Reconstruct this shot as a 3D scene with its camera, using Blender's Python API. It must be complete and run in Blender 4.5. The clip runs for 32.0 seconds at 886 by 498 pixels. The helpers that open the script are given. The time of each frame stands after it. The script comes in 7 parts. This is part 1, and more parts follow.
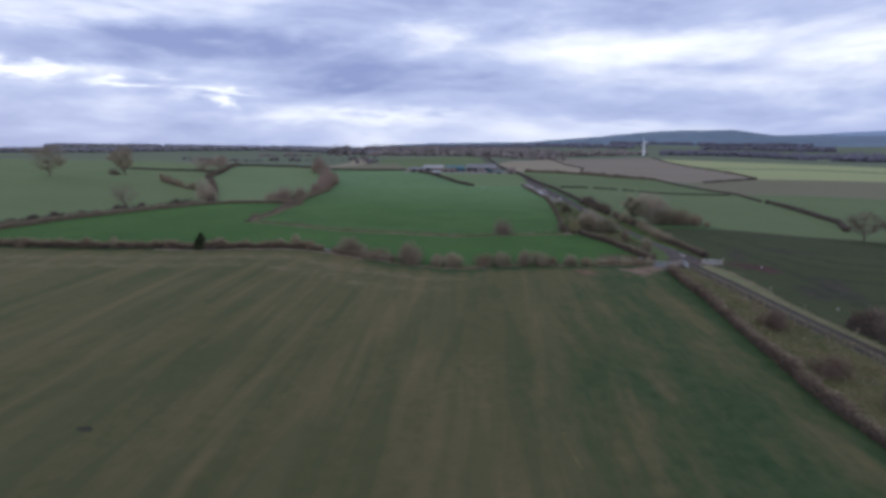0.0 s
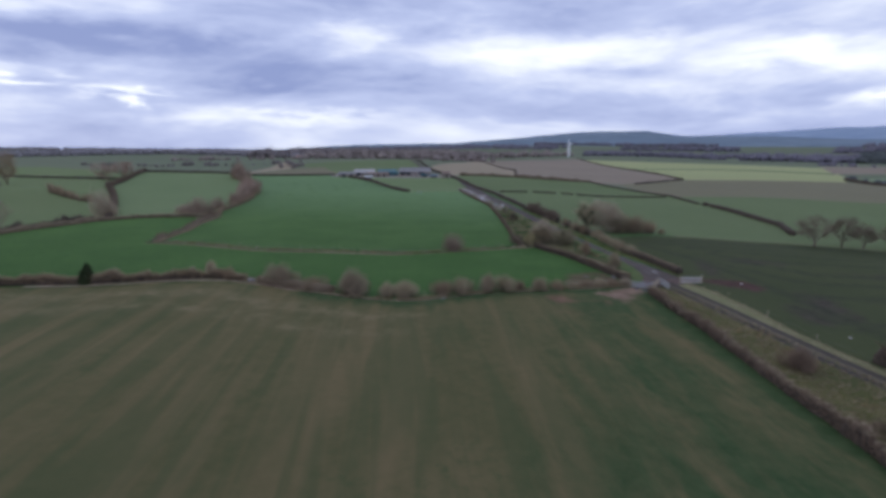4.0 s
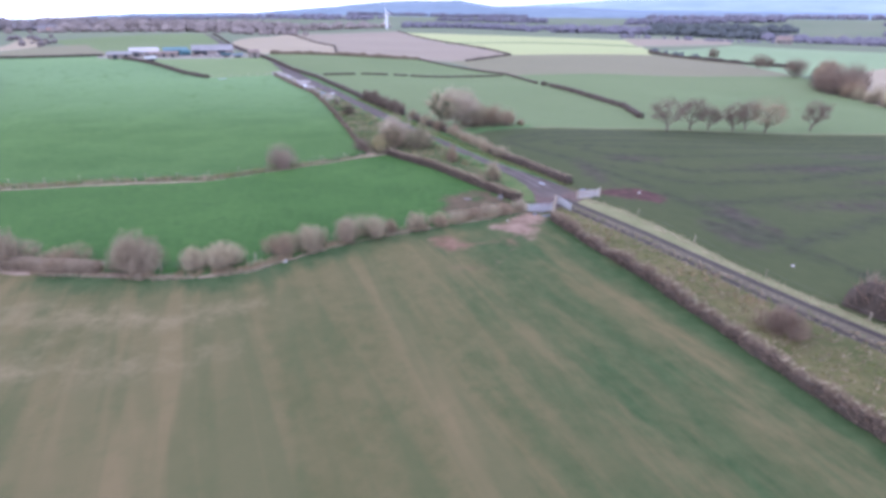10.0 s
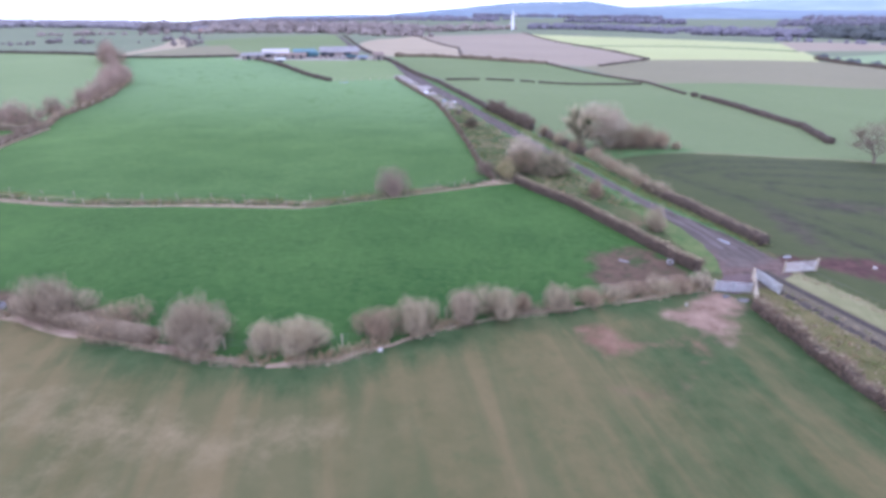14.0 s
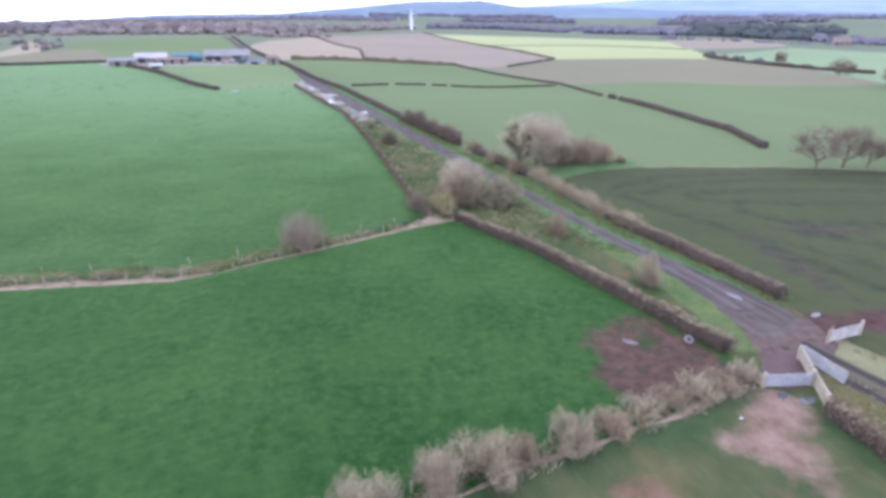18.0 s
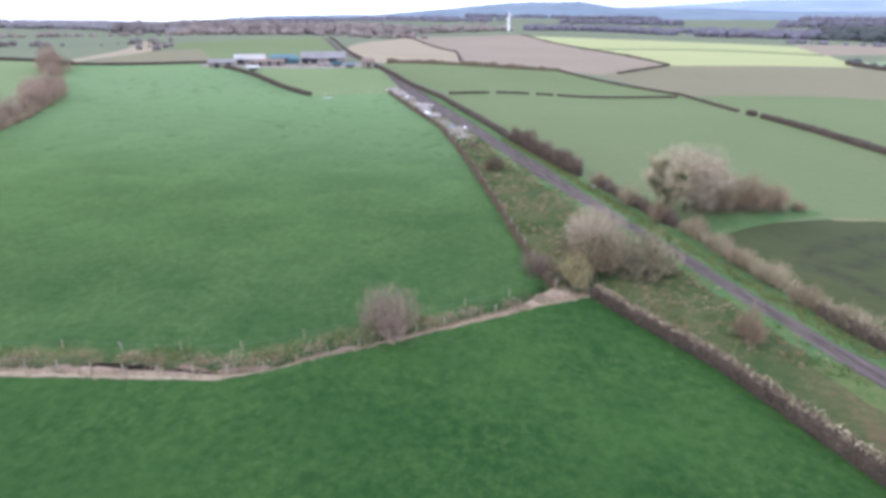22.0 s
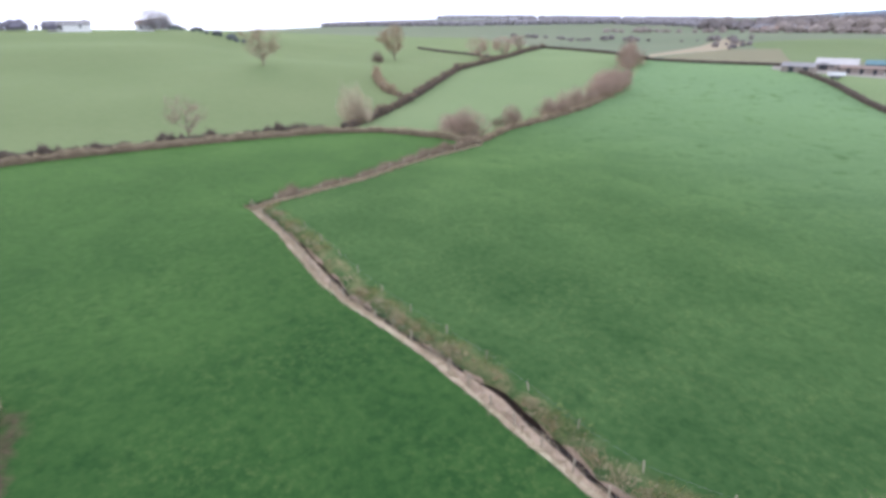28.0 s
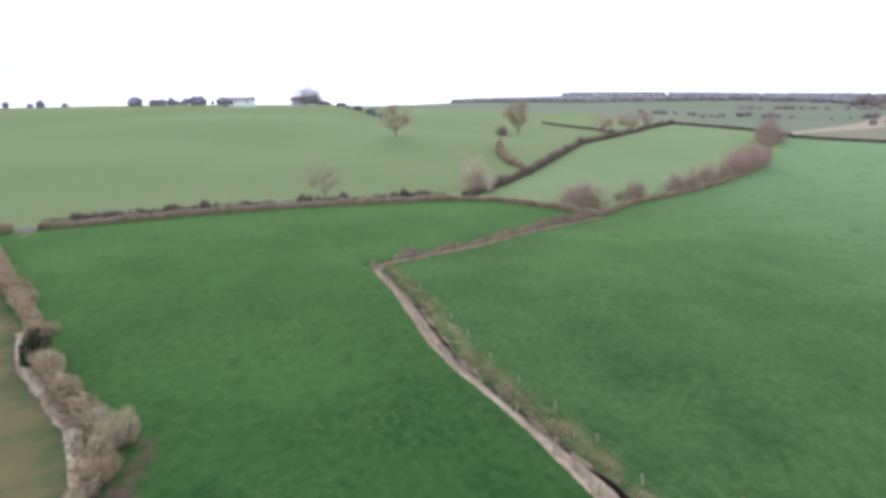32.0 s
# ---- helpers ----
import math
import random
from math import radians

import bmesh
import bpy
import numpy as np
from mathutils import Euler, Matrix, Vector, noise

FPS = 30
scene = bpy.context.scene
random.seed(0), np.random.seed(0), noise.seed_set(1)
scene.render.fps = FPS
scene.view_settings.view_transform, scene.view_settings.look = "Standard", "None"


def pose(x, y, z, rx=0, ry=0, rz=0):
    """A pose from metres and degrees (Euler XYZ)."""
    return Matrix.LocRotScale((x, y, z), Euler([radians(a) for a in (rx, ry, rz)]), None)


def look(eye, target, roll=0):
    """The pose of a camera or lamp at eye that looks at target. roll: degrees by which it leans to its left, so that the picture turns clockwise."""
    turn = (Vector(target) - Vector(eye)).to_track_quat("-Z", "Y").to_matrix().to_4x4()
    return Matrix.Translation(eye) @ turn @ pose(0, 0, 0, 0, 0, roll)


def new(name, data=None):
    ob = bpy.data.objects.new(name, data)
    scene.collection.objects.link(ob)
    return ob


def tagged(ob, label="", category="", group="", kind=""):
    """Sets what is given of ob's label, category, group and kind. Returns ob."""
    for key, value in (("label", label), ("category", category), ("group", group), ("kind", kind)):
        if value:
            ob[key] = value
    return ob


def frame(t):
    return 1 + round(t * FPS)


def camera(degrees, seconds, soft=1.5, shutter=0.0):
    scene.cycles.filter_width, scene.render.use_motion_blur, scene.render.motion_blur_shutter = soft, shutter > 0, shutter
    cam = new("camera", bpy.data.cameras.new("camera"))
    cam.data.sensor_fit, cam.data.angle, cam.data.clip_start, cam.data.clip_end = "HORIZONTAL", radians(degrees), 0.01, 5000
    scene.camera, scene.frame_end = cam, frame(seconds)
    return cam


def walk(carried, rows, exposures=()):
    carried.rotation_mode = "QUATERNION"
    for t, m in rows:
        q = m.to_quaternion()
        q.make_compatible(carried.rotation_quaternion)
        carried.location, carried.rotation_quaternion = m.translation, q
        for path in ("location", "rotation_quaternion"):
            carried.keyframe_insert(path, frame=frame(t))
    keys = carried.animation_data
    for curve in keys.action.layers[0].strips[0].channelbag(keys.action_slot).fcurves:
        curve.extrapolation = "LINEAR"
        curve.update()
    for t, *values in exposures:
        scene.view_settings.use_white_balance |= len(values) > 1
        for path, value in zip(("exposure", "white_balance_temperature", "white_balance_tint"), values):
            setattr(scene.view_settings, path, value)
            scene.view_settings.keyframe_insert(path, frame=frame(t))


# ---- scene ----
# ---- camera ----
def aim(x, y, z, yaw, pitch, roll):
    """A camera pose from its place, its heading (to the left of +y), its pitch and its roll, in degrees."""
    a, p = radians(yaw), radians(pitch)
    return look((x, y, z), (x - math.sin(a) * math.cos(p), y + math.cos(a) * math.cos(p), z + math.sin(p)), roll)


cam = camera(77.98, 32.0, soft=3.7)
PATH = [
    (0.0, aim(19.06, -50.62, 21.57, 23.61, -10.88, -0.03)),
    (0.5, aim(17.85, -48.85, 21.75, 23.67, -10.83, -0.03)),
    (1.0, aim(16.66, -47.10, 21.92, 23.61, -10.78, -0.05)),
    (1.5, aim(15.47, -45.37, 22.09, 23.70, -10.78, -0.10)),
    (2.0, aim(14.31, -43.68, 22.24, 23.81, -10.75, -0.21)),
    (2.5, aim(13.18, -42.02, 22.37, 23.91, -10.71, -0.44)),
    (4.5, aim(9.01, -35.97, 22.59, 14.63, -10.80, -0.22)),
    (4.6, aim(8.81, -35.59, 22.61, 14.76, -10.83, -0.18)),
    (4.7, aim(8.61, -35.21, 22.63, 14.74, -10.86, -0.15)),
    (4.8, aim(8.41, -34.83, 22.64, 14.22, -10.89, -0.11)),
    (4.9, aim(8.21, -34.45, 22.66, 11.88, -10.92, -0.07)),
    (5.0, aim(8.01, -34.07, 22.68, 7.48, -10.94, -0.03)),
    (5.1, aim(7.82, -33.66, 22.71, 3.40, -10.97, -0.00)),
    (5.2, aim(7.62, -33.24, 22.73, 0.82, -11.00, 0.02)),
    (5.3, aim(7.43, -32.83, 22.76, -0.59, -11.03, 0.04)),
    (5.4, aim(7.24, -32.42, 22.78, -1.07, -11.06, 0.06)),
    (5.5, aim(7.04, -32.00, 22.81, -1.38, -11.08, 0.09)),
    (6.0, aim(6.21, -29.89, 22.96, -1.48, -11.13, 0.19)),
    (6.5, aim(5.46, -27.75, 23.09, -1.64, -12.39, 0.22)),
    (6.6, aim(5.32, -27.32, 23.10, -1.69, -13.61, 0.22)),
    (6.7, aim(5.18, -26.89, 23.12, -1.73, -14.79, 0.22)),
    (6.8, aim(5.05, -26.46, 23.14, -1.78, -15.79, 0.23)),
    (6.9, aim(4.91, -26.03, 23.15, -1.82, -16.46, 0.23)),
    (7.0, aim(4.77, -25.60, 23.17, -1.87, -16.62, 0.23)),
    (7.1, aim(4.65, -25.19, 23.18, -1.91, -16.79, 0.23)),
    (7.2, aim(4.54, -24.77, 23.18, -1.95, -16.79, 0.23)),
    (7.3, aim(4.42, -24.35, 23.19, -1.99, -16.79, 0.24)),
    (7.4, aim(4.30, -23.93, 23.19, -2.03, -16.85, 0.24)),
    (7.5, aim(4.18, -23.52, 23.20, -2.07, -16.81, 0.24)),
    (7.6, aim(4.07, -23.10, 23.20, -2.10, -17.07, 0.21)),
    (7.7, aim(3.96, -22.68, 23.20, -2.13, -17.62, 0.17)),
    (7.8, aim(3.85, -22.27, 23.19, -2.16, -18.60, 0.14)),
    (7.9, aim(3.74, -21.85, 23.19, -2.19, -19.94, 0.11)),
    (8.0, aim(3.63, -21.43, 23.19, -2.22, -21.21, 0.07)),
    (8.1, aim(3.52, -21.02, 23.18, -2.26, -22.19, 0.05)),
    (8.2, aim(3.42, -20.60, 23.18, -2.30, -22.86, 0.03)),
    (8.3, aim(3.31, -20.19, 23.17, -2.33, -23.07, 0.01)),
    (8.4, aim(3.21, -19.77, 23.16, -2.37, -23.17, -0.01)),
    (8.5, aim(3.11, -19.35, 23.15, -2.41, -23.15, -0.03)),
    (9.0, aim(2.66, -17.27, 23.10, -2.49, -23.22, 0.05)),
    (9.5, aim(2.27, -15.19, 23.06, -2.55, -23.22, 0.04)),
    (10.0, aim(1.92, -13.12, 23.01, -2.65, -23.24, 0.04)),
    (10.5, aim(1.61, -11.02, 22.98, -2.66, -23.25, -0.02)),
    (11.0, aim(1.27, -8.89, 23.00, -2.71, -23.27, -0.02)),
    (11.5, aim(0.89, -6.72, 23.04, -2.73, -23.26, -0.03)),
    (12.0, aim(0.50, -4.57, 23.08, -2.70, -23.24, -0.01)),
    (12.1, aim(0.42, -4.13, 23.08, -2.68, -23.23, -0.02)),
    (12.2, aim(0.34, -3.69, 23.08, -2.69, -23.21, -0.03)),
    (12.3, aim(0.26, -3.25, 23.08, -2.63, -23.20, -0.04)),
    (12.4, aim(0.18, -2.81, 23.08, -1.87, -23.19, -0.05)),
    (12.5, aim(0.10, -2.36, 23.08, 0.78, -23.17, -0.06)),
    (12.6, aim(0.01, -1.93, 23.07, 4.38, -23.16, -0.08)),
    (12.7, aim(-0.07, -1.49, 23.06, 7.18, -23.15, -0.10)),
    (12.8, aim(-0.16, -1.05, 23.06, 8.60, -23.14, -0.12)),
    (12.9, aim(-0.25, -0.61, 23.05, 9.20, -23.13, -0.14)),
    (13.0, aim(-0.34, -0.17, 23.04, 9.41, -23.12, -0.16)),
    (13.5, aim(-0.79, 2.00, 22.99, 9.42, -23.11, -0.15)),
    (15.5, aim(-3.00, 10.71, 22.99, 9.42, -23.11, -0.20)),
    (16.0, aim(-3.59, 12.93, 22.95, 9.49, -23.12, -0.27)),
    (16.1, aim(-3.71, 13.37, 22.94, 9.54, -23.12, -0.26)),
    (16.2, aim(-3.84, 13.81, 22.94, 9.47, -23.13, -0.26)),
    (16.3, aim(-3.96, 14.24, 22.93, 8.65, -23.14, -0.25)),
    (16.4, aim(-4.09, 14.68, 22.93, 6.19, -23.15, -0.25)),
    (16.5, aim(-4.21, 15.12, 22.93, 3.08, -23.15, -0.24)),
    (16.6, aim(-4.34, 15.54, 22.93, 1.07, -23.16, -0.23)),
    (16.7, aim(-4.46, 15.96, 22.92, -0.04, -23.16, -0.21)),
    (16.8, aim(-4.58, 16.38, 22.92, -0.39, -23.16, -0.19)),
    (16.9, aim(-4.70, 16.80, 22.92, -0.57, -23.17, -0.17)),
    (17.0, aim(-4.83, 17.22, 22.92, -0.52, -23.17, -0.15)),
    (17.5, aim(-5.41, 19.42, 22.93, -0.53, -23.18, -0.17)),
    (18.0, aim(-5.97, 21.60, 22.92, -0.60, -23.18, -0.14)),
    (18.5, aim(-6.56, 23.85, 22.91, -0.71, -23.22, -0.16)),
    (18.6, aim(-6.66, 24.29, 22.90, -0.62, -23.21, -0.17)),
    (18.7, aim(-6.77, 24.72, 22.90, -0.41, -23.20, -0.18)),
    (18.8, aim(-6.87, 25.16, 22.90, 1.40, -23.19, -0.19)),
    (18.9, aim(-6.97, 25.60, 22.89, 4.47, -23.18, -0.20)),
    (19.0, aim(-7.07, 26.04, 22.89, 6.85, -23.17, -0.20)),
    (19.1, aim(-7.18, 26.48, 22.89, 8.23, -23.18, -0.21)),
    (19.2, aim(-7.28, 26.93, 22.89, 8.77, -23.19, -0.22)),
    (19.3, aim(-7.38, 27.37, 22.89, 8.93, -23.19, -0.23)),
    (19.4, aim(-7.48, 27.82, 22.89, 8.93, -23.20, -0.24)),
    (19.5, aim(-7.59, 28.26, 22.90, 8.85, -23.20, -0.24)),
    (20.0, aim(-8.17, 30.52, 22.98, 8.66, -23.22, -0.12)),
    (20.5, aim(-8.78, 32.78, 23.11, 8.61, -23.22, 0.00)),
    (21.0, aim(-9.40, 35.02, 23.21, 8.56, -23.20, -0.03)),
    (21.5, aim(-10.03, 37.22, 23.23, 8.49, -23.16, -0.05)),
    (22.0, aim(-10.65, 39.40, 23.18, 8.48, -23.08, -0.06)),
    (22.5, aim(-11.26, 41.57, 23.08, 8.52, -23.02, -0.17)),
    (22.6, aim(-11.39, 42.01, 23.06, 8.58, -23.00, -0.18)),
    (22.7, aim(-11.52, 42.45, 23.03, 8.57, -22.98, -0.19)),
    (22.8, aim(-11.64, 42.89, 23.00, 8.60, -22.97, -0.21)),
    (22.9, aim(-11.77, 43.32, 22.98, 9.17, -22.95, -0.22)),
    (23.0, aim(-11.89, 43.76, 22.95, 11.14, -22.93, -0.23)),
    (23.1, aim(-12.04, 44.19, 22.94, 14.76, -22.93, -0.25)),
    (23.2, aim(-12.20, 44.62, 22.92, 18.67, -22.92, -0.26)),
    (23.3, aim(-12.35, 45.04, 22.91, 21.30, -22.92, -0.27)),
    (23.4, aim(-12.50, 45.47, 22.90, 22.66, -22.91, -0.28)),
    (23.5, aim(-12.65, 45.90, 22.88, 23.26, -22.91, -0.29)),
    (24.0, aim(-13.51, 48.00, 22.96, 23.65, -22.92, -0.17)),
    (24.5, aim(-14.40, 49.78, 23.17, 24.22, -22.98, -0.02)),
    (26.5, aim(-15.64, 51.16, 23.81, 23.02, -23.60, -0.35)),
    (27.0, aim(-15.64, 51.15, 23.82, 23.91, -23.63, -0.33)),
    (27.1, aim(-15.63, 51.14, 23.82, 25.33, -23.60, -0.36)),
    (27.2, aim(-15.61, 51.13, 23.82, 28.63, -23.56, -0.40)),
    (27.3, aim(-15.60, 51.12, 23.81, 32.85, -23.53, -0.44)),
    (27.4, aim(-15.59, 51.11, 23.81, 38.20, -23.50, -0.48)),
    (27.5, aim(-15.58, 51.10, 23.81, 39.77, -23.46, -0.52)),
    (27.6, aim(-15.57, 51.09, 23.80, 41.94, -23.39, -0.56)),
    (27.7, aim(-15.55, 51.08, 23.79, 46.35, -23.33, -0.59)),
    (27.8, aim(-15.54, 51.06, 23.79, 51.20, -23.26, -0.63)),
    (27.9, aim(-15.52, 51.05, 23.78, 56.70, -23.19, -0.66)),
    (28.0, aim(-15.50, 51.04, 23.77, 61.76, -23.13, -0.70)),
    (28.1, aim(-15.49, 51.04, 23.77, 66.63, -23.09, -0.71)),
    (28.2, aim(-15.48, 51.05, 23.76, 69.39, -23.06, -0.72)),
    (28.3, aim(-15.46, 51.05, 23.75, 70.94, -23.02, -0.73)),
    (28.4, aim(-15.45, 51.05, 23.75, 71.54, -22.98, -0.75)),
    (28.5, aim(-15.43, 51.06, 23.74, 71.77, -22.95, -0.76)),
    (29.0, aim(-15.41, 51.06, 23.73, 72.14, -22.98, -0.73)),
    (29.5, aim(-15.43, 51.04, 23.71, 72.64, -24.09, -0.67)),
    (29.6, aim(-15.43, 51.04, 23.71, 72.73, -25.14, -0.68)),
    (29.7, aim(-15.42, 51.03, 23.70, 72.83, -26.41, -0.70)),
    (29.8, aim(-15.42, 51.02, 23.70, 72.92, -27.72, -0.71)),
    (29.9, aim(-15.42, 51.01, 23.69, 73.01, -29.19, -0.73)),
    (30.0, aim(-15.41, 51.01, 23.69, 73.10, -30.79, -0.74)),
    (30.1, aim(-15.42, 51.00, 23.69, 73.17, -32.37, -0.76)),
    (30.2, aim(-15.42, 50.99, 23.68, 73.24, -33.68, -0.77)),
    (30.3, aim(-15.43, 50.98, 23.68, 73.31, -35.11, -0.79)),
    (30.4, aim(-15.43, 50.97, 23.68, 73.38, -36.28, -0.80)),
    (30.5, aim(-15.44, 50.96, 23.67, 73.45, -37.00, -0.82)),
    (30.6, aim(-15.44, 50.96, 23.67, 73.51, -37.20, -0.83)),
    (30.7, aim(-15.45, 50.95, 23.67, 73.57, -37.04, -0.85)),
    (30.8, aim(-15.46, 50.95, 23.67, 73.63, -36.14, -0.86)),
    (30.9, aim(-15.47, 50.95, 23.67, 73.69, -34.81, -0.88)),
    (31.0, aim(-15.48, 50.95, 23.66, 73.75, -33.30, -0.89)),
    (31.1, aim(-15.48, 50.95, 23.66, 73.78, -31.40, -0.88)),
    (31.2, aim(-15.48, 50.95, 23.66, 73.82, -29.32, -0.86)),
    (31.3, aim(-15.48, 50.96, 23.65, 73.85, -27.38, -0.85)),
    (31.4, aim(-15.49, 50.96, 23.65, 73.88, -25.35, -0.84)),
    (31.5, aim(-15.49, 50.96, 23.65, 73.92, -23.64, -0.82)),
    (32.0, aim(-15.47, 50.95, 23.64, 74.15, -15.82, -0.77)),
]
EXPOSURES = [(0.0, -1.13, 6200, 8), (6.0, -1.07, 6250, 8), (6.6, -0.98, 6250, 9), (7.0, -0.85, 6200, 11), (7.6, -0.41, 6200, 13), (8.0, -0.05, 6150, 15), (8.6, 0.35, 6050, 17), (9.0, 0.53, 6000, 18), (13.0, 0.61, 5880, 20),
             (18.0, 0.60, 6150, 14), (22.0, 0.53, 6600, 9), (24.0, 0.50, 6750, 7), (27.0, 0.49, 6950, 6), (29.0, 0.49, 6950, 5), (30.0, 0.57, 6900, 5), (31.0, 0.95, 6900, 5), (31.5, 0.7, 6900, 5), (32.0, 0.3, 6900, 5)]

walk(cam, PATH, EXPOSURES)

# ---- world, sun ----
world = bpy.data.worlds.new("overcast_sky")
scene.world = world
world.use_nodes = True
wt = world.node_tree
for n in list(wt.nodes):
    wt.nodes.remove(n)


def wnode(kind, **values):
    n = wt.nodes.new(kind)
    for k, v in values.items():
        n.inputs[k].default_value = v
    return n


sky = wt.nodes.new("ShaderNodeTexSky")
sky.sky_type = "NISHITA"
sky.sun_disc = False
sky.sun_elevation = radians(28)
sky.sun_rotation = radians(-80)
wcoord = wt.nodes.new("ShaderNodeTexCoord")


def wmath(op, a, b=0.0):
    n = wt.nodes.new("ShaderNodeMath")
    n.operation = op
    for k, v in enumerate((a, b)):
        if isinstance(v, (int, float)):
            n.inputs[k].default_value = v
        else:
            wt.links.new(v, n.inputs[k])
    return n.outputs[0]


def wnoise(scale, stretch, turn, detail, distortion=0.3):
    """Cloud noise over the sky's directions, drawn out along the horizon."""
    mp = wt.nodes.new("ShaderNodeMapping")
    mp.inputs["Scale"].default_value, mp.inputs["Rotation"].default_value = (1.0, 1.0, stretch), turn
    wt.links.new(wcoord.outputs["Generated"], mp.inputs["Vector"])
    n = wnode("ShaderNodeTexNoise", Scale=scale, Detail=detail, Roughness=0.55, Distortion=distortion)
    wt.links.new(mp.outputs[0], n.inputs["Vector"])
    return n.outputs["Fac"]


parts_ = wt.nodes.new("ShaderNodeSeparateXYZ")
wt.links.new(wcoord.outputs["Generated"], parts_.inputs[0])
bend = wmath("SUBTRACT", wnoise(5.0, 3.0, (0.1, 0.05, 0.3), 4.0), 0.5)
swell = wmath("SUBTRACT", wnoise(9.0, 4.0, (0.0, 0.1, 1.3), 4.0), 0.5)
heading = wmath("ADD", wmath("MULTIPLY", wmath("ARCTAN2", wmath("MULTIPLY", parts_.outputs[0], -1.0), parts_.outputs[1]), 57.296), wmath("MULTIPLY", bend, 16.0))
rise_ = wmath("ADD", wmath("MULTIPLY", wmath("ARCSINE", parts_.outputs[2]), 57.296), wmath("MULTIPLY", swell, 4.6))


def billow(at, up, wide, high, amount):
    """A soft bright break (or dark bank, below zero) in the cloud sheet: heading, elevation and half sizes in degrees."""
    u = wmath("DIVIDE", wmath("SUBTRACT", heading, at), wide)
    v = wmath("DIVIDE", wmath("SUBTRACT", rise_, up), high)
    q = wmath("ADD", wmath("MULTIPLY", u, u), wmath("MULTIPLY", v, v))
    return wmath("MULTIPLY", wmath("EXPONENT", wmath("MULTIPLY", q, -1.0)), amount)


cover = wmath("ADD", wmath("MULTIPLY", wnoise(1.9, 4.6, (0.05, -0.06, 0.9), 8.0, 0.4), 0.75), wmath("MULTIPLY", wnoise(7.0, 4.0, (0.0, 0.04, 0.2), 6.0), 0.25))
for bank in ((47, 8.8, 14, 2.0, -0.2), (34, 6.4, 9, 1.5, -0.11), (30, 12.6, 7, 1.2, -0.05), (-31, 5.2, 4.5, 2.6, -0.17), (10, 3.4, 30, 1.3, -0.07), (18, 5.5, 8, 1.2, -0.08), (85, 9, 20, 3, 0.06),
             (60, 6.2, 6, 0.55, 0.28), (52, 5.2, 3.5, 0.4, 0.24), (43, 4.5, 3.0, 0.35, 0.22), (26, 10.8, 3.4, 1.7, 0.13), (58, 10.8, 8, 1.6, 0.14), (2, 8.8, 13, 1.7, 0.17), (-18, 7.4, 9, 1.3, 0.18), (-26, 5.9, 4, 0.6, 0.2), (-24, 3.2, 5, 0.6, 0.2),
             (-42, 9.5, 7, 3.0, 0.12), (30, 2.6, 9, 0.6, 0.12), (4, 12.5, 12, 1.6, 0.06)):
    cover = wmath("ADD", cover, billow(*bank))
ramp = wt.nodes.new("ShaderNodeValToRGB")
ramp.color_ramp.elements[0].position, ramp.color_ramp.elements[0].color = 0.33, (6.6, 7.8, 13.8, 1)
ramp.color_ramp.elements[1].position, ramp.color_ramp.elements[1].color = 0.71, (25.0, 25.2, 26.5, 1)
e = ramp.color_ramp.elements.new(0.5)
e.color = (12.4, 13.6, 19.4, 1)
wt.links.new(cover, ramp.inputs["Fac"])
mixer = wt.nodes.new("ShaderNodeMixRGB")
mixer.inputs["Fac"].default_value = 0.93
wt.links.new(sky.outputs[0], mixer.inputs["Color1"])
wt.links.new(ramp.outputs[0], mixer.inputs["Color2"])
back = wnode("ShaderNodeBackground", Strength=0.1)
wt.links.new(mixer.outputs[0], back.inputs["Color"])
wout = wt.nodes.new("ShaderNodeOutputWorld")
wt.links.new(back.outputs[0], wout.inputs["Surface"])

sun = new("sun", bpy.data.lights.new("sun", "SUN"))
sun.data.energy, sun.data.angle, sun.data.color = 0.6, radians(14), (1.0, 0.95, 0.88)
sun.matrix_world = look((0, 0, 60), (46, -8, 35))


# ---- materials ----
STRIPE = radians(-20)


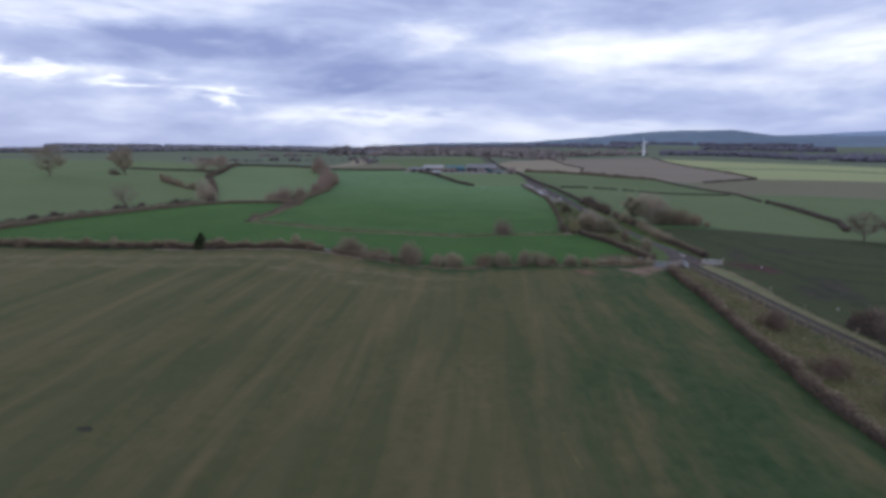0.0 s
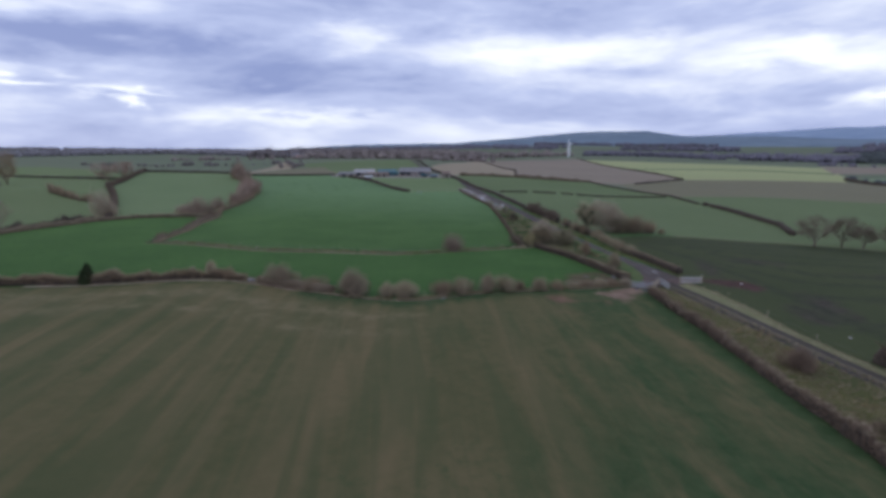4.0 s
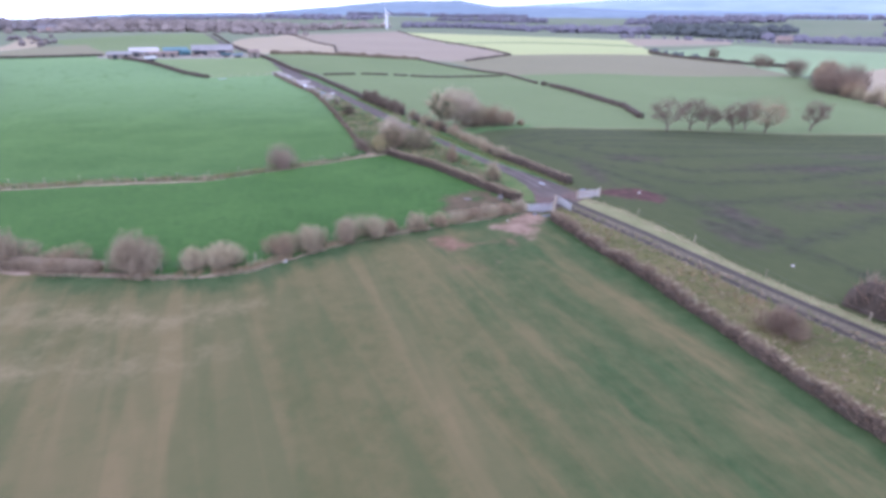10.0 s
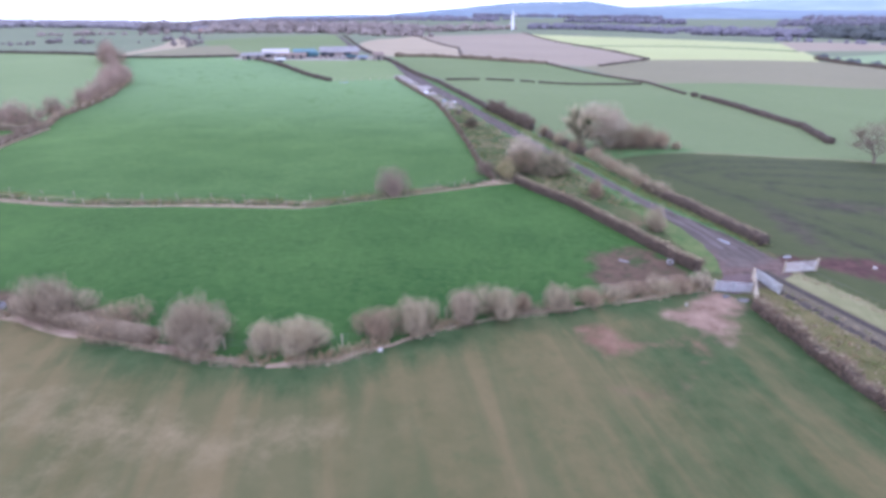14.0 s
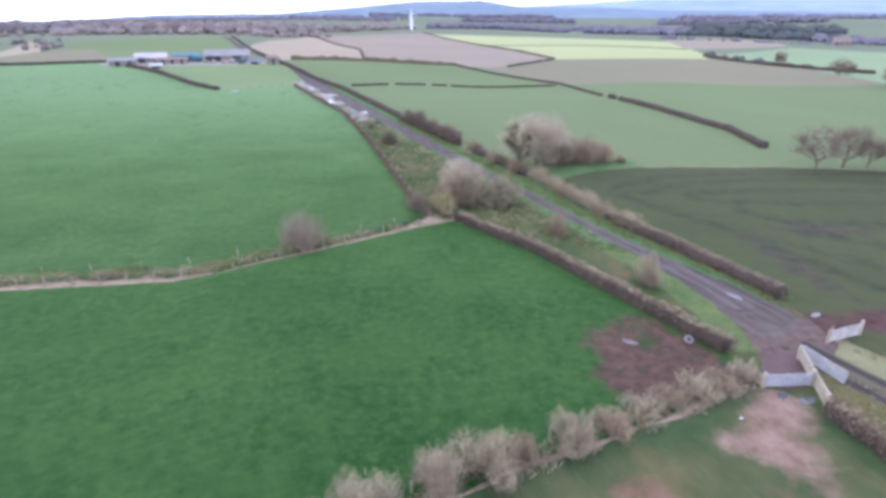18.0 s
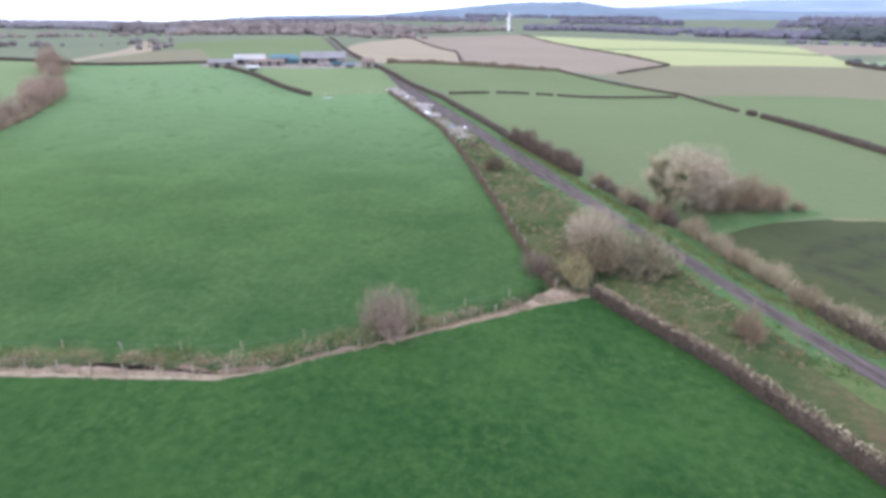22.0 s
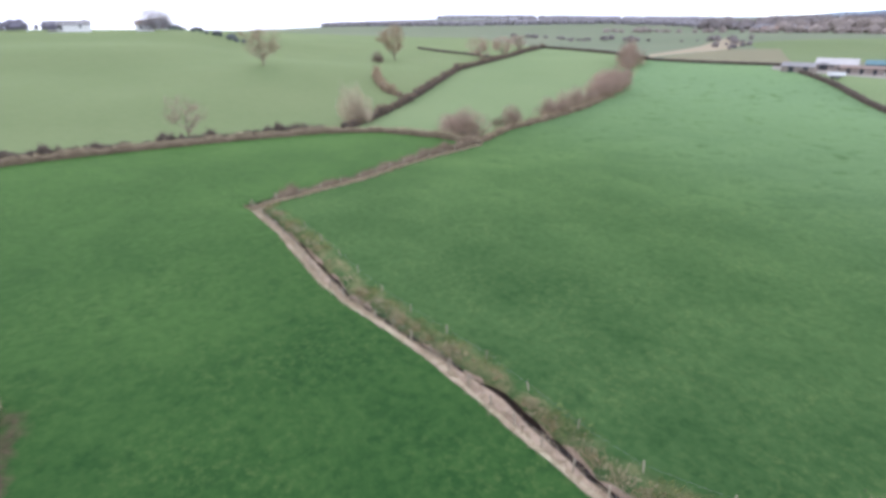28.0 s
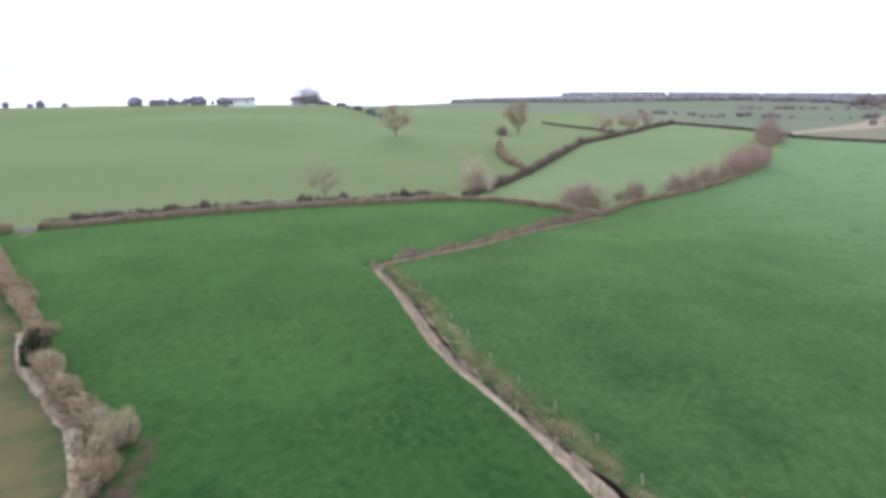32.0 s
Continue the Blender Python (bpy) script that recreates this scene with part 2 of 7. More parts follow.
def material(name, low, high, grain=3.0, patch=0.12, rough=0.9, third=None, bump=0.3, spread=0.5, metal=0.0, stretch=(1, 1, 1), turn=0.0, bands=(), per_object=0.0, wear_haze=(), sheen=0.0, fleck=None):
    """Two colours mixed by fine grain and by broad patches; third: colour of sparse stains; bands: rows of (width,
    colour, weight, angle); wear_haze: (mask, colour, colour), ground marks and painted haze.
    """
    m = bpy.data.materials.new(name)
    m.use_nodes = True
    t = m.node_tree
    b = t.nodes["Principled BSDF"]
    b.inputs["Roughness"].default_value = rough
    b.inputs["Metallic"].default_value = metal
    b.inputs["Specular IOR Level"].default_value = 0.06 if rough > 0.65 else 0.3
    if sheen:
        b.inputs["Sheen Weight"].default_value, b.inputs["Sheen Roughness"].default_value, b.inputs["Sheen Tint"].default_value = sheen, 0.4, (0.62, 1.0, 0.28, 1)
    co = t.nodes.new("ShaderNodeTexCoord")
    mp = t.nodes.new("ShaderNodeMapping")
    mp.inputs["Scale"].default_value = stretch
    mp.inputs["Rotation"].default_value = (0, 0, turn)
    t.links.new(co.outputs["Object"], mp.inputs["Vector"])

    def noise_of(scale, detail, roughness=0.6):
        n = t.nodes.new("ShaderNodeTexNoise")
        n.inputs["Scale"].default_value, n.inputs["Detail"].default_value, n.inputs["Roughness"].default_value = scale, detail, roughness
        t.links.new(mp.outputs[0], n.inputs["Vector"])
        return n

    def mix(fac, a, c, factor=None):
        x = t.nodes.new("ShaderNodeMixRGB")
        for sock, v in (("Color1", a), ("Color2", c)):
            if isinstance(v, tuple):
                x.inputs[sock].default_value = (*v, 1)
            else:
                t.links.new(v, x.inputs[sock])
        if factor is None:
            t.links.new(fac, x.inputs["Fac"])
        else:
            x.inputs["Fac"].default_value = factor
        return x.outputs[0]

    def ranged(fac, a, c):
        r = t.nodes.new("ShaderNodeMapRange")
        r.inputs["From Min"].default_value, r.inputs["From Max"].default_value = a, c
        t.links.new(fac, r.inputs["Value"])
        return r.outputs[0]

    fine, broad = noise_of(grain, 6.0, 0.65), noise_of(patch, 4.0, 0.55)
    mean = t.nodes.new("ShaderNodeMath")
    mean.operation = "ADD"
    mean.use_clamp = False
    t.links.new(ranged(fine.outputs["Fac"], 0.3, 0.7), mean.inputs[0])
    t.links.new(ranged(broad.outputs["Fac"], 0.32, 0.68), mean.inputs[1])
    colour = mix(ranged(mean.outputs[0], 1 - spread * 2, 1 + spread * 2), low, high)
    if fleck:
        tone, scale, weight = fleck
        specks, region = noise_of(scale, 3.0, 0.7), noise_of(scale * 0.07, 3.0, 0.5)
        amount = t.nodes.new("ShaderNodeMath")
        amount.operation = "MULTIPLY"
        t.links.new(ranged(specks.outputs["Fac"], 0.5, 0.68), amount.inputs[0])
        t.links.new(ranged(region.outputs["Fac"], 0.3, 0.3 + 0.4 / weight), amount.inputs[1])
        colour = mix(amount.outputs[0], colour, tone)
    for width, tint, weight, angle, *warp in bands:
        bm_ = t.nodes.new("ShaderNodeMapping")
        bm_.inputs["Rotation"].default_value = (0, 0, angle)
        t.links.new(co.outputs["Object"], bm_.inputs["Vector"])
        bs = t.nodes.new("ShaderNodeMapping")
        bs.inputs["Scale"].default_value = (1.0, 0.085, 1.0)
        t.links.new(bm_.outputs[0], bs.inputs["Vector"])
        bn = t.nodes.new("ShaderNodeTexNoise")
        bn.inputs["Scale"].default_value, bn.inputs["Detail"].default_value = 1.0 / width, 2.5
        bn.inputs["Distortion"].default_value = warp[0] if warp else 0.3
        t.links.new(bs.outputs[0], bn.inputs["Vector"])
        sc = t.nodes.new("ShaderNodeMath")
        sc.operation = "MULTIPLY"
        sc.inputs[1].default_value = weight
        t.links.new(ranged(bn.outputs["Fac"], 0.44, 0.6), sc.inputs[0])
        colour = mix(sc.outputs[0], colour, tint)
    # the pale mask paints distance haze; the other masks mark the ground
    for mask, one, two in wear_haze:
        at = t.nodes.new("ShaderNodeAttribute")
        at.attribute_name = mask
        ragged_ = noise_of(0.45, 6.0, 0.7)
        if mask == "lush":
            drawn = t.nodes.new("ShaderNodeMapping")
            drawn.inputs["Rotation"].default_value = (0, 0, STRIPE)
            t.links.new(co.outputs["Object"], drawn.inputs["Vector"])
            drawn2 = t.nodes.new("ShaderNodeMapping")
            drawn2.inputs["Scale"].default_value = (0.6, 0.16, 1.0)
            t.links.new(drawn.outputs[0], drawn2.inputs["Vector"])
            t.links.new(drawn2.outputs[0], ragged_.inputs["Vector"])
        ad = t.nodes.new("ShaderNodeMath")
        ad.operation = "MULTIPLY_ADD"
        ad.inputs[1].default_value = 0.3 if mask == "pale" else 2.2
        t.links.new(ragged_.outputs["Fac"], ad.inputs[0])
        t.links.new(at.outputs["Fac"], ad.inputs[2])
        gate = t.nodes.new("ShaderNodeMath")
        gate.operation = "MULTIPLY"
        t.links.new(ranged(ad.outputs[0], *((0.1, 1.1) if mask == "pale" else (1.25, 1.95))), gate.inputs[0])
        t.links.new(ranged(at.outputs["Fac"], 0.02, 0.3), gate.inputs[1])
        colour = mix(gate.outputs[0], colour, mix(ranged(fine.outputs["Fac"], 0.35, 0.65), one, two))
    if third:
        spots = noise_of(grain * 0.23, 5.0, 0.7)
        colour = mix(ranged(spots.outputs["Fac"], 0.56, 0.72), colour, third)
    if per_object:
        info = t.nodes.new("ShaderNodeObjectInfo")
        hsv = t.nodes.new("ShaderNodeHueSaturation")
        r = t.nodes.new("ShaderNodeMapRange")
        r.inputs["To Min"].default_value, r.inputs["To Max"].default_value = 1 - per_object, 1 + per_object
        t.links.new(info.outputs["Random"], r.inputs["Value"])
        t.links.new(r.outputs[0], hsv.inputs["Value"])
        t.links.new(colour, hsv.inputs["Color"])
        colour = hsv.outputs[0]
    t.links.new(colour, b.inputs["Base Color"])
    if bump:
        bp = t.nodes.new("ShaderNodeBump")
        bp.inputs["Strength"].default_value = bump
        bp.inputs["Distance"].default_value = 0.25 / max(grain, 0.5)
        t.links.new(fine.outputs["Fac"], bp.inputs["Height"])
        t.links.new(bp.outputs[0], b.inputs["Normal"])
    return m


def twig_material(name, low, high, vary=0.4):
    """Bark that differs from twig to twig."""
    m = material(name, low, high, grain=8.0, patch=0.5, rough=0.85, bump=0.0, per_object=0.12)
    t = m.node_tree
    b = t.nodes["Principled BSDF"]
    old = b.inputs["Base Color"].links[0].from_socket
    geo = t.nodes.new("ShaderNodeNewGeometry")
    hsv = t.nodes.new("ShaderNodeHueSaturation")
    r = t.nodes.new("ShaderNodeMapRange")
    r.inputs["To Min"].default_value, r.inputs["To Max"].default_value = 1 - vary, 1 + vary
    t.links.new(geo.outputs["Random Per Island"], r.inputs["Value"])
    t.links.new(r.outputs[0], hsv.inputs["Value"])
    t.links.new(old, hsv.inputs["Color"])
    t.links.new(hsv.outputs[0], b.inputs["Base Color"])
    return m


MUD_RED = (0.150, 0.098, 0.070), (0.260, 0.178, 0.136)
MUD_DARK = (0.056, 0.031, 0.028), (0.104, 0.057, 0.050)
M = {
    "stubble": material("worn_hay_field", (0.078, 0.078, 0.034), (0.136, 0.112, 0.056), grain=0.6, patch=0.05, bump=0.15, sheen=0.03, fleck=((0.040, 0.072, 0.028), 0.9, 0.5), bands=((5.2, (0.170, 0.126, 0.066), 0.5, STRIPE, 0.5), (2.8, (0.058, 0.076, 0.033), 0.46, STRIPE, 0.8)),
                        wear_haze=(("lush", (0.034, 0.060, 0.024), (0.058, 0.082, 0.035)), ("head", (0.150, 0.122, 0.066), (0.190, 0.152, 0.086)), ("clay", (0.128, 0.076, 0.050), (0.190, 0.118, 0.082)), ("mud", *MUD_RED))),
    "pasture": material("lush_pasture", (0.012, 0.046, 0.012), (0.039, 0.089, 0.024), grain=1.1, patch=0.07, spread=0.34, bump=0.35, third=(0.014, 0.047, 0.013), fleck=((0.066, 0.110, 0.034), 1.8, 0.65), sheen=0.16, wear_haze=(("mud", *MUD_DARK),)),
    "cowfield": material("grazed_pasture", (0.017, 0.051, 0.015), (0.048, 0.096, 0.032), grain=1.2, patch=0.07, spread=0.36, bump=0.25, third=(0.022, 0.056, 0.018), fleck=((0.084, 0.124, 0.042), 2.0, 0.75), sheen=0.16, wear_haze=(("scrub", (0.105, 0.100, 0.046), (0.200, 0.160, 0.092)), ("pale", (0.100, 0.160, 0.088), (0.122, 0.184, 0.104)),)),
    "meadow": material("pale_meadow", (0.124, 0.170, 0.080), (0.158, 0.200, 0.098), grain=0.7, patch=0.03, sheen=0.06),
    "hill": material("hill_pasture", (0.112, 0.146, 0.066), (0.146, 0.174, 0.084), grain=0.6, patch=0.025, sheen=0.06),
    "plough": material("winter_crop", (0.047, 0.060, 0.026), (0.074, 0.084, 0.037), grain=0.6, patch=0.06, spread=0.6, bump=0.2, wear_haze=(("mud", *MUD_DARK), ("soil", (0.050, 0.042, 0.032), (0.074, 0.064, 0.048)), ("row", (0.036, 0.042, 0.024), (0.054, 0.058, 0.034)))),
    "rowdark": material("bare_drilled_wheeling", (0.041, 0.042, 0.029), (0.062, 0.060, 0.041), grain=0.9, patch=0.1),
    # far fields: own crop colours, paled by a painted distance haze
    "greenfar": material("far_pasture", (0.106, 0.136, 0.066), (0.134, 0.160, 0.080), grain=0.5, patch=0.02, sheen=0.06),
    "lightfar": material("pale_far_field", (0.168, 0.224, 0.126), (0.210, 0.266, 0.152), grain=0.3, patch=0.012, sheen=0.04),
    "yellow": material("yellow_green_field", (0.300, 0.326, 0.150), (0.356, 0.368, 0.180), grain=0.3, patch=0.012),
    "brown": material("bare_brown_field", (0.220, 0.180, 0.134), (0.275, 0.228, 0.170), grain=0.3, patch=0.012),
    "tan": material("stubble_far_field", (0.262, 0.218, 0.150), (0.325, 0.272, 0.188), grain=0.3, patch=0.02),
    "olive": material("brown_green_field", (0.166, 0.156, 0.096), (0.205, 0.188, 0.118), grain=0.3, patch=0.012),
    "rough": material("rough_verge_grass", (0.034, 0.066, 0.022), (0.094, 0.094, 0.042), grain=0.9, patch=0.2, third=(0.140, 0.092, 0.058), spread=0.36, fleck=((0.170, 0.146, 0.080), 1.4, 0.7)),
    "dryrough": material("dry_tussock_grass", (0.062, 0.072, 0.027), (0.148, 0.124, 0.058), grain=0.8, patch=0.16, third=(0.150, 0.098, 0.056), spread=0.4, fleck=((0.205, 0.172, 0.088), 1.2, 0.5)),
    "deadgrass": material("dead_bank_grass", (0.200, 0.142, 0.100), (0.400, 0.310, 0.232), grain=1.4, patch=0.3, spread=0.4, third=(0.125, 0.088, 0.060), fleck=((0.360, 0.296, 0.205), 1.2, 0.7)),
    "bank": material("bramble_bank_grass", (0.200, 0.140, 0.100), (0.360, 0.275, 0.205), grain=2.5, patch=0.4, third=(0.070, 0.095, 0.036)),
    "crest": material("bleached_bank_grass", (0.300, 0.250, 0.165), (0.450, 0.385, 0.275), grain=1.8, patch=0.3, third=(0.130, 0.125, 0.060)),
    "brightverge": material("bright_verge_grass", (0.052, 0.100, 0.032), (0.130, 0.155, 0.060), grain=1.5, patch=0.3, third=(0.150, 0.110, 0.070), fleck=((0.180, 0.165, 0.080), 1.8, 0.7)),
    "palegrass": material("pale_verge_grass", (0.128, 0.138, 0.062), (0.240, 0.222, 0.125), grain=1.5, patch=0.3),
    "mud": material("trodden_mud", *MUD_DARK, grain=1.8, patch=0.35, third=(0.080, 0.058, 0.052), rough=0.6),
    "verge": material("green_verge_grass", (0.050, 0.108, 0.040), (0.100, 0.158, 0.062), grain=1.4, patch=0.25, third=(0.130, 0.120, 0.062), sheen=0.04),
    "road": material("worn_tarmac_lane", (0.056, 0.046, 0.040), (0.094, 0.078, 0.069), grain=1.6, patch=0.25, third=(0.150, 0.120, 0.102), rough=0.8, bands=((0.4, (0.140, 0.114, 0.100), 0.55, STRIPE),), wear_haze=(("mud", (0.080, 0.054, 0.046), (0.150, 0.104, 0.088)),)),
    "roadwear": material("polished_wheel_path", (0.094, 0.078, 0.071), (0.156, 0.132, 0.120), grain=1.6, patch=0.3, third=(0.080, 0.060, 0.066), rough=0.7, bands=((0.4, (0.090, 0.068, 0.072), 0.6, STRIPE),)),
    "rut": material("dark_wheel_rut", (0.040, 0.033, 0.029), (0.066, 0.055, 0.049), grain=2.5, patch=0.3, rough=0.75),
    "strip": material("track_centre_grass", (0.088, 0.074, 0.052), (0.145, 0.124, 0.088), grain=2.5, patch=0.3),
    # ditch soil, near black because the cut's shade is painted in
    "ditch": material("shade_dark_ditch_soil", (0.008, 0.006, 0.005), (0.030, 0.021, 0.016), grain=2.5, patch=0.4, rough=0.95),
    "rubble": material("rubble_strewn_verge", (0.150, 0.132, 0.104), (0.340, 0.305, 0.270), grain=1.3, patch=0.3, third=(0.095, 0.110, 0.052), spread=0.35),
    # outlying land, greyed in its colour to stand for haze
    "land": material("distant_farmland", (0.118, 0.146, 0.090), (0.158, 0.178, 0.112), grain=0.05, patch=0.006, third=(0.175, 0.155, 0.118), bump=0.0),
}


# ---- terrain ----
LEVELS = [(0, -60, 0), (0, 0, 0.1), (-15, 50, -0.2), (10, 55, 0.7), (-30, 70, -0.6), (-50, 67, -0.5), (-60, 20, 1.2), (-55, 37, 1.0), (-25, 36, 0.7), (-11, 37, 0.6), (-87, 61, 1.2), (-108, 108, 0.3),
          (-123, 35, 2.8), (-125, 65, 2.5), (-128, 85, 1.5), (-4, 86, -0.7), (5, 102, -0.5), (39, 240, -2.5), (63, 137, -2.7), (90, 123, -4.4), (30, 22, 0), (60, 10, -1), (60, 60, -1.5),
          (-70, 192, 1.5), (-32, 165, 1), (-129, 244, 4.8), (-90, 260, 4.5)]
FAR_LEVELS = [(-180, 50, 6), (-220, 91, 9), (-200, 0, 9), (-280, 30, 15), (-380, -60, 19.5), (-380, 60, 18.5), (-385, 0, 19.5), (-380, -150, 19), (-263, 157, 4), (-143, 180, 1.5), (-240, 186, 5), (-230, 265, 6), (-230, 430, 9),
              (150, 200, -6), (300, 300, -9), (0, 500, 0), (-40, 855, 3), (-600, 600, 13), (600, 600, -10), (300, 1000, -4), (300, 1700, 14), (900, 1400, 12), (-250, 1800, 20), (1000, 700, 0), (-1200, 700, 16), (-300, 1200, 10), (60, -300, 0), (-300, -400, 14),
              (-850, 330, 10.5), (-780, 390, 11.5), (400, -100, -8), (-600, -100, 6), (-720, 20, -2), (-1200, 0, -30), (-1250, 220, -22), (-2000, 0, -60), (-2000, 380, -45), (-3500, 300, -110), (-3500, -700, -110), (-1200, -500, -30)]
SPOTS = np.array(LEVELS + FAR_LEVELS, float)


def height(x, y):
    x, y = np.atleast_1d(np.asarray(x, float)), np.atleast_1d(np.asarray(y, float))
    w = 1 / ((x[:, None] - SPOTS[:, 0]) ** 2 + (y[:, None] - SPOTS[:, 1]) ** 2 + 625) ** 2
    return (w * SPOTS[:, 2]).sum(1) / w.sum(1)


def h1(x, y):
    return float(height(x, y)[0])


def resample(line, step):
    pts = np.array(line, float)
    seg = np.hypot(*np.diff(pts, axis=0).T)
    s = np.r_[0, np.cumsum(seg)]
    n = max(1, int(round(s[-1] / step)))
    u = np.linspace(0, s[-1], n + 1)
    return np.stack([np.interp(u, s, pts[:, 0]), np.interp(u, s, pts[:, 1])], 1)


def offset(line, d):
    """The line moved d metres to its left."""
    pts = np.array(line, float)
    g = np.gradient(pts, axis=0)
    g /= np.maximum(np.hypot(g[:, 0], g[:, 1]), 1e-6)[:, None]
    return np.stack([pts[:, 0] - g[:, 1] * d, pts[:, 1] + g[:, 0] * d], 1)


def off_line(line, px, py):
    """Distance of points from a line."""
    best = np.full(len(px), 1e9)
    pts = np.array(line, float)
    for a, c in zip(pts[:-1], pts[1:]):
        dxy = c - a
        u = np.clip(((px - a[0]) * dxy[0] + (py - a[1]) * dxy[1]) / (dxy @ dxy), 0, 1)
        best = np.minimum(best, np.hypot(px - a[0] - u * dxy[0], py - a[1] - u * dxy[1]))
    return best


# lines of the plan, in metres
NEAR_HEDGE = [(-118, 2), (-103, 10), (-88, 17.5), (-76, 24), (-69, 26.5), (-62, 30.5), (-56, 34.5), (-49, 37), (-43, 36.8), (-34.5, 35), (-28.5, 34.4), (-23.5, 33.6), (-18.8, 33.7), (-14.5, 35), (-10.7, 38),
              (-7.8, 40.5), (-1.7, 43.9), (4.4, 46.3), (10.3, 48.9), (14.5, 51.2)]
RIGHT_HEDGE = [(18.0, 48.6), (19.8, 42), (22.9, 33.3), (25.4, 24.5), (27.5, 16.5), (29.8, 9), (31.2, 3.2), (34.2, -4), (40, -18), (50, -42), (62, -70)]
TRACK = [(20.5, 56.0), (21.7, 53.2), (26.8, 43.4), (30.3, 35.7), (33.1, 29.4), (35.5, 24.4), (39, 17.8), (42.5, 9.5), (50, -8), (60, -32), (72, -62)]
VERGE_EAST = [(24.2, 57.5), (28.0, 51.9), (31.3, 43.6), (33.7, 35.2), (36.2, 29.6), (41.2, 19.5), (45, 10.5), (53.5, -9), (64, -34), (76, -64)]
ROAD_WEST = [(17.2, 55.0), (17.4, 60.4), (16.9, 65), (14.9, 72.9), (12.9, 77.2), (10.6, 83.7), (7.4, 91.2), (4.6, 98.7), (-0.5, 108.8), (-4.6, 117.4), (-10.3, 129.2), (-15.9, 141.3), (-19.8, 149), (-24.8, 160),
             (-30.9, 172.8), (-40.7, 193), (-51.9, 220), (-65, 250), (-77, 276), (-120, 362), (-170, 470)]
ROAD_EAST = [(24.2, 58.5), (22.5, 63), (20.5, 67.5), (17.6, 72.9), (14.3, 79.8), (11.6, 86.3), (8.4, 94.5), (5.3, 101.3), (2.0, 109.5), (-1.7, 118.5), (-6.8, 131.2), (-12.4, 142), (-15.5, 148), (-20.0, 158.5),
             (-28.1, 177.5), (-38.0, 200), (-49.0, 226), (-61.5, 252), (-73, 276), (-116, 362), (-166, 470)]
HEDGE_C = [(-3.5, 85.3), (4.3, 75), (9.1, 65.6), (12.6, 59.2), (15, 55)]
FENCE = [(-87.4, 60.9), (-76.4, 62.7), (-66.7, 63.8), (-61, 64.2), (-53, 65.6), (-45, 67.5), (-38.6, 68.2), (-32.5, 68.6), (-29.2, 69.8), (-25.1, 72.3), (-20.7, 75.1), (-15.9, 77.4), (-9.6, 81.8), (-4.3, 84.8)]
FENCE_LINK = [(-87.4, 60.9), (-92.5, 77.5), (-100, 92), (-105.5, 106.5)]
WEST_HEDGE = [(-120.6, 10.2), (-121.7, 22.3), (-124, 35.2), (-125.4, 49.8), (-126.2, 66), (-126.8, 83.8), (-123, 95), (-114.5, 103.5), (-106, 107.5)]
FAR_WEST_HEDGE = [(-128, 88), (-137, 97.8), (-155.8, 116.7), (-174.7, 134.2), (-205, 160.6), (-220, 182), (-262, 233), (-282, 262), (-218, 253), (-191, 246)]
CLUMP_LINE = [(-106, 107.5), (-114.2, 120.6), (-117.5, 132.4), (-124.9, 152.8), (-136.9, 172.3), (-152.7, 195.2), (-187, 240)]
NORTH_HEDGE = [(-191, 246), (-146, 268)]
FARM_HEDGE = [(-126, 246), (-74, 198)]
ROUGH_FENCE = [(-52, 207), (-28.5, 157), (-18.8, 128.4), (-13.6, 110.2), (-10, 96.2), (-7, 86.5)]
LANE_HEDGE = [(24.0, 63.5), (22.7, 66.6), (19.6, 74.3), (15.2, 84.6), (11.6, 94.6), (8.2, 105.1), (1.2, 121), (-12.8, 147.5), (-35.0, 200.8), (-67, 256), (-76, 274), (-112, 358), (-160, 465)]
EAST_LOW_HEDGE = [(-34.0, 209.5), (-5, 228), (39.7, 240)]
EAST_TOP_HEDGE = [(-72, 285), (-40, 294), (3, 308), (43, 244.5), (49.5, 210), (58, 180), (64, 152), (62.2, 134)]
PLOUGH_EDGE = [(12, 105.5), (29, 112), (53, 118), (80, 119), (119, 115), (180, 105)]
TRAMLINES = [[(110, 117), (81.6, 117), (48.1, 111.5), (30.5, 105.8), (22.1, 100.1), (19.4, 95.4), (23, 89.6), (28.7, 81.3), (31.5, 73.6), (33.9, 68.3), (36.2, 62.8), (38.4, 55), (40.6, 48.5), (42.6, 41.4), (45, 32.9), (48, 26), (54, 12)],
             [(110, 110), (74, 110), (56.7, 109), (39.3, 104.3), (28.1, 99.5), (23.5, 96)], [(110, 106), (69.3, 104), (40.9, 98.8), (31, 96.6), (29.5, 94.2), (31.2, 92.1), (46.5, 93), (62.3, 95.2), (82, 99), (104, 101), (130, 106)],
             [(33.6, 89.5), (34.6, 86.5), (37.4, 84.2), (54.4, 85), (75, 89.5), (104.3, 97.3), (130, 103)], [(36.2, 81), (39.8, 79.6), (47.9, 73.8), (63.9, 75.8), (90.2, 84.5), (130, 95)]]
TRAMLINES += [[(32.8, 77.5), (38, 71.5), (42.1, 67.4), (47.4, 66.8), (64.5, 69.3), (83.8, 77), (130, 90)], [(38.6, 55.5), (46, 57), (55.6, 60), (70.5, 60.9), (95, 67), (130, 75)], [(37.1, 46.9), (39.6, 42.6), (42.3, 40.8), (51.2, 44.9), (62.6, 51.2), (90, 57), (130, 62)], [(45, 33), (49, 33), (54.6, 36), (75, 42), (120, 48)]]


# ---- the ground: one sheet, cut along the field boundaries ----
from mathutils.geometry import delaunay_2d_cdt

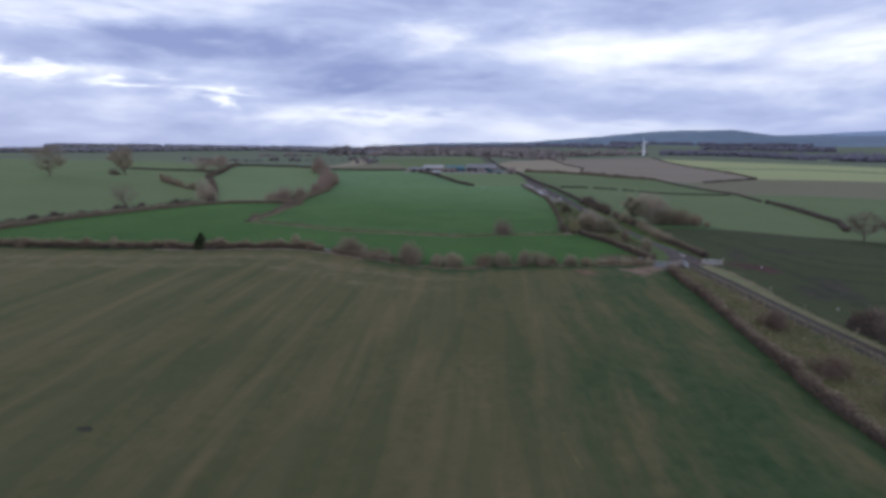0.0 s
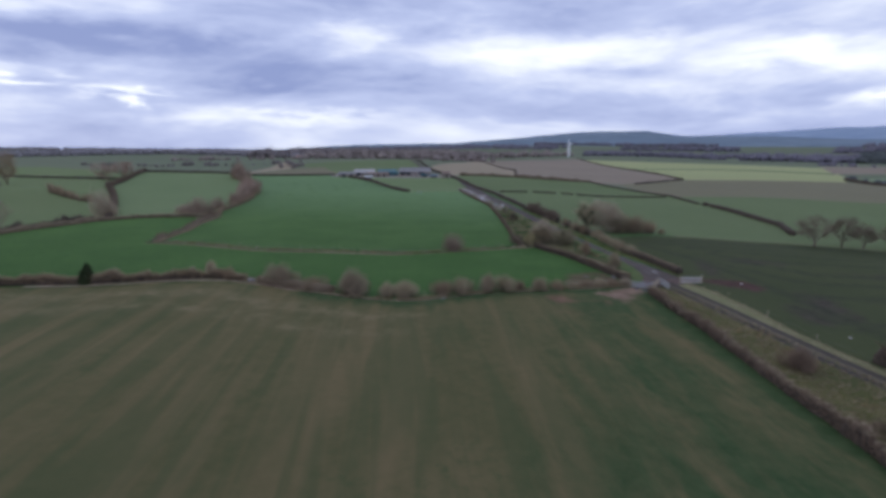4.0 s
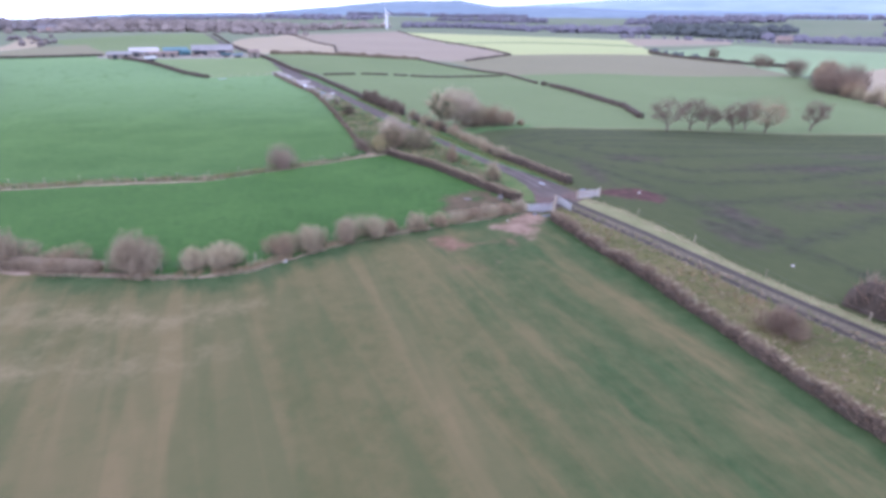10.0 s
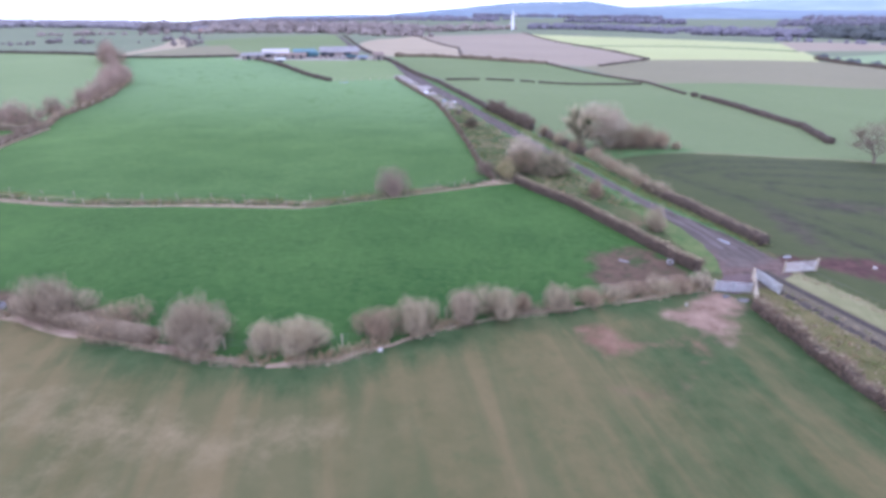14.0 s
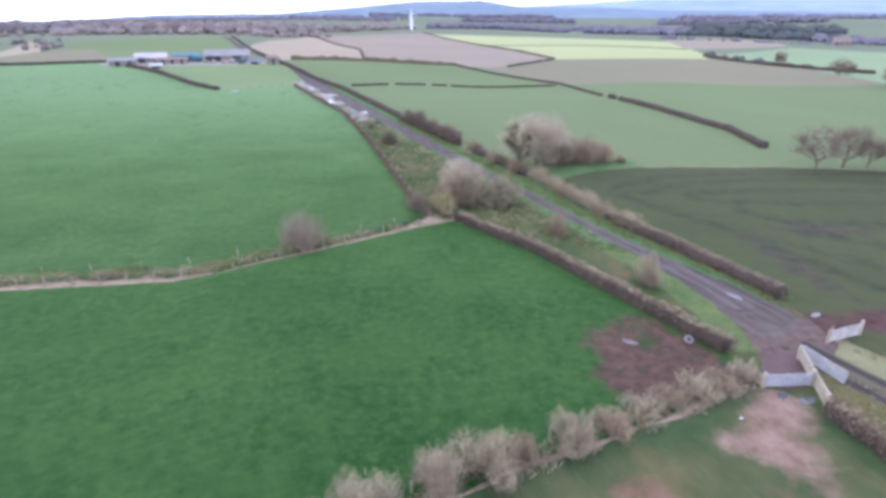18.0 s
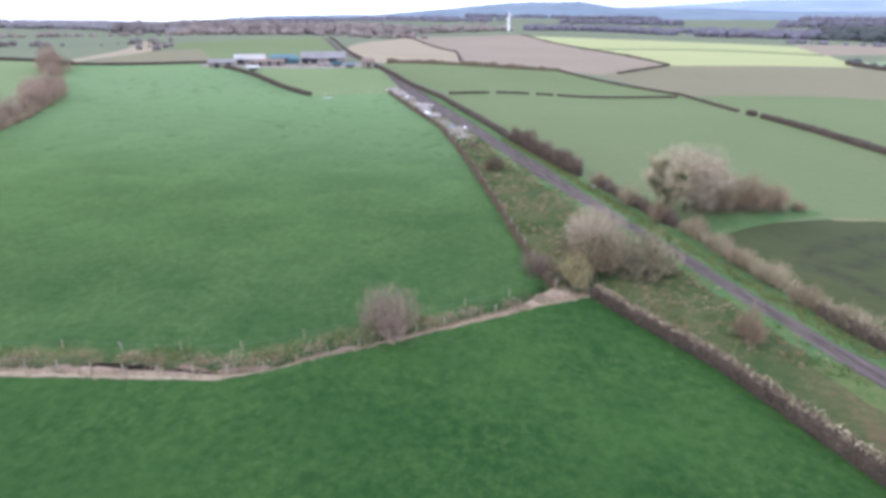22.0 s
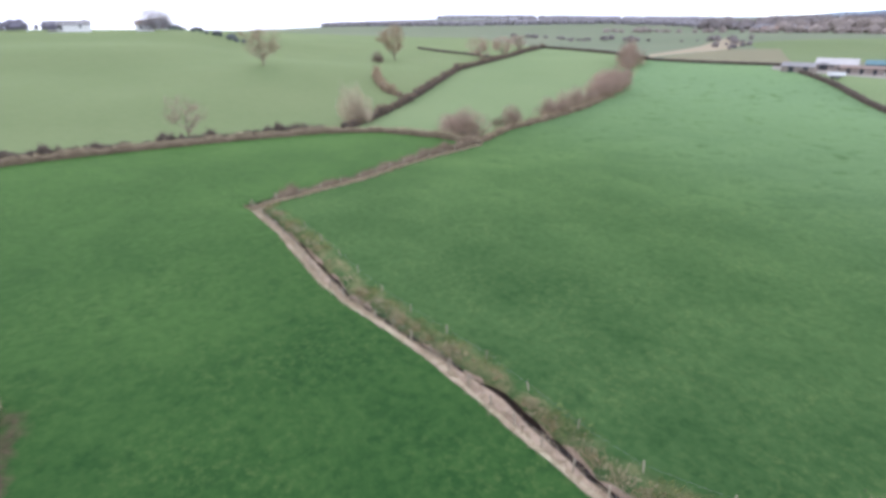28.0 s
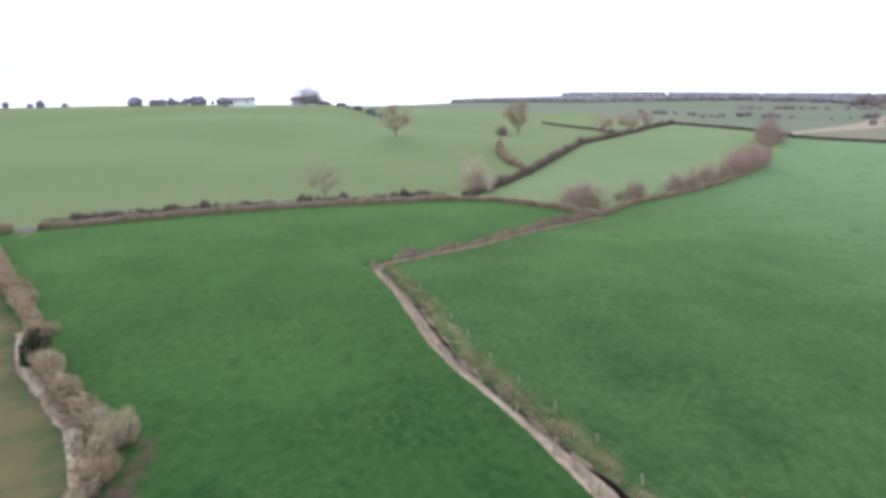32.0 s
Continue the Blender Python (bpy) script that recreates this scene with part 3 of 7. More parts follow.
DITCH = [(-86.6, 62.2), (-77.1, 63.4), (-68.7, 64.2), (-64.2, 64.4), (-58.7, 64.9), (-53.7, 66.1), (-49.1, 67.2), (-46.2, 68.0), (-43.5, 68.7), (-40.6, 69.4), (-37.5, 69.3), (-34.3, 69.6), (-32.2, 69.6),
         (-29.4, 70.1), (-27.2, 71.4), (-25.5, 72.6), (-23.4, 73.8), (-20.3, 75.9), (-18.0, 77.5), (-15.1, 79.7), (-11.3, 82.4), (-9.4, 84.6), (-7.9, 86.8)]
BANK_EDGE = [(-87.6, 60.7), (-75.8, 62.2), (-63.5, 62.8), (-58.1, 63.7), (-51.5, 65.5), (-47.4, 66.5), (-41.9, 67.1), (-35.9, 67.8), (-30.8, 68.5), (-28.4, 69.9), (-24.7, 72.3), (-20.0, 75.2), (-15.1, 78.3), (-8.7, 82.6), (-3.9, 85.4)]


def surface(x, y):
    """Height of the ground with its ditch and its small unevenness."""
    x, y = np.atleast_1d(np.asarray(x, float)), np.atleast_1d(np.asarray(y, float))
    z = height(x, y)
    near = (x > -100) & (x < 40) & (y > 40) & (y < 115)
    if near.any():
        d = off_line(DITCH, x[near], y[near])
        z[near] -= 0.7 * np.exp(-((d / 0.42) ** 2))
        d = off_line(FENCE_LINK, x[near], y[near])
        z[near] -= 0.5 * np.exp(-((d / 0.6) ** 2))
    return z


def s1(x, y):
    return float(surface(x, y)[0])


def strip(line, left, right):
    a, c = offset(line, left), offset(line, right)
    return [tuple(p) for p in a] + [tuple(p) for p in c[::-1]]


def wavy(line, left, right, amp=0.25, seed=0, step=1.3):
    """A strip along a line whose two edges wander."""
    p = resample(line, step)
    a = left + amp * np.array([noise.noise((q[0] * 0.31, q[1] * 0.31, seed)) + 0.6 * noise.noise((q[0], q[1], seed + 3)) for q in p])
    c = right + amp * np.array([noise.noise((q[0] * 0.31, q[1] * 0.31, seed + 7)) + 0.6 * noise.noise((q[0], q[1], seed + 9)) for q in p])
    c = np.minimum(c, a - 0.05)
    return [tuple(q) for q in offset(p, a)] + [tuple(q) for q in offset(p, c)[::-1]]


def ragged(x, y, r, n=22, seed=0, squash=1.0, turn=0.0):
    """A patch with an uneven outline."""
    rnd = random.Random(seed)
    out = []
    for k in range(n):
        a = 2 * math.pi * k / n
        q = r * (0.72 + 0.5 * rnd.random())
        u, v = q * math.cos(a), q * squash * math.sin(a)
        out.append((x + u * math.cos(turn) - v * math.sin(turn), y + u * math.sin(turn) + v * math.cos(turn)))
    return out


LANE_MID = [((a + c) / 2, (b + d) / 2) for (a, b), (c, d) in zip(ROAD_WEST[1:18], ROAD_EAST[1:18])]
REGIONS = [
    ("rough", [(8, 44), (8, 68), (32, 68), (32, 44)]),
    ("hill", [(-120.6, 10.2), *WEST_HEDGE[1:6], *FAR_WEST_HEDGE[:8], (-420, 300), (-520, 120), (-480, -160), (-260, -180), (-118, -60)]),
    ("meadow", [*FAR_WEST_HEDGE, *CLUMP_LINE[::-1], *WEST_HEDGE[5:8][::-1]]),
    ("pasture", [*NEAR_HEDGE, (15, 55), *HEDGE_C[::-1], *FENCE[::-1], *FENCE_LINK[1:], *WEST_HEDGE[:8][::-1]]),
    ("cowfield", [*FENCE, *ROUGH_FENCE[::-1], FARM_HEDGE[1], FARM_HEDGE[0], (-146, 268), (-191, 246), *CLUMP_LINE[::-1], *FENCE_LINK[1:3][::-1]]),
    ("meadow", [FARM_HEDGE[1], FARM_HEDGE[0], (-100, 262), (-75, 266), *ROAD_WEST[16:18][::-1], (-52, 207)]),
    ("stubble", [*NEAR_HEDGE, (16.5, 50.5), *RIGHT_HEDGE, (40, -120), (-120, -120), (-118, -20)]),
]
REGIONS += [
    ("rough", [(-7, 86.5), *ROUGH_FENCE[::-1][1:], *ROAD_WEST[2:17][::-1], *HEDGE_C[::-1]]),
    ("dryrough", [(18.0, 48.6), *RIGHT_HEDGE[1:], *VERGE_EAST[::-1], (20.5, 56)]),
    ("palegrass", [*VERGE_EAST, *[tuple(p) for p in offset(TRACK, 1.6)[::-1]]]),
    ("plough", [*VERGE_EAST[::-1], (24.0, 62), *LANE_HEDGE[1:6], *PLOUGH_EDGE, (230, 40), (200, -70)]),
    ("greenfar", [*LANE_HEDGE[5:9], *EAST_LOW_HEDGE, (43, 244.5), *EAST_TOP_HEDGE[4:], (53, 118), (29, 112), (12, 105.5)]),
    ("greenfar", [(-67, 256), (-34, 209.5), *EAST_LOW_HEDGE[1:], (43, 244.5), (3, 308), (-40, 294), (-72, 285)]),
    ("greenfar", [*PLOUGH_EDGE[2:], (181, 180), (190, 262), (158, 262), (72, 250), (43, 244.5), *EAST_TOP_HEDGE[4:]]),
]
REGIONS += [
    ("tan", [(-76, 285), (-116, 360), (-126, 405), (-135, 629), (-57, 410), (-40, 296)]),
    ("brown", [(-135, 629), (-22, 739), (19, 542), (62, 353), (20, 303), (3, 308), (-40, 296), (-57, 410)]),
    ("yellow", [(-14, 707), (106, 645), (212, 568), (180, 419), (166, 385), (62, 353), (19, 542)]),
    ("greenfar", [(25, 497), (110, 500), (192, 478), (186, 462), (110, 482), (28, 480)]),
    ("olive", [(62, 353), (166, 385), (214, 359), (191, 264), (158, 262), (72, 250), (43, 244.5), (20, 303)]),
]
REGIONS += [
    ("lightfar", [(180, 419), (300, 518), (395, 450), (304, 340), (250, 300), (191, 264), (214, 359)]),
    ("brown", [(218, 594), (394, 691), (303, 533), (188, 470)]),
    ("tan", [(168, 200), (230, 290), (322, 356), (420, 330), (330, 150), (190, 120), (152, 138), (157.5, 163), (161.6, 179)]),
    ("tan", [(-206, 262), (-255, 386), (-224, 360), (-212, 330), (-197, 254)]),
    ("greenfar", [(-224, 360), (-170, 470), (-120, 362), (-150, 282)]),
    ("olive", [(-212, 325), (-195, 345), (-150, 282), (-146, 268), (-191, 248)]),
]
REGIONS += [
    ("verge", [(12.6, 102.8), (17, 106.5), (27.5, 113.0), (29.0, 114.6), (27.7, 116.0), (16.3, 111.6), (10.5, 108.5)]),
    ("palegrass", wavy(PLOUGH_EDGE[1:], 0.5, -0.5, 0.4, 20, 2.5)),
    ("road", [*ROAD_WEST, *ROAD_EAST[::-1]]),
    ("road", [(17.2, 52.0), (17.2, 58), (24.2, 60), (24.0, 56), (20.5, 52.5)]),
    ("roadwear", wavy(LANE_MID, 0.95, 0.45, 0.3, 21)),
    ("roadwear", wavy(LANE_MID, -0.4, -0.9, 0.3, 22)),
    ("rubble", wavy(ROAD_WEST[12:17], 4.2, 0.1, 1.6, 34)),
    ("brightverge", wavy(ROAD_WEST[:5], 2.4, -0.1, 0.5, 31)),
    ("verge", wavy(ROAD_WEST[4:12], 1.3, -0.1, 0.45, 32)),
    ("verge", [*ROAD_EAST[1:17], *LANE_HEDGE[1:9][::-1]]),
]
REGIONS += [
    ("verge", wavy(ROAD_EAST[2:14], 0.15, -0.4, 0.35, 33)),
    ("strip", strip(TRACK, 1.55, -1.55)),
    ("rut", strip(TRACK, 1.35, 0.62)),
    ("rut", strip(TRACK, -0.62, -1.35)),
    ("deadgrass", [*BANK_EDGE, (-6.5, 86.6), *DITCH[::-1]]),
    ("deadgrass", wavy(BANK_EDGE, 0.3, -0.12, 0.22, 42, 0.8)),
    ("bank", wavy(DITCH[1:20], 0.3, -0.3, 0.4, 43, 0.8)),
    ("crest", wavy(BANK_EDGE[:12], 0.3, 0.02, 0.25, 44, 0.8)),
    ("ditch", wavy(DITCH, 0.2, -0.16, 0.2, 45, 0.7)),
    ("deadgrass", wavy(FENCE_LINK, 0.2, -1.2, 0.4, 47)),
    ("crest", wavy(FENCE_LINK[:3], -1.0, -1.4, 0.25, 48)),
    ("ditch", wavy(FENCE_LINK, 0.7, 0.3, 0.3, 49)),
    ("deadgrass", wavy(NEAR_HEDGE[3:10], 0.5, -0.55, 0.3, 50)),
]
REGIONS += [
    ("crest", wavy(NEAR_HEDGE[3:9], 0.0, -0.32, 0.35, 51)),
    ("bank", wavy(NEAR_HEDGE[8:13], 0.5, -0.1, 0.5, 52)),
    ("bank", wavy(NEAR_HEDGE[12:], 0.3, -0.1, 0.4, 53)),
    ("mud", [(15.4, 51.3), (17.4, 54.6), (20.4, 55.6), (19.4, 52.2), (17.2, 50.6)]),
    ("rowdark", ragged(-21.3, -26.4, 0.7, seed=61, squash=0.6)),
    ("dryrough", wavy([(12.1, -12.0), (12.8, -13.6), (14.2, -16.3)], 0.1, -0.1, 0.12, 62, 0.6)),
    ("mud", ragged(-120.2, 8.5, 1.9, seed=8)),
    ("brightverge", ragged(-117.0, 9.5, 1.7, seed=9, squash=0.6)),
]
REGIONS += [
    ("rubble", [(-76, 262), (-86, 254), (-104, 252), (-122, 250), (-140, 252), (-148, 266), (-140, 284), (-112, 284), (-84, 284), (-76, 272)]),
]

MUD_PATCHES = [
    strip([(-53.0, 40.4), (-50.6, 40.0), (-48, 39.9)], 0.35, -0.45), strip([(-48, 39.9), (-45.4, 39.4), (-42.8, 38.6), (-40.6, 37.9)], 0.9, -0.9), strip([(-40.6, 37.9), (-38.4, 37.6), (-36, 38.2)], 0.7, -0.6),
    [(4.9, 57.1), (5.6, 58.2), (6.8, 57.9), (8.2, 59.6), (9.3, 60.1), (10.8, 60.6), (12.2, 58.2), (14.2, 54.8), (15.0, 52.6), (12.0, 50.6), (9.0, 49.8), (6.4, 48.4), (5.8, 50.2), (4.6, 52.0), (5.4, 54.2)],
    [(13.6, 51.6), (15.8, 55.2), (16.6, 60.0), (18.0, 60.6), (18.4, 57.0), (20.6, 57.4), (23.4, 60.4), (26.0, 60.8), (25.6, 57.4), (21.4, 54.4), (18.6, 51.6), (16, 50.2)],
]
MUD_PATCHES += [
    [(9.9, 46.3), (12.2, 47.4), (14.0, 49.6), (15.6, 51.4), (17.2, 50.8), (16.9, 48.2), (15.4, 46.5), (15.2, 43.9), (13.9, 42.2), (12.6, 43.6), (11.4, 44.6)],
]
MUD_PATCHES += [
    [(26.6, 60.6), (30.2, 61.6), (33.8, 62.4), (36.4, 59.0), (34.6, 55.4), (31.0, 57.0), (27.4, 58.2), (24.6, 59.2)],
]

CLAY_PATCHES = [
    [(2.9, 42.5), (4.8, 43.6), (6.2, 42.0), (7.6, 40.8), (6.6, 39.6), (5.0, 38.8), (3.6, 40.2)],
    strip([(7.2, 40.9), (9.0, 41.0), (11.6, 42.6)], 0.5, -0.5), strip([(11.6, 42.6), (11.9, 40.6), (11.4, 38.6)], 0.45, -0.45), strip([(2.6, 34.2), (4.2, 34.9), (5.6, 35.0)], 0.3, -0.3), strip([(7.6, 36.6), (8.4, 35.2), (7.8, 33.6)], 0.35, -0.35), strip([(9.6, 38.4), (10.2, 37.2), (9.6, 36.0)], 0.25, -0.25),
]

gverts, gedges = [], []
for name, ring in REGIONS:
    pts = np.array(ring, float)
    closed = np.vstack([pts, pts[:1]])
    span = np.hypot(*(pts - [-10, 60]).T).min()
    step = 3.0 if span < 90 else 12.0
    first = len(gverts)
    for a, c in zip(closed[:-1], closed[1:]):
        k = max(1, int(np.hypot(*(c - a)) // step))
        for q in range(k):
            gverts.append(tuple(a + (c - a) * q / k))
    n = len(gverts) - first
    gedges += [(first + q, first + (q + 1) % n) for q in range(n)]
rng = np.random.RandomState(3)
for line in TRAMLINES:
    for reach in (-2.4, -1.5, -0.75, 0.0, 0.75, 1.5, 2.4):
        gverts += [tuple(p) for p in offset(resample(line, 2.4), reach)]
for reach in (-0.7, -0.4, 0.4, 0.7):
    gverts += [tuple(p) for p in offset(resample(DITCH, 0.9), reach)]
for reach in (2.3, 3.0, 3.8, 4.8):
    gverts += [tuple(p) for p in offset(resample(FENCE, 1.2), reach)]
for lo, hi, step in (((-54, 36), (-34, 42), 0.7), ((0, 36), (38, 66), 0.8), ((22, 20), (132, 118), 3.2), ((-100, -40), (50, 120), 2.2), ((-340, -130), (260, 400), 11.0)):
    xs, ys = np.meshgrid(np.arange(lo[0], hi[0], step), np.arange(lo[1], hi[1], step))
    p = np.stack([xs.ravel(), ys.ravel()], 1) + rng.uniform(-0.3, 0.3, (xs.size, 2)) * step
    if step > 5:
        p = p[~((p[:, 0] > -100) & (p[:, 0] < 50) & (p[:, 1] > -40) & (p[:, 1] < 120))]
    gverts += [tuple(q) for q in p]
for r in (450, 540, 650, 800, 1000, 1250, 1600, 2100, 2800, 3600, 4600):
    for k in range(72):
        a = 2 * math.pi * (k + 0.5 * (r % 3)) / 72
        gverts.append((-20 + r * math.cos(a), 130 + r * math.sin(a)))
cut = delaunay_2d_cdt([Vector(v) for v in gverts], gedges, [], 0, 1e-4)
cxy = np.array([(v.x, v.y) for v in cut[0]])
tris = np.array([f for f in cut[2] if len(f) == 3])
mid = cxy[tris].mean(1)


def inside(ring, p):
    ring = np.array(ring, float)
    hit = np.zeros(len(p), bool)
    for a, c in zip(ring, np.roll(ring, -1, 0)):
        cond = (a[1] > p[:, 1]) != (c[1] > p[:, 1])
        with np.errstate(divide="ignore", invalid="ignore"):
            hit ^= cond & (p[:, 0] < (c[0] - a[0]) * (p[:, 1] - a[1]) / (c[1] - a[1]) + a[0])
    return hit


kinds = ["land"] + sorted({n for n, _ in REGIONS})
kind_of = np.zeros(len(tris), int)
for name, ring in REGIONS:
    kind_of[inside(ring, mid)] = kinds.index(name)
cz = surface(cxy[:, 0], cxy[:, 1])


def soft(ring, reach):
    """1 well inside a ring, 0 well outside."""
    d = off_line(list(ring) + [ring[0]], cxy[:, 0], cxy[:, 1])
    return np.clip(0.5 + np.where(inside(ring, cxy), d, -d) / (2 * reach), 0, 1)


# pale: haze painted over the grazed pasture, stronger with growing y
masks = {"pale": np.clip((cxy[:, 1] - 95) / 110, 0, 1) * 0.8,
         "mud": np.max([soft(r, 1.0) for r in MUD_PATCHES], 0),
         "clay": np.max([soft(r, 0.7) * (0.8 if k == 0 else 0.46) for k, r in enumerate(CLAY_PATCHES)], 0),
         "row": np.max([0.62 * np.exp(-((off_line(line, cxy[:, 0], cxy[:, 1]) / 1.5) ** 2)) for line in TRAMLINES], 0),
         "soil": np.max([np.clip(1 - np.hypot((cxy[:, 0] - x) / a, (cxy[:, 1] - y) / c), 0, 1) for x, y, a, c in ((40, 82, 9, 5), (42, 50, 5, 14), (38, 44, 4, 8), (70, 76, 22, 5), (95, 88, 26, 6), (62, 56, 16, 4), (30, 72, 3, 14), (80, 66, 20, 4))], 0),
         "scrub": np.where(off_line(offset(FENCE, 2.6), cxy[:, 0], cxy[:, 1]) < 2.4, np.clip(0.42 - 0.26 * np.maximum(off_line(FENCE, cxy[:, 0], cxy[:, 1]) - 2.2, 0), 0, 1), 0),
         "head": np.clip((-4 - cxy[:, 0]) / 14, 0, 1) * (0.62 * np.exp(-((off_line(NEAR_HEDGE, cxy[:, 0], cxy[:, 1]) - 7.5) / 2.2) ** 2) + 0.5 * np.exp(-((off_line(NEAR_HEDGE, cxy[:, 0], cxy[:, 1]) - 14) / 2.2) ** 2)),
         "lush": np.clip(np.maximum(np.where(cxy[:, 0] > -34, 1.0, 0.6) - off_line(NEAR_HEDGE, cxy[:, 0], cxy[:, 1]) / 5, np.maximum(1 - off_line(RIGHT_HEDGE, cxy[:, 0], cxy[:, 1]) / 8, np.maximum(0.62 - off_line([(12, 40), (16, 20), (22, 4)], cxy[:, 0], cxy[:, 1]) / 26, 0.8 - off_line([(20, 2), (28, -16), (40, -44)], cxy[:, 0], cxy[:, 1]) / 24))), 0, 1)}
# the farthest land sinks a little towards the horizon
far = np.hypot(cxy[:, 0] + 20, cxy[:, 1] - 130)
cz -= np.clip((far - 1200) / 3000, 0, 1) * 6


def sheet(name, wanted, label):
    pick = tris[np.isin(kind_of, [kinds.index(k) for k in wanted])]
    used, back_ = np.unique(pick, return_inverse=True)
    me = bpy.data.meshes.new(name)
    me.from_pydata([(*cxy[i], cz[i]) for i in used], [], back_.reshape(-1, 3).tolist())
    for k in wanted:
        me.materials.append(M[k])
    me.polygons.foreach_set("material_index", [wanted.index(kinds[k]) for k in kind_of[np.isin(kind_of, [kinds.index(k) for k in wanted])]])
    me.polygons.foreach_set("use_smooth", [True] * len(me.polygons))
    for key, values in masks.items():
        me.attributes.new(key, "FLOAT", "POINT").data.foreach_set("value", values[used].astype(np.float32))
    me.update()
    ob = new(name, me)
    return tagged(ob, label, name.split("_")[-1], kind="structure")


sheet("ground", [k for k in kinds if k not in ("road", "roadwear", "rut", "strip", "ditch")], "patchwork of green pasture, worn hay field and bare farmland")
sheet("road", ["road", "roadwear"], "worn grey tarmac farm lane between hedges")
sheet("farm_track", ["rut", "strip"], "farm track with two dark wheel ruts and a grassy middle")
sheet("field_ditch", ["ditch"], "narrow ditch along the pasture fence, darkened inside")


# ---- helpers for things ----
def part(name, bm, mat, parent=None, label="", smooth=False):
    me = bpy.data.meshes.new(name)
    bm.to_mesh(me)
    bm.free()
    return part_mesh(name, me, mat, parent, label, smooth)


def part_mesh(name, me, mat, parent=None, label="", smooth=False):
    for m in mat if isinstance(mat, (list, tuple)) else [mat]:
        me.materials.append(m)
    if smooth:
        me.polygons.foreach_set("use_smooth", [True] * len(me.polygons))
    ob = new(name, me)
    if parent:
        ob.parent = parent
    if label:
        ob["label"] = label
    return ob


def thing(name, m, label, category, group="", kind=""):
    ob = new(name)
    ob.empty_display_size = 0.3
    ob.matrix_world = m
    return tagged(ob, label, category, group, kind)


def raw(name, verts, faces):
    me = bpy.data.meshes.new(name)
    me.from_pydata(verts, [], faces)
    me.update()
    return me


def box(bm, lo, hi, bevel=0.0):
    vs = [bm.verts.new((x, y, z)) for x in (lo[0], hi[0]) for y in (lo[1], hi[1]) for z in (lo[2], hi[2])]
    fs = [bm.faces.new([vs[i] for i in q]) for q in ((0, 1, 3, 2), (4, 6, 7, 5), (0, 4, 5, 1), (2, 3, 7, 6), (0, 2, 6, 4), (1, 5, 7, 3))]
    if bevel:
        bmesh.ops.bevel(bm, geom=list({e for f in fs for e in f.edges}), offset=bevel, segments=1, affect="EDGES")


def tube(verts, faces, pts, radii, sides=5):
    """Adds a tapered tube along pts to the lists."""
    base = len(verts)
    for k, (p, r) in enumerate(zip(pts, radii)):
        d = (Vector(pts[min(k + 1, len(pts) - 1)]) - Vector(pts[max(k - 1, 0)])).normalized()
        u = d.orthogonal().normalized()
        v = d.cross(u)
        for q in range(sides):
            a = 2 * math.pi * q / sides
            verts.append(tuple(Vector(p) + (u * math.cos(a) + v * math.sin(a)) * r))
    for k in range(len(pts) - 1):
        for q in range(sides):
            a, c = base + k * sides + q, base + k * sides + (q + 1) % sides
            faces.append((a, c, c + sides, a + sides))
    faces.append(tuple(range(base + sides - 1, base - 1, -1)))
    faces.append(tuple(base + (len(pts) - 1) * sides + q for q in range(sides)))


def twig(verts, faces, p, q, w, rnd):
    """A thin bent twig from p to q as a narrow three-sided sliver."""
    p, q = Vector(p), Vector(q)
    d = (q - p).normalized()
    u = d.orthogonal().normalized()
    u.rotate(Matrix.Rotation(rnd.random() * 6.28, 3, d))
    bend = (p + q) / 2 + u * (q - p).length * rnd.uniform(-0.12, 0.12)
    v = d.cross(u) * w
    base = len(verts)
    verts += [tuple(p - v), tuple(p + v), tuple(bend + v * 0.8), tuple(bend - v * 0.8), tuple(q)]
    faces += [(base, base + 1, base + 2, base + 3), (base + 3, base + 2, base + 4)]


BARK = twig_material("grey_brown_bark", (0.120, 0.098, 0.075), (0.220, 0.185, 0.145))
TWIG_RED = twig_material("reddish_twigs", (0.260, 0.192, 0.124), (0.430, 0.330, 0.220))
TWIG_GREY = twig_material("pale_grey_twigs", (0.310, 0.246, 0.166), (0.475, 0.394, 0.276))
TWIG_ALDER = twig_material("purple_brown_alder_twigs", (0.290, 0.212, 0.160), (0.450, 0.340, 0.270))
TWIG_OAK = twig_material("grey_brown_oak_twigs", (0.160, 0.122, 0.090), (0.270, 0.212, 0.162))
TWIG_PALE = twig_material("pale_willow_twigs", (0.420, 0.350, 0.250), (0.600, 0.510, 0.380))
TWIG_TAN = twig_material("tan_lichen_twigs", (0.320, 0.266, 0.168), (0.500, 0.424, 0.286))
TWIG_YELLOW = twig_material("yellowish_lichen_twigs", (0.330, 0.280, 0.140), (0.500, 0.430, 0.240))
BRAMBLE = twig_material("reddish_bramble_tangle", (0.150, 0.108, 0.078), (0.268, 0.196, 0.146))
TWIG_DARK = twig_material("dark_hedge_twigs", (0.130, 0.102, 0.082), (0.240, 0.192, 0.155))
LEAF_DARK = twig_material("dark_evergreen_leaves", (0.030, 0.046, 0.020), (0.072, 0.094, 0.042))
HEDGE_CORE = material("hedge_thicket", (0.096, 0.073, 0.049), (0.218, 0.170, 0.116), grain=4.0, patch=0.7, bump=0.6)
HEDGE_DARK = material("dark_hedge_thicket", (0.044, 0.036, 0.029), (0.105, 0.083, 0.066), grain=4.0, patch=0.7, bump=0.6)


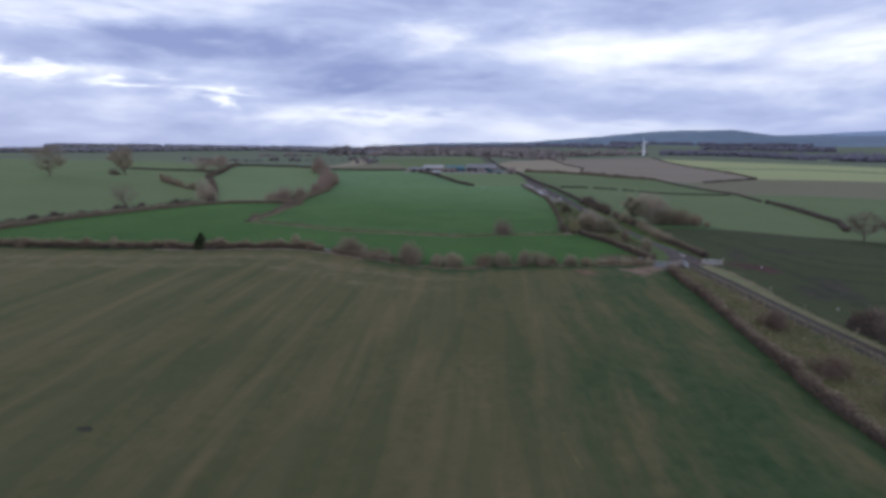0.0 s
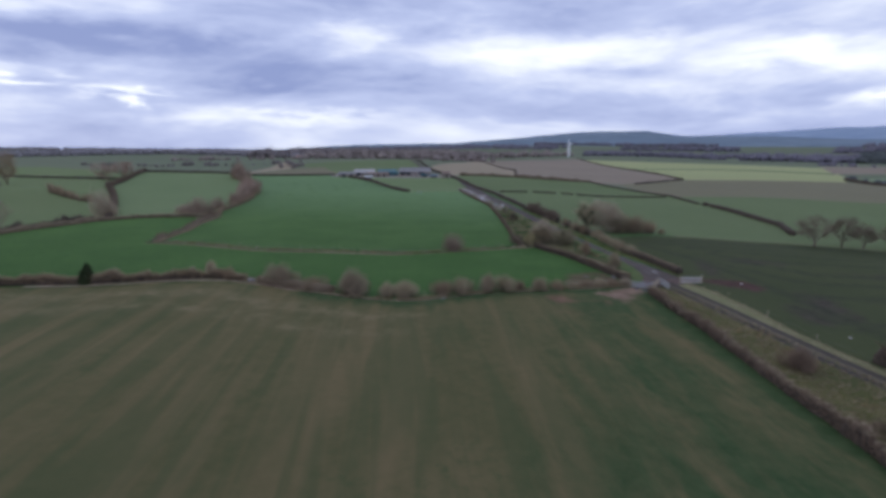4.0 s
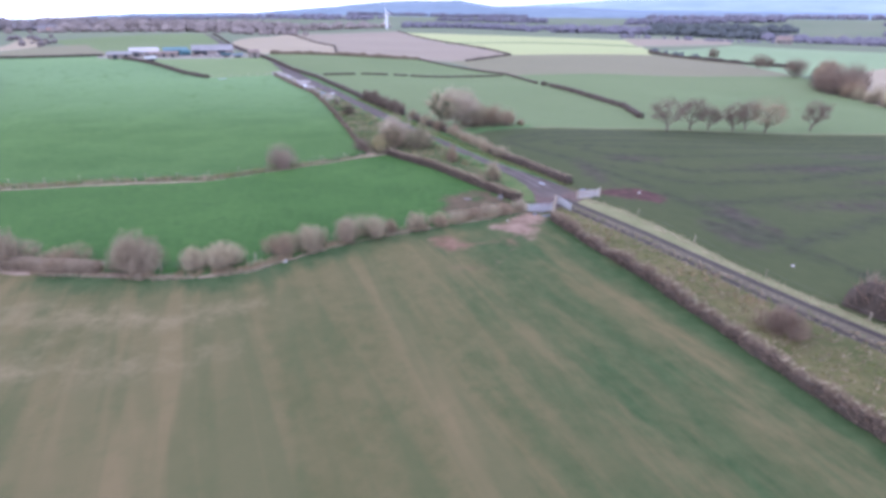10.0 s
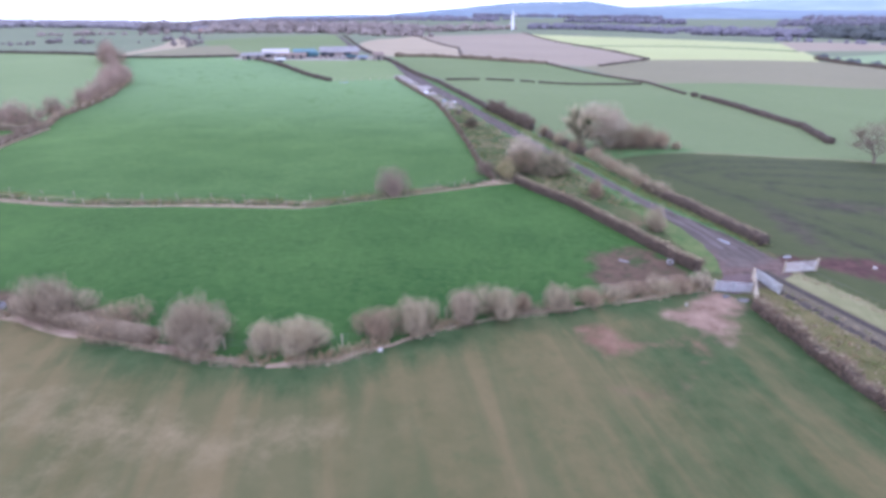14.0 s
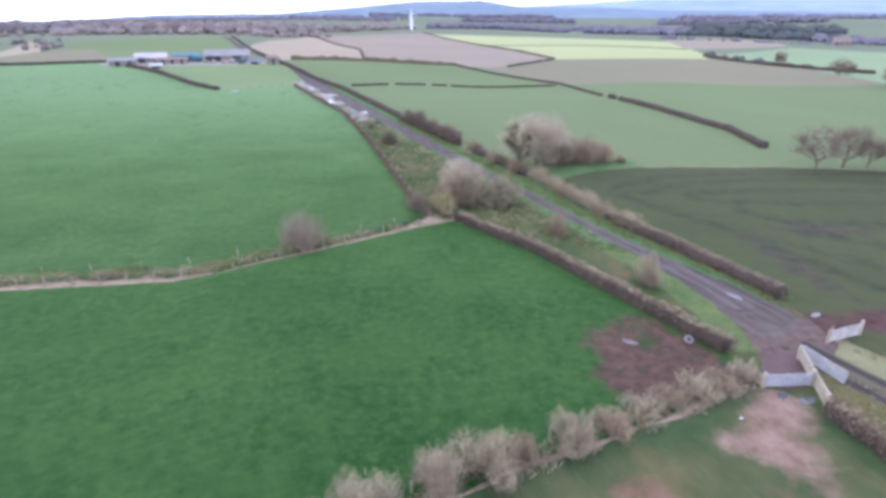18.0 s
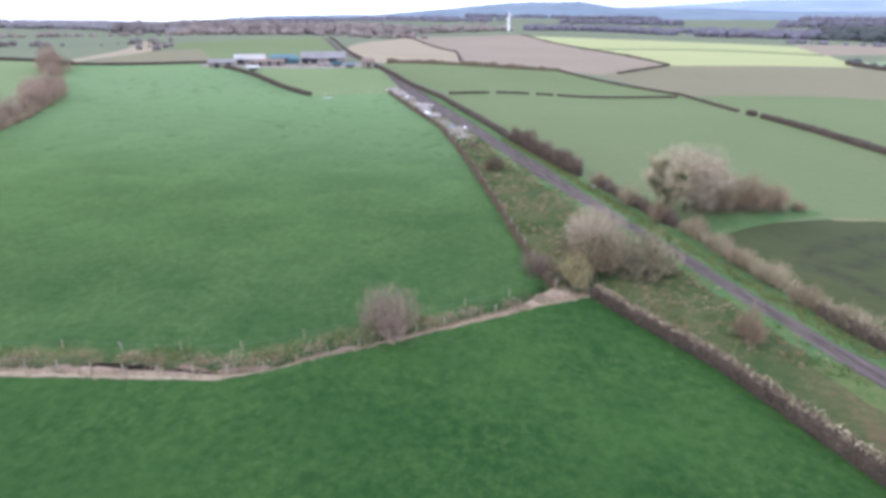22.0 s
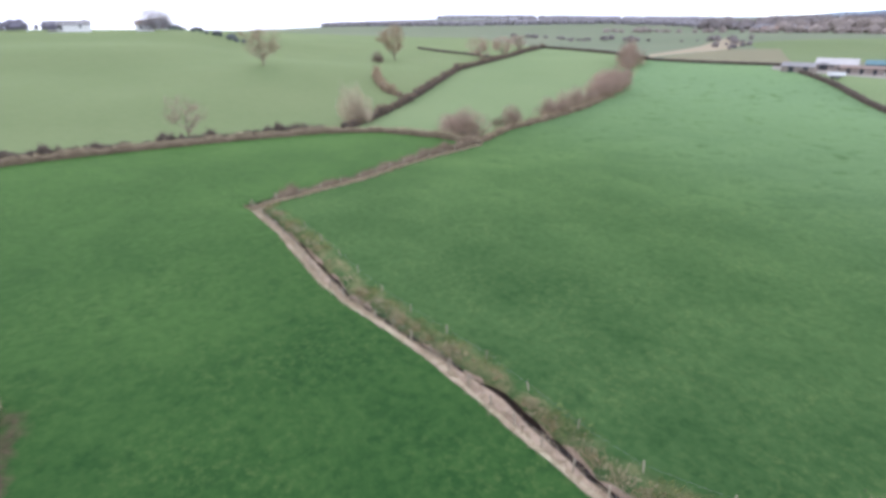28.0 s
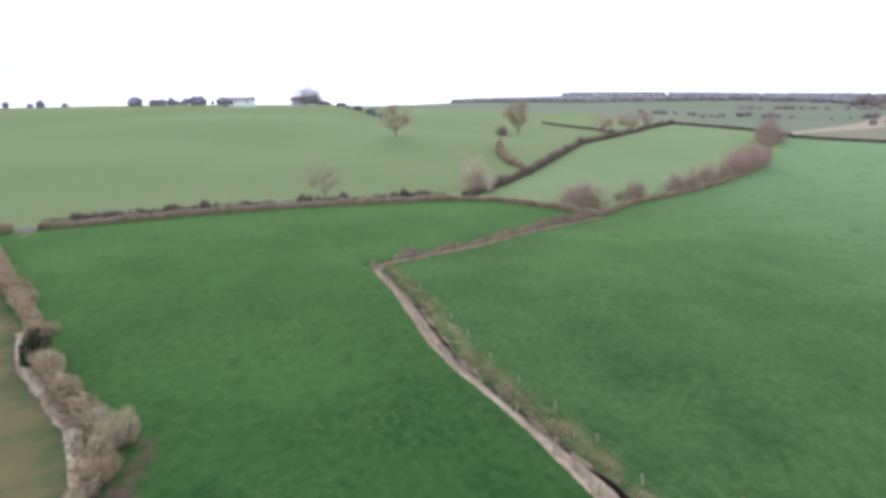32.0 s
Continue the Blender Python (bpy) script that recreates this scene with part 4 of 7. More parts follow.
def hedge(name, line, tall, wide, label, twigs=60, mat=None, seed=0, gaps=(), rough=0.16, core=True, top=None, detail=0.7, lean=1.0, jag=1.0, body=1.0, dark=False):
    """A hedge along a line of the plan: a bumpy thicket and the twigs that stand out of it. gaps: stretches (from, to) in metres left open."""
    rnd = random.Random(seed)
    pts = resample(line, detail)
    run = np.r_[0, np.cumsum(np.hypot(*np.diff(pts, axis=0).T))]
    g = np.gradient(pts, axis=0)
    g /= np.hypot(g[:, 0], g[:, 1])[:, None]
    z = surface(pts[:, 0], pts[:, 1])
    middle = len(pts) // 2
    root = thing(name, Matrix.Translation((*pts[middle], z[middle])), label, "hedge", "field hedges")
    org = np.array([*pts[middle], z[middle]])

    def shut(s):
        return not any(a <= s <= c for a, c in gaps)

    ring = [(-0.5, 0), (-0.56, 0.45), (-0.46, 0.85), (-0.2, 0.98), (0.2, 0.98), (0.46, 0.85), (0.56, 0.45), (0.5, 0)]
    hs = [tall * (1 + rough * noise.noise((p[0] * 0.35, p[1] * 0.35, seed)) + rough * 0.7 * noise.noise((p[0] * 1.3, p[1] * 1.3, seed + 5))) for p in pts]
    ws = [wide * (1 + rough * noise.noise((p[0] * 0.5, p[1] * 0.5, seed + 9))) for p in pts]
    if core:
        vs, fs = [], []
        for k, p in enumerate(pts):
            for a, c in ring:
                j = 1 + 0.2 * jag * rnd.uniform(-1, 1)
                o = a * ws[k] * 0.86 * j * body
                vs.append((p[0] - g[k][1] * o - org[0], p[1] + g[k][0] * o - org[1], z[k] - org[2] - (0.12 if c == 0 else 0) + c * hs[k] * 0.88 * body * (1 + 0.12 * jag * rnd.uniform(-1, 1) * (c > 0))))
        n = len(ring)
        for k in range(len(pts) - 1):
            if not shut(run[k]):
                continue
            for q in range(n - 1):
                a = k * n + q
                fs.append((a, a + n, a + n + 1, a + 1))
            if k == 0 or not shut(run[k - 1]):
                fs.append(tuple(range(k * n, k * n + n)))
            if k == len(pts) - 2 or not shut(run[k + 1]):
                fs.append(tuple(range((k + 2) * n - 1, (k + 1) * n - 1, -1)))
        part_mesh("thicket", raw("thicket", vs, fs), HEDGE_DARK if dark or mat is TWIG_DARK else HEDGE_CORE, root, smooth=True)
        if gaps:
            tagged(root.children[0], kind="stuff")
    vs, fs = [], []
    for k in range(int(run[-1] * twigs)):
        s = rnd.random() * run[-1]
        if not shut(s):
            continue
        i = min(int(np.searchsorted(run, s)), len(pts) - 1)
        a = rnd.uniform(-1, 1)
        h = hs[i]
        o = a * ws[i] * 0.5
        along = rnd.uniform(-0.4, 0.4)
        b = np.array([pts[i][0] - g[i][1] * o * 0.8 + g[i][0] * along, pts[i][1] + g[i][0] * o * 0.8 + g[i][1] * along, z[i] + h * rnd.uniform(0.05, 0.75)]) - org
        ln = h * rnd.uniform(0.25, 0.5)
        out = np.array([-g[i][1] * a * 0.5 + rnd.uniform(-0.4, 0.4), g[i][0] * a * 0.5 + rnd.uniform(-0.4, 0.4), rnd.uniform(0.2, 1.1) * lean])
        out *= ln / np.linalg.norm(out)
        twig(vs, fs, b, b + out, 0.012 + 0.006 * tall, rnd)
    if vs:
        tagged(part_mesh("twig_growth", raw("twig_growth", vs, fs), mat or TWIG_RED, root), kind="stuff")
    if top:
        vs, fs = [], []
        for k in range(int(run[-1] * 26)):
            s = rnd.random() * run[-1]
            i = min(int(np.searchsorted(run, s)), len(pts) - 1)
            if not shut(s):
                continue
            o = rnd.uniform(-0.42, 0.42) * ws[i]
            b = np.array([pts[i][0] - g[i][1] * o, pts[i][1] + g[i][0] * o, z[i] + hs[i] * rnd.uniform(0.82, 0.95)]) - org
            twig(vs, fs, b, b + np.array([rnd.uniform(-0.35, 0.35), rnd.uniform(-0.35, 0.35), rnd.uniform(0.02, 0.18)]), 0.025, rnd)
        tagged(part_mesh("trimmed_top", raw("trimmed_top", vs, fs), top, root, "pale flailed twig ends"), kind="stuff")
    return root


def grow(rnd, tall, spread, trunk, limbs, twigs, droop=0.0, fork=0.3, width=0.018, levels=3):
    """Wood and twigs of a bare tree as two meshes."""
    wv, wf, tv, tf = [], [], [], []
    tips = []
    crown = Vector((0, 0, tall * 0.62))

    def branch(p, d, length, r, level):
        pts, radii = [p], [r]
        steps = 4
        for k in range(steps):
            d = (d + Vector((rnd.uniform(-1, 1), rnd.uniform(-1, 1), rnd.uniform(-0.5, 0.8) - droop * level * 0.3)) * 0.22).normalized()
            p = p + d * length / steps
            pts.append(p)
            radii.append(r * (1 - 0.17 * (k + 1)))
        tube(wv, wf, [tuple(q) for q in pts], radii, 6 if level == 0 else 4 if level == 1 else 3)
        if level == levels:
            tips.append((pts, d))
            return
        kids = limbs if level == 0 else rnd.randint(3, 4)
        for k in range(kids):
            u = fork + (1 - fork) * (k + rnd.random()) / kids if level == 0 else rnd.uniform(0.3, 1.0)
            i = min(int(u * steps), steps - 1)
            q = pts[i].lerp(pts[i + 1], u * steps - i)
            a = rnd.random() * 6.28 if level else 2.4 * k + rnd.uniform(-0.5, 0.5)
            side = Vector((math.cos(a), math.sin(a), 0))
            nd = (d * (0.45 if level == 0 else 0.75) + side * rnd.uniform(0.5, 1.0) * spread / tall * 1.9 + Vector((0, 0, 0.35 - droop))).normalized()
            branch(q, nd, length * rnd.uniform(0.5, 0.72), radii[i] * 0.58, level + 1)
        tips.append((pts, d))

    branch(Vector((0, 0, -0.15)), Vector((rnd.uniform(-0.08, 0.08), rnd.uniform(-0.08, 0.08), 1)), tall * 0.55, trunk, 0)
    for k in range(twigs):
        pts, d = tips[rnd.randrange(len(tips))]
        i = rnd.randrange(1, len(pts) - 1)
        p = Vector(pts[i]).lerp(Vector(pts[i + 1]), rnd.random())
        if k % 5 < 2:
            a, e_ = rnd.random() * 6.28, math.asin(rnd.uniform(-0.85, 1))
            c_ = (math.cos(a) * math.cos(e_), math.sin(a) * math.cos(e_), math.sin(e_))
            q = (0.84 + 0.5 * noise.noise((c_[0] * 1.7 + tall, c_[1] * 1.7 + spread, c_[2] * 1.7))) * rnd.uniform(0.35, 1) ** 0.5
            p = Vector((c_[0] * spread * 0.5 * q, c_[1] * spread * 0.5 * q, tall * 0.6 + c_[2] * tall * 0.4 * q))
        out = (p - crown * 0.75)
        out = (out.normalized() * 0.7 + Vector((rnd.uniform(-1, 1), rnd.uniform(-1, 1), rnd.uniform(-0.7, 1.0) - droop)) * 0.8).normalized()
        twig(tv, tf, p, p + out * tall * rnd.uniform(0.06, 0.17), width, rnd)
    return raw("trunk", wv, wf), raw("crown", tv, tf)


def tree(name, x, y, tall, spread, label, category="tree", trunk=None, limbs=7, twigs=1500, mat=None, bark=None, seed=0, group="bare trees", ivy=0, droop=0.0, fork=0.3, width=None, levels=3):
    rnd = random.Random(seed + 1000)
    root = thing(name, Matrix.Translation((x, y, s1(x, y))), label, category, group)
    wood, crown = grow(rnd, tall, spread, trunk or tall * 0.022, limbs, twigs, droop, fork, width or 0.008 + tall * 0.0018, levels)
    part_mesh("trunk", wood, bark or BARK, root)
    tagged(part_mesh("crown", crown, mat or TWIG_RED, root, "bare winter twigs"), kind="stuff")
    if ivy:
        vs, fs = [], []
        pool = [Vector(v.co) for v in wood.vertices if tall * 0.2 < v.co.z < tall * 0.92 and Vector((v.co.x, v.co.y)).length < spread * 0.44]
        for k in range(ivy):
            p = pool[rnd.randrange(len(pool))] + Vector([rnd.gauss(0, 0.18) for _ in range(3)])
            u = Vector([rnd.uniform(-1, 1) for _ in range(3)]).normalized() * 0.1
            v = u.orthogonal().normalized() * 0.08
            n = len(vs)
            vs += [tuple(p - u), tuple(p + v), tuple(p + u), tuple(p - v)]
            fs.append((n, n + 1, n + 2, n + 3))
        tagged(part_mesh("ivy", raw("ivy", vs, fs), LEAF_DARK, root, "dark green ivy leaves"), kind="stuff")
    return root


def bush(name, x, y, tall, wide, label, twigs=900, mat=None, seed=0, group="hedgerow bushes", deep=None, turn=0.0, stems=9, width=0.011, leaves=0, lobes=0, under=None, category="bush"):
    """A many-stemmed bare shrub: several fans of stems, each with a ragged brush of twigs, over a tangled foot."""
    rnd = random.Random(seed + 5000)
    root = thing(name, Matrix.Translation((x, y, s1(x, y))) @ Matrix.Rotation(turn, 4, "Z"), label, category, group)
    deep = deep or wide * 0.85
    wv, wf, tv, tf, uv, uf = [], [], [], [], [], []
    fans = []
    count = lobes or max(3, min(8, int(wide / 0.95)))
    for k in range(count):
        a = 2.4 * k + rnd.uniform(-0.5, 0.5)
        r = 0.0 if k == 0 else rnd.uniform(0.16, 0.34)
        h = tall * (1.0 if k == 0 else rnd.uniform(0.42 if category == "tree" else 0.62, 1.0))
        fans.append((Vector((math.cos(a) * r * wide, math.sin(a) * r * deep, 0)), h, rnd.uniform(0.27, 0.38) * (0.75 * wide + 0.25 * tall), Vector((math.cos(a), math.sin(a), 0)) * r * 0.9))
    total = sum(h * w for _, h, w, _ in fans)
    for k, (foot, h, w, lean) in enumerate(fans):
        def reach(a, e_):
            c = (math.cos(a) * math.cos(e_), math.sin(a) * math.cos(e_), math.sin(e_))
            q = 0.9 + 0.36 * noise.noise((c[0] * 1.9 + seed * 3.1 + k * 7, c[1] * 1.9, c[2] * 1.9)) + 0.24 * noise.noise((c[0] * 5 + seed, c[1] * 5 + k, c[2] * 5))
            return Vector((c[0] * w * q, c[1] * w * q, h * 0.52 + c[2] * h * 0.5 * q)) + lean * h * 0.3

        for j in range(max(3, stems // count + 1)):
            q = foot + reach(rnd.random() * 6.28, rnd.uniform(0.2, 1.4)) * 0.92
            p = foot * 0.75 + Vector((rnd.uniform(-0.15, 0.15), rnd.uniform(-0.15, 0.15), -0.12))
            m = p.lerp(q, 0.5) + Vector((rnd.uniform(-0.06, 0.06), rnd.uniform(-0.06, 0.06), 0.05)) * h
            tube(wv, wf, [tuple(p), tuple(m), tuple(q)], [0.02 + 0.009 * tall, 0.014 + 0.005 * tall, 0.008], 4)
        for j in range(int(twigs * 1.5 * h * w / total)):
            tip = reach(rnd.random() * 6.28, math.asin(rnd.uniform(-0.75, 1.0)))
            u = rnd.uniform(0.45, 1.0) ** 0.6
            q = foot + tip * u
            q.z = max(0.1, q.z)
            d = tip.normalized() * 0.8 + (q - foot - Vector((0, 0, h * 0.4))).normalized() * 0.4 + Vector((rnd.uniform(-0.75, 0.75), rnd.uniform(-0.75, 0.75), rnd.uniform(-0.4, 0.7)))
            p = q - d.normalized() * min(0.85, h * rnd.uniform(0.08, 0.22))
            p.z = max(0.0, p.z)
            twig(tv, tf, p, q, width, rnd)
        for j in range(int(twigs * 0.5 * h * w / total)):
            a, r = rnd.random() * 6.28, w * rnd.uniform(0.2, 1.15)
            q = foot + Vector((math.cos(a) * r, math.sin(a) * r, h * rnd.uniform(0.05, 0.45)))
            d = Vector((math.cos(a) * 0.4 + rnd.uniform(-0.7, 0.7), math.sin(a) * 0.4 + rnd.uniform(-0.7, 0.7), rnd.uniform(0.1, 1)))
            p = q - d.normalized() * h * rnd.uniform(0.08, 0.22)
            p.z = max(0.0, p.z)
            twig(uv, uf, p, q, width, rnd)
    tagged(part_mesh("woody_base", raw("woody_base", wv, wf), BARK, root), kind="stuff")
    tagged(part_mesh("twig_growth", raw("twig_growth", tv, tf), mat or TWIG_RED, root, "bare twigs"), kind="stuff")
    # foot twigs: reddish bark colour, with some of the bush's shade painted in
    tagged(part_mesh("undergrowth", raw("undergrowth", uv, uf), under or BRAMBLE, root, "darker reddish brown tangle at the foot"), kind="stuff")
    if leaves:
        vs, fs = [], []
        for j in range(leaves):
            foot, h, w, lean = fans[rnd.randrange(len(fans))]
            a, e_ = rnd.random() * 6.28, math.acos(rnd.uniform(0, 1))
            p = foot + Vector((math.cos(a) * math.sin(e_) * w, math.sin(a) * math.sin(e_) * w, math.cos(e_) * h)) * rnd.uniform(0.45, 0.95)
            p.z = max(0.1, p.z)
            u = Vector([rnd.uniform(-1, 1) for _ in range(3)]).normalized() * 0.1
            v = u.orthogonal().normalized() * 0.07
            n = len(vs)
            vs += [tuple(p - u), tuple(p + v), tuple(p + u), tuple(p - v)]
            fs.append((n, n + 1, n + 2, n + 3))
        tagged(part_mesh("leaf_growth", raw("leaf_growth", vs, fs), LEAF_DARK, root, "small dark green leaves"), kind="stuff")
    return root


# ---- hedges ----
hedge("near_hedge", [*[tuple(p) for p in offset(NEAR_HEDGE[:7], 1.1)], (-53.2, 37.2), (-49.5, 38.2), (-45.8, 37.4)], 1.45, 1.5, "brown bare hawthorn hedge between two fields", mat=TWIG_RED, top=TWIG_TAN, dark=True, twigs=330, seed=1, rough=0.55, detail=0.45, jag=1.6, body=0.7)
hedge("near_hedge", [tuple(p) for p in offset(NEAR_HEDGE[8:11], 0.9)][:1] + [(-40.5, 37.0), (-34.5, 35.9), (-28.5, 35.3)], 1.2, 1.3, "low brown hawthorn hedge below taller bushes", twigs=70, seed=2, rough=0.3)
hedge("near_hedge", [tuple(p) for p in offset(NEAR_HEDGE[13:], 0.9)], 0.55, 0.8, "thin remains of a low bramble hedge on the field bank", twigs=70, mat=TWIG_TAN, seed=3, rough=0.5, core=False)
hedge("trackside_hedge", RIGHT_HEDGE[:9], 1.25, 1.15, "trimmed low brown hedge beside the farm track", detail=0.4, twigs=280, mat=BRAMBLE, seed=4, rough=0.55, jag=1.3, body=0.74, dark=True, top=TWIG_TAN)
hedge("pasture_hedge", HEDGE_C, 1.3, 1.15, "flailed hawthorn hedge with a pale cut top", detail=0.35, twigs=300, mat=BRAMBLE, seed=5, top=TWIG_TAN, rough=0.16, jag=0.7, body=0.86, dark=True)
hedge("lane_hedge", LANE_HEDGE[:4], 1.3, 1.2, "square-trimmed brown hedge beside the lane", detail=0.35, twigs=260, mat=BRAMBLE, seed=6, top=TWIG_TAN, rough=0.09, jag=0.6, dark=True)
hedge("lane_hedge", LANE_HEDGE[5:7], 1.6, 1.6, "shaggy brown hedge beside the lane", twigs=150, mat=TWIG_OAK, seed=7, rough=0.6, jag=1.7, body=0.7, dark=True)
hedge("lane_hedge", [(-1.5, 126.5), (-12.5, 147)], 2.6, 1.8, "tall dark bare hedge beside the lane", twigs=260, mat=TWIG_OAK, seed=8, rough=0.6, jag=1.7, body=0.68, dark=True)
hedge("lane_hedge", LANE_HEDGE[7:11], 1.3, 1.3, "dark trimmed hedge along the lane to the farm", twigs=25, mat=TWIG_DARK, seed=9, detail=1.5)
hedge("lane_hedge", LANE_HEDGE[10:], 1.4, 1.6, "dark far hedge along the lane", twigs=8, mat=TWIG_DARK, seed=10, detail=3.0)
hedge("far_field_hedge", EAST_LOW_HEDGE, 0.75, 0.9, "low dark broken hedge across green fields", twigs=18, mat=TWIG_DARK, seed=11, detail=1.5, gaps=((13, 15.5), (27, 31), (37, 38.5)))
hedge("far_field_hedge", EAST_TOP_HEDGE[2:5], 0.9, 1.1, "low trimmed hedge between far fields", twigs=14, mat=TWIG_DARK, seed=12, detail=2.0)
hedge("far_field_hedge", EAST_TOP_HEDGE[4:], 1.5, 1.7, "dark trimmed hedge curving down between green fields", twigs=20, mat=TWIG_DARK, seed=13, detail=1.5, gaps=((0, 4), (7, 10)))
hedge("far_field_hedge", EAST_TOP_HEDGE[:3], 1.8, 2.2, "brown overgrown hedge at the foot of a bare field", twigs=25, mat=TWIG_TAN, seed=14, detail=2.0, rough=0.6)
hedge("far_field_hedge", [(-135, 629), (-57, 410), (-40, 296)], 1.0, 1.4, "dark hedge between two bare fields", twigs=3, mat=TWIG_DARK, seed=15, detail=5.0, rough=0.4)
hedge("far_field_hedge", [(-22, 739), (19, 542), (62, 353), (30, 310)], 1.0, 1.4, "dark hedge round a bare brown field", twigs=3, mat=TWIG_DARK, seed=16, detail=5.0, rough=0.5)
hedge("west_hedge", WEST_HEDGE, 1.35, 1.9, "long tan flailed hedge below the hill pasture", twigs=120, mat=TWIG_TAN, seed=17, detail=0.8, rough=0.35, jag=1.4, body=0.85)
hedge("west_hedge", [tuple(p) for p in offset(WEST_HEDGE[:6], 1.4)], 1.85, 1.5, "dark uncut growth along the back of the flailed hedge", twigs=100, mat=TWIG_DARK, seed=28, detail=0.8, rough=0.8, jag=1.6, body=0.85)
hedge("west_hedge", [(-120.0, 6.6), (-117.5, -4), (-112, -25), (-100, -60)], 1.6, 2.2, "brown flailed hedge beyond the field gateway", twigs=30, mat=TWIG_RED, seed=18, detail=1.5)
hedge("far_west_hedge", FAR_WEST_HEDGE[:8], 2.0, 2.3, "brown hedge winding up between pale meadows", twigs=110, mat=BRAMBLE, seed=19, detail=0.9, rough=0.8, jag=1.7, body=0.8, dark=True)
hedge("far_west_hedge", [(-282, 262), (-218, 253), (-191, 246)], 1.5, 1.8, "dark trimmed far hedge", twigs=10, mat=TWIG_DARK, seed=20, detail=2.5)
hedge("ditch_hedge", [(-88.6, 64.5), *FENCE_LINK[1:]], 1.4, 1.7, "low bramble hedge along the ditch", twigs=110, mat=BRAMBLE, seed=21, rough=0.7, jag=1.6, body=0.8)
hedge("brook_hedge", CLUMP_LINE[:5], 1.4, 1.7, "low tangled hedge under bare trees", twigs=90, mat=TWIG_RED, seed=22, rough=0.9, jag=1.6, body=0.75)
hedge("farm_hedge", FARM_HEDGE, 1.4, 1.4, "dark trimmed hedge leading to the farmyard", twigs=25, mat=TWIG_DARK, seed=23, detail=1.5)
hedge("far_field_hedge", NORTH_HEDGE, 1.2, 1.3, "low dark hedge behind the pasture", twigs=12, mat=TWIG_DARK, seed=24, detail=2.0)
hedge("far_field_hedge", [(-330, 205), (-270, 205), (-240, 200)], 1.3, 1.6, "dark trimmed far hedge", twigs=8, mat=TWIG_DARK, seed=25, detail=3.0)
hedge("far_field_hedge", [(180, 419), (171, 400), (176, 380), (192, 362), (214, 352), (240, 340)], 2.2, 3.0, "dark far hedge with small trees", twigs=8, mat=TWIG_DARK, seed=26, detail=3.0, rough=0.6)
hedge("bramble_line", [tuple(p) for p in offset(ROUGH_FENCE, -0.3)], 0.8, 0.9, "low line of brown brambles along a wire fence", twigs=190, mat=BRAMBLE, seed=27, rough=0.9, core=False)

# ---- bushes of the near hedge ----
for k, (x, y, tall, wide, mat) in enumerate([(-52.6, 38.4, 2.9, 2.0, TWIG_TAN), (-49.0, 38.3, 2.1, 2.4, TWIG_RED), (-38.2, 37.3, 3.7, 4.2, TWIG_GREY), (-32.6, 36.4, 2.0, 4.2, TWIG_RED), (-25.2, 35.9, 4.0, 4.8, TWIG_GREY), (-19.9, 36.1, 2.3, 3.4, TWIG_TAN),
                                             (-17.0, 36.3, 2.7, 3.4, TWIG_TAN), (-12.2, 39.0, 2.4, 3.4, TWIG_RED), (-9.6, 40.6, 2.8, 3.2, TWIG_TAN), (-5.8, 42.4, 3.0, 2.6, TWIG_GREY), (-3.2, 43.9, 2.6, 3.2, TWIG_TAN), (-1.2, 45.0, 1.6, 2.0, TWIG_RED), (2.0, 45.9, 2.0, 2.8, TWIG_TAN),
                                             (4.4, 47.0, 1.6, 2.6, TWIG_RED), (6.6, 48.2, 1.2, 2.9, TWIG_TAN), (8.6, 49.2, 1.2, 2.9, TWIG_RED), (10.8, 50.1, 1.3, 2.9, TWIG_TAN), (12.8, 51.0, 1.2, 2.6, TWIG_RED), (14.7, 51.6, 1.6, 1.6, TWIG_PALE)]):
    bush("hawthorn_bush", x, y, tall * 1.12, wide * (1.2 if tall > 3 else 1.35), ("pale grey" if mat is TWIG_GREY else "tan" if mat is TWIG_TAN else "reddish brown") + " bare bush in the field hedge, " + ("tall and rounded" if tall > 3 else "knee-high to head-high"), twigs=int(330 * wide * tall), mat=mat, seed=k)
bush("holly_bush", -67.8, 28.2, 3.6, 2.8, "dark green upright holly bush in the hedge", twigs=300, mat=TWIG_DARK, seed=31, leaves=5200)
for k, (x, y, tall, wide, mat) in enumerate([(-88.5, 19.0, 3.2, 3.4, TWIG_RED), (-84.0, 21.5, 3.4, 2.6, TWIG_TAN), (-74.0, 26.6, 2.4, 3.4, TWIG_RED), (-65.2, 30.4, 3.4, 2.0, TWIG_PALE), (-61.0, 33.2, 2.4, 1.6, TWIG_TAN), (-54.8, 36.6, 3.0, 1.6, TWIG_PALE), (-98, 13, 2.6, 3.4, TWIG_RED)]):
    bush("hawthorn_bush", x, y, tall * 0.8, wide, "bare brown bush rising from the field hedge", twigs=int(170 * wide * tall), mat=mat, seed=40 + k)

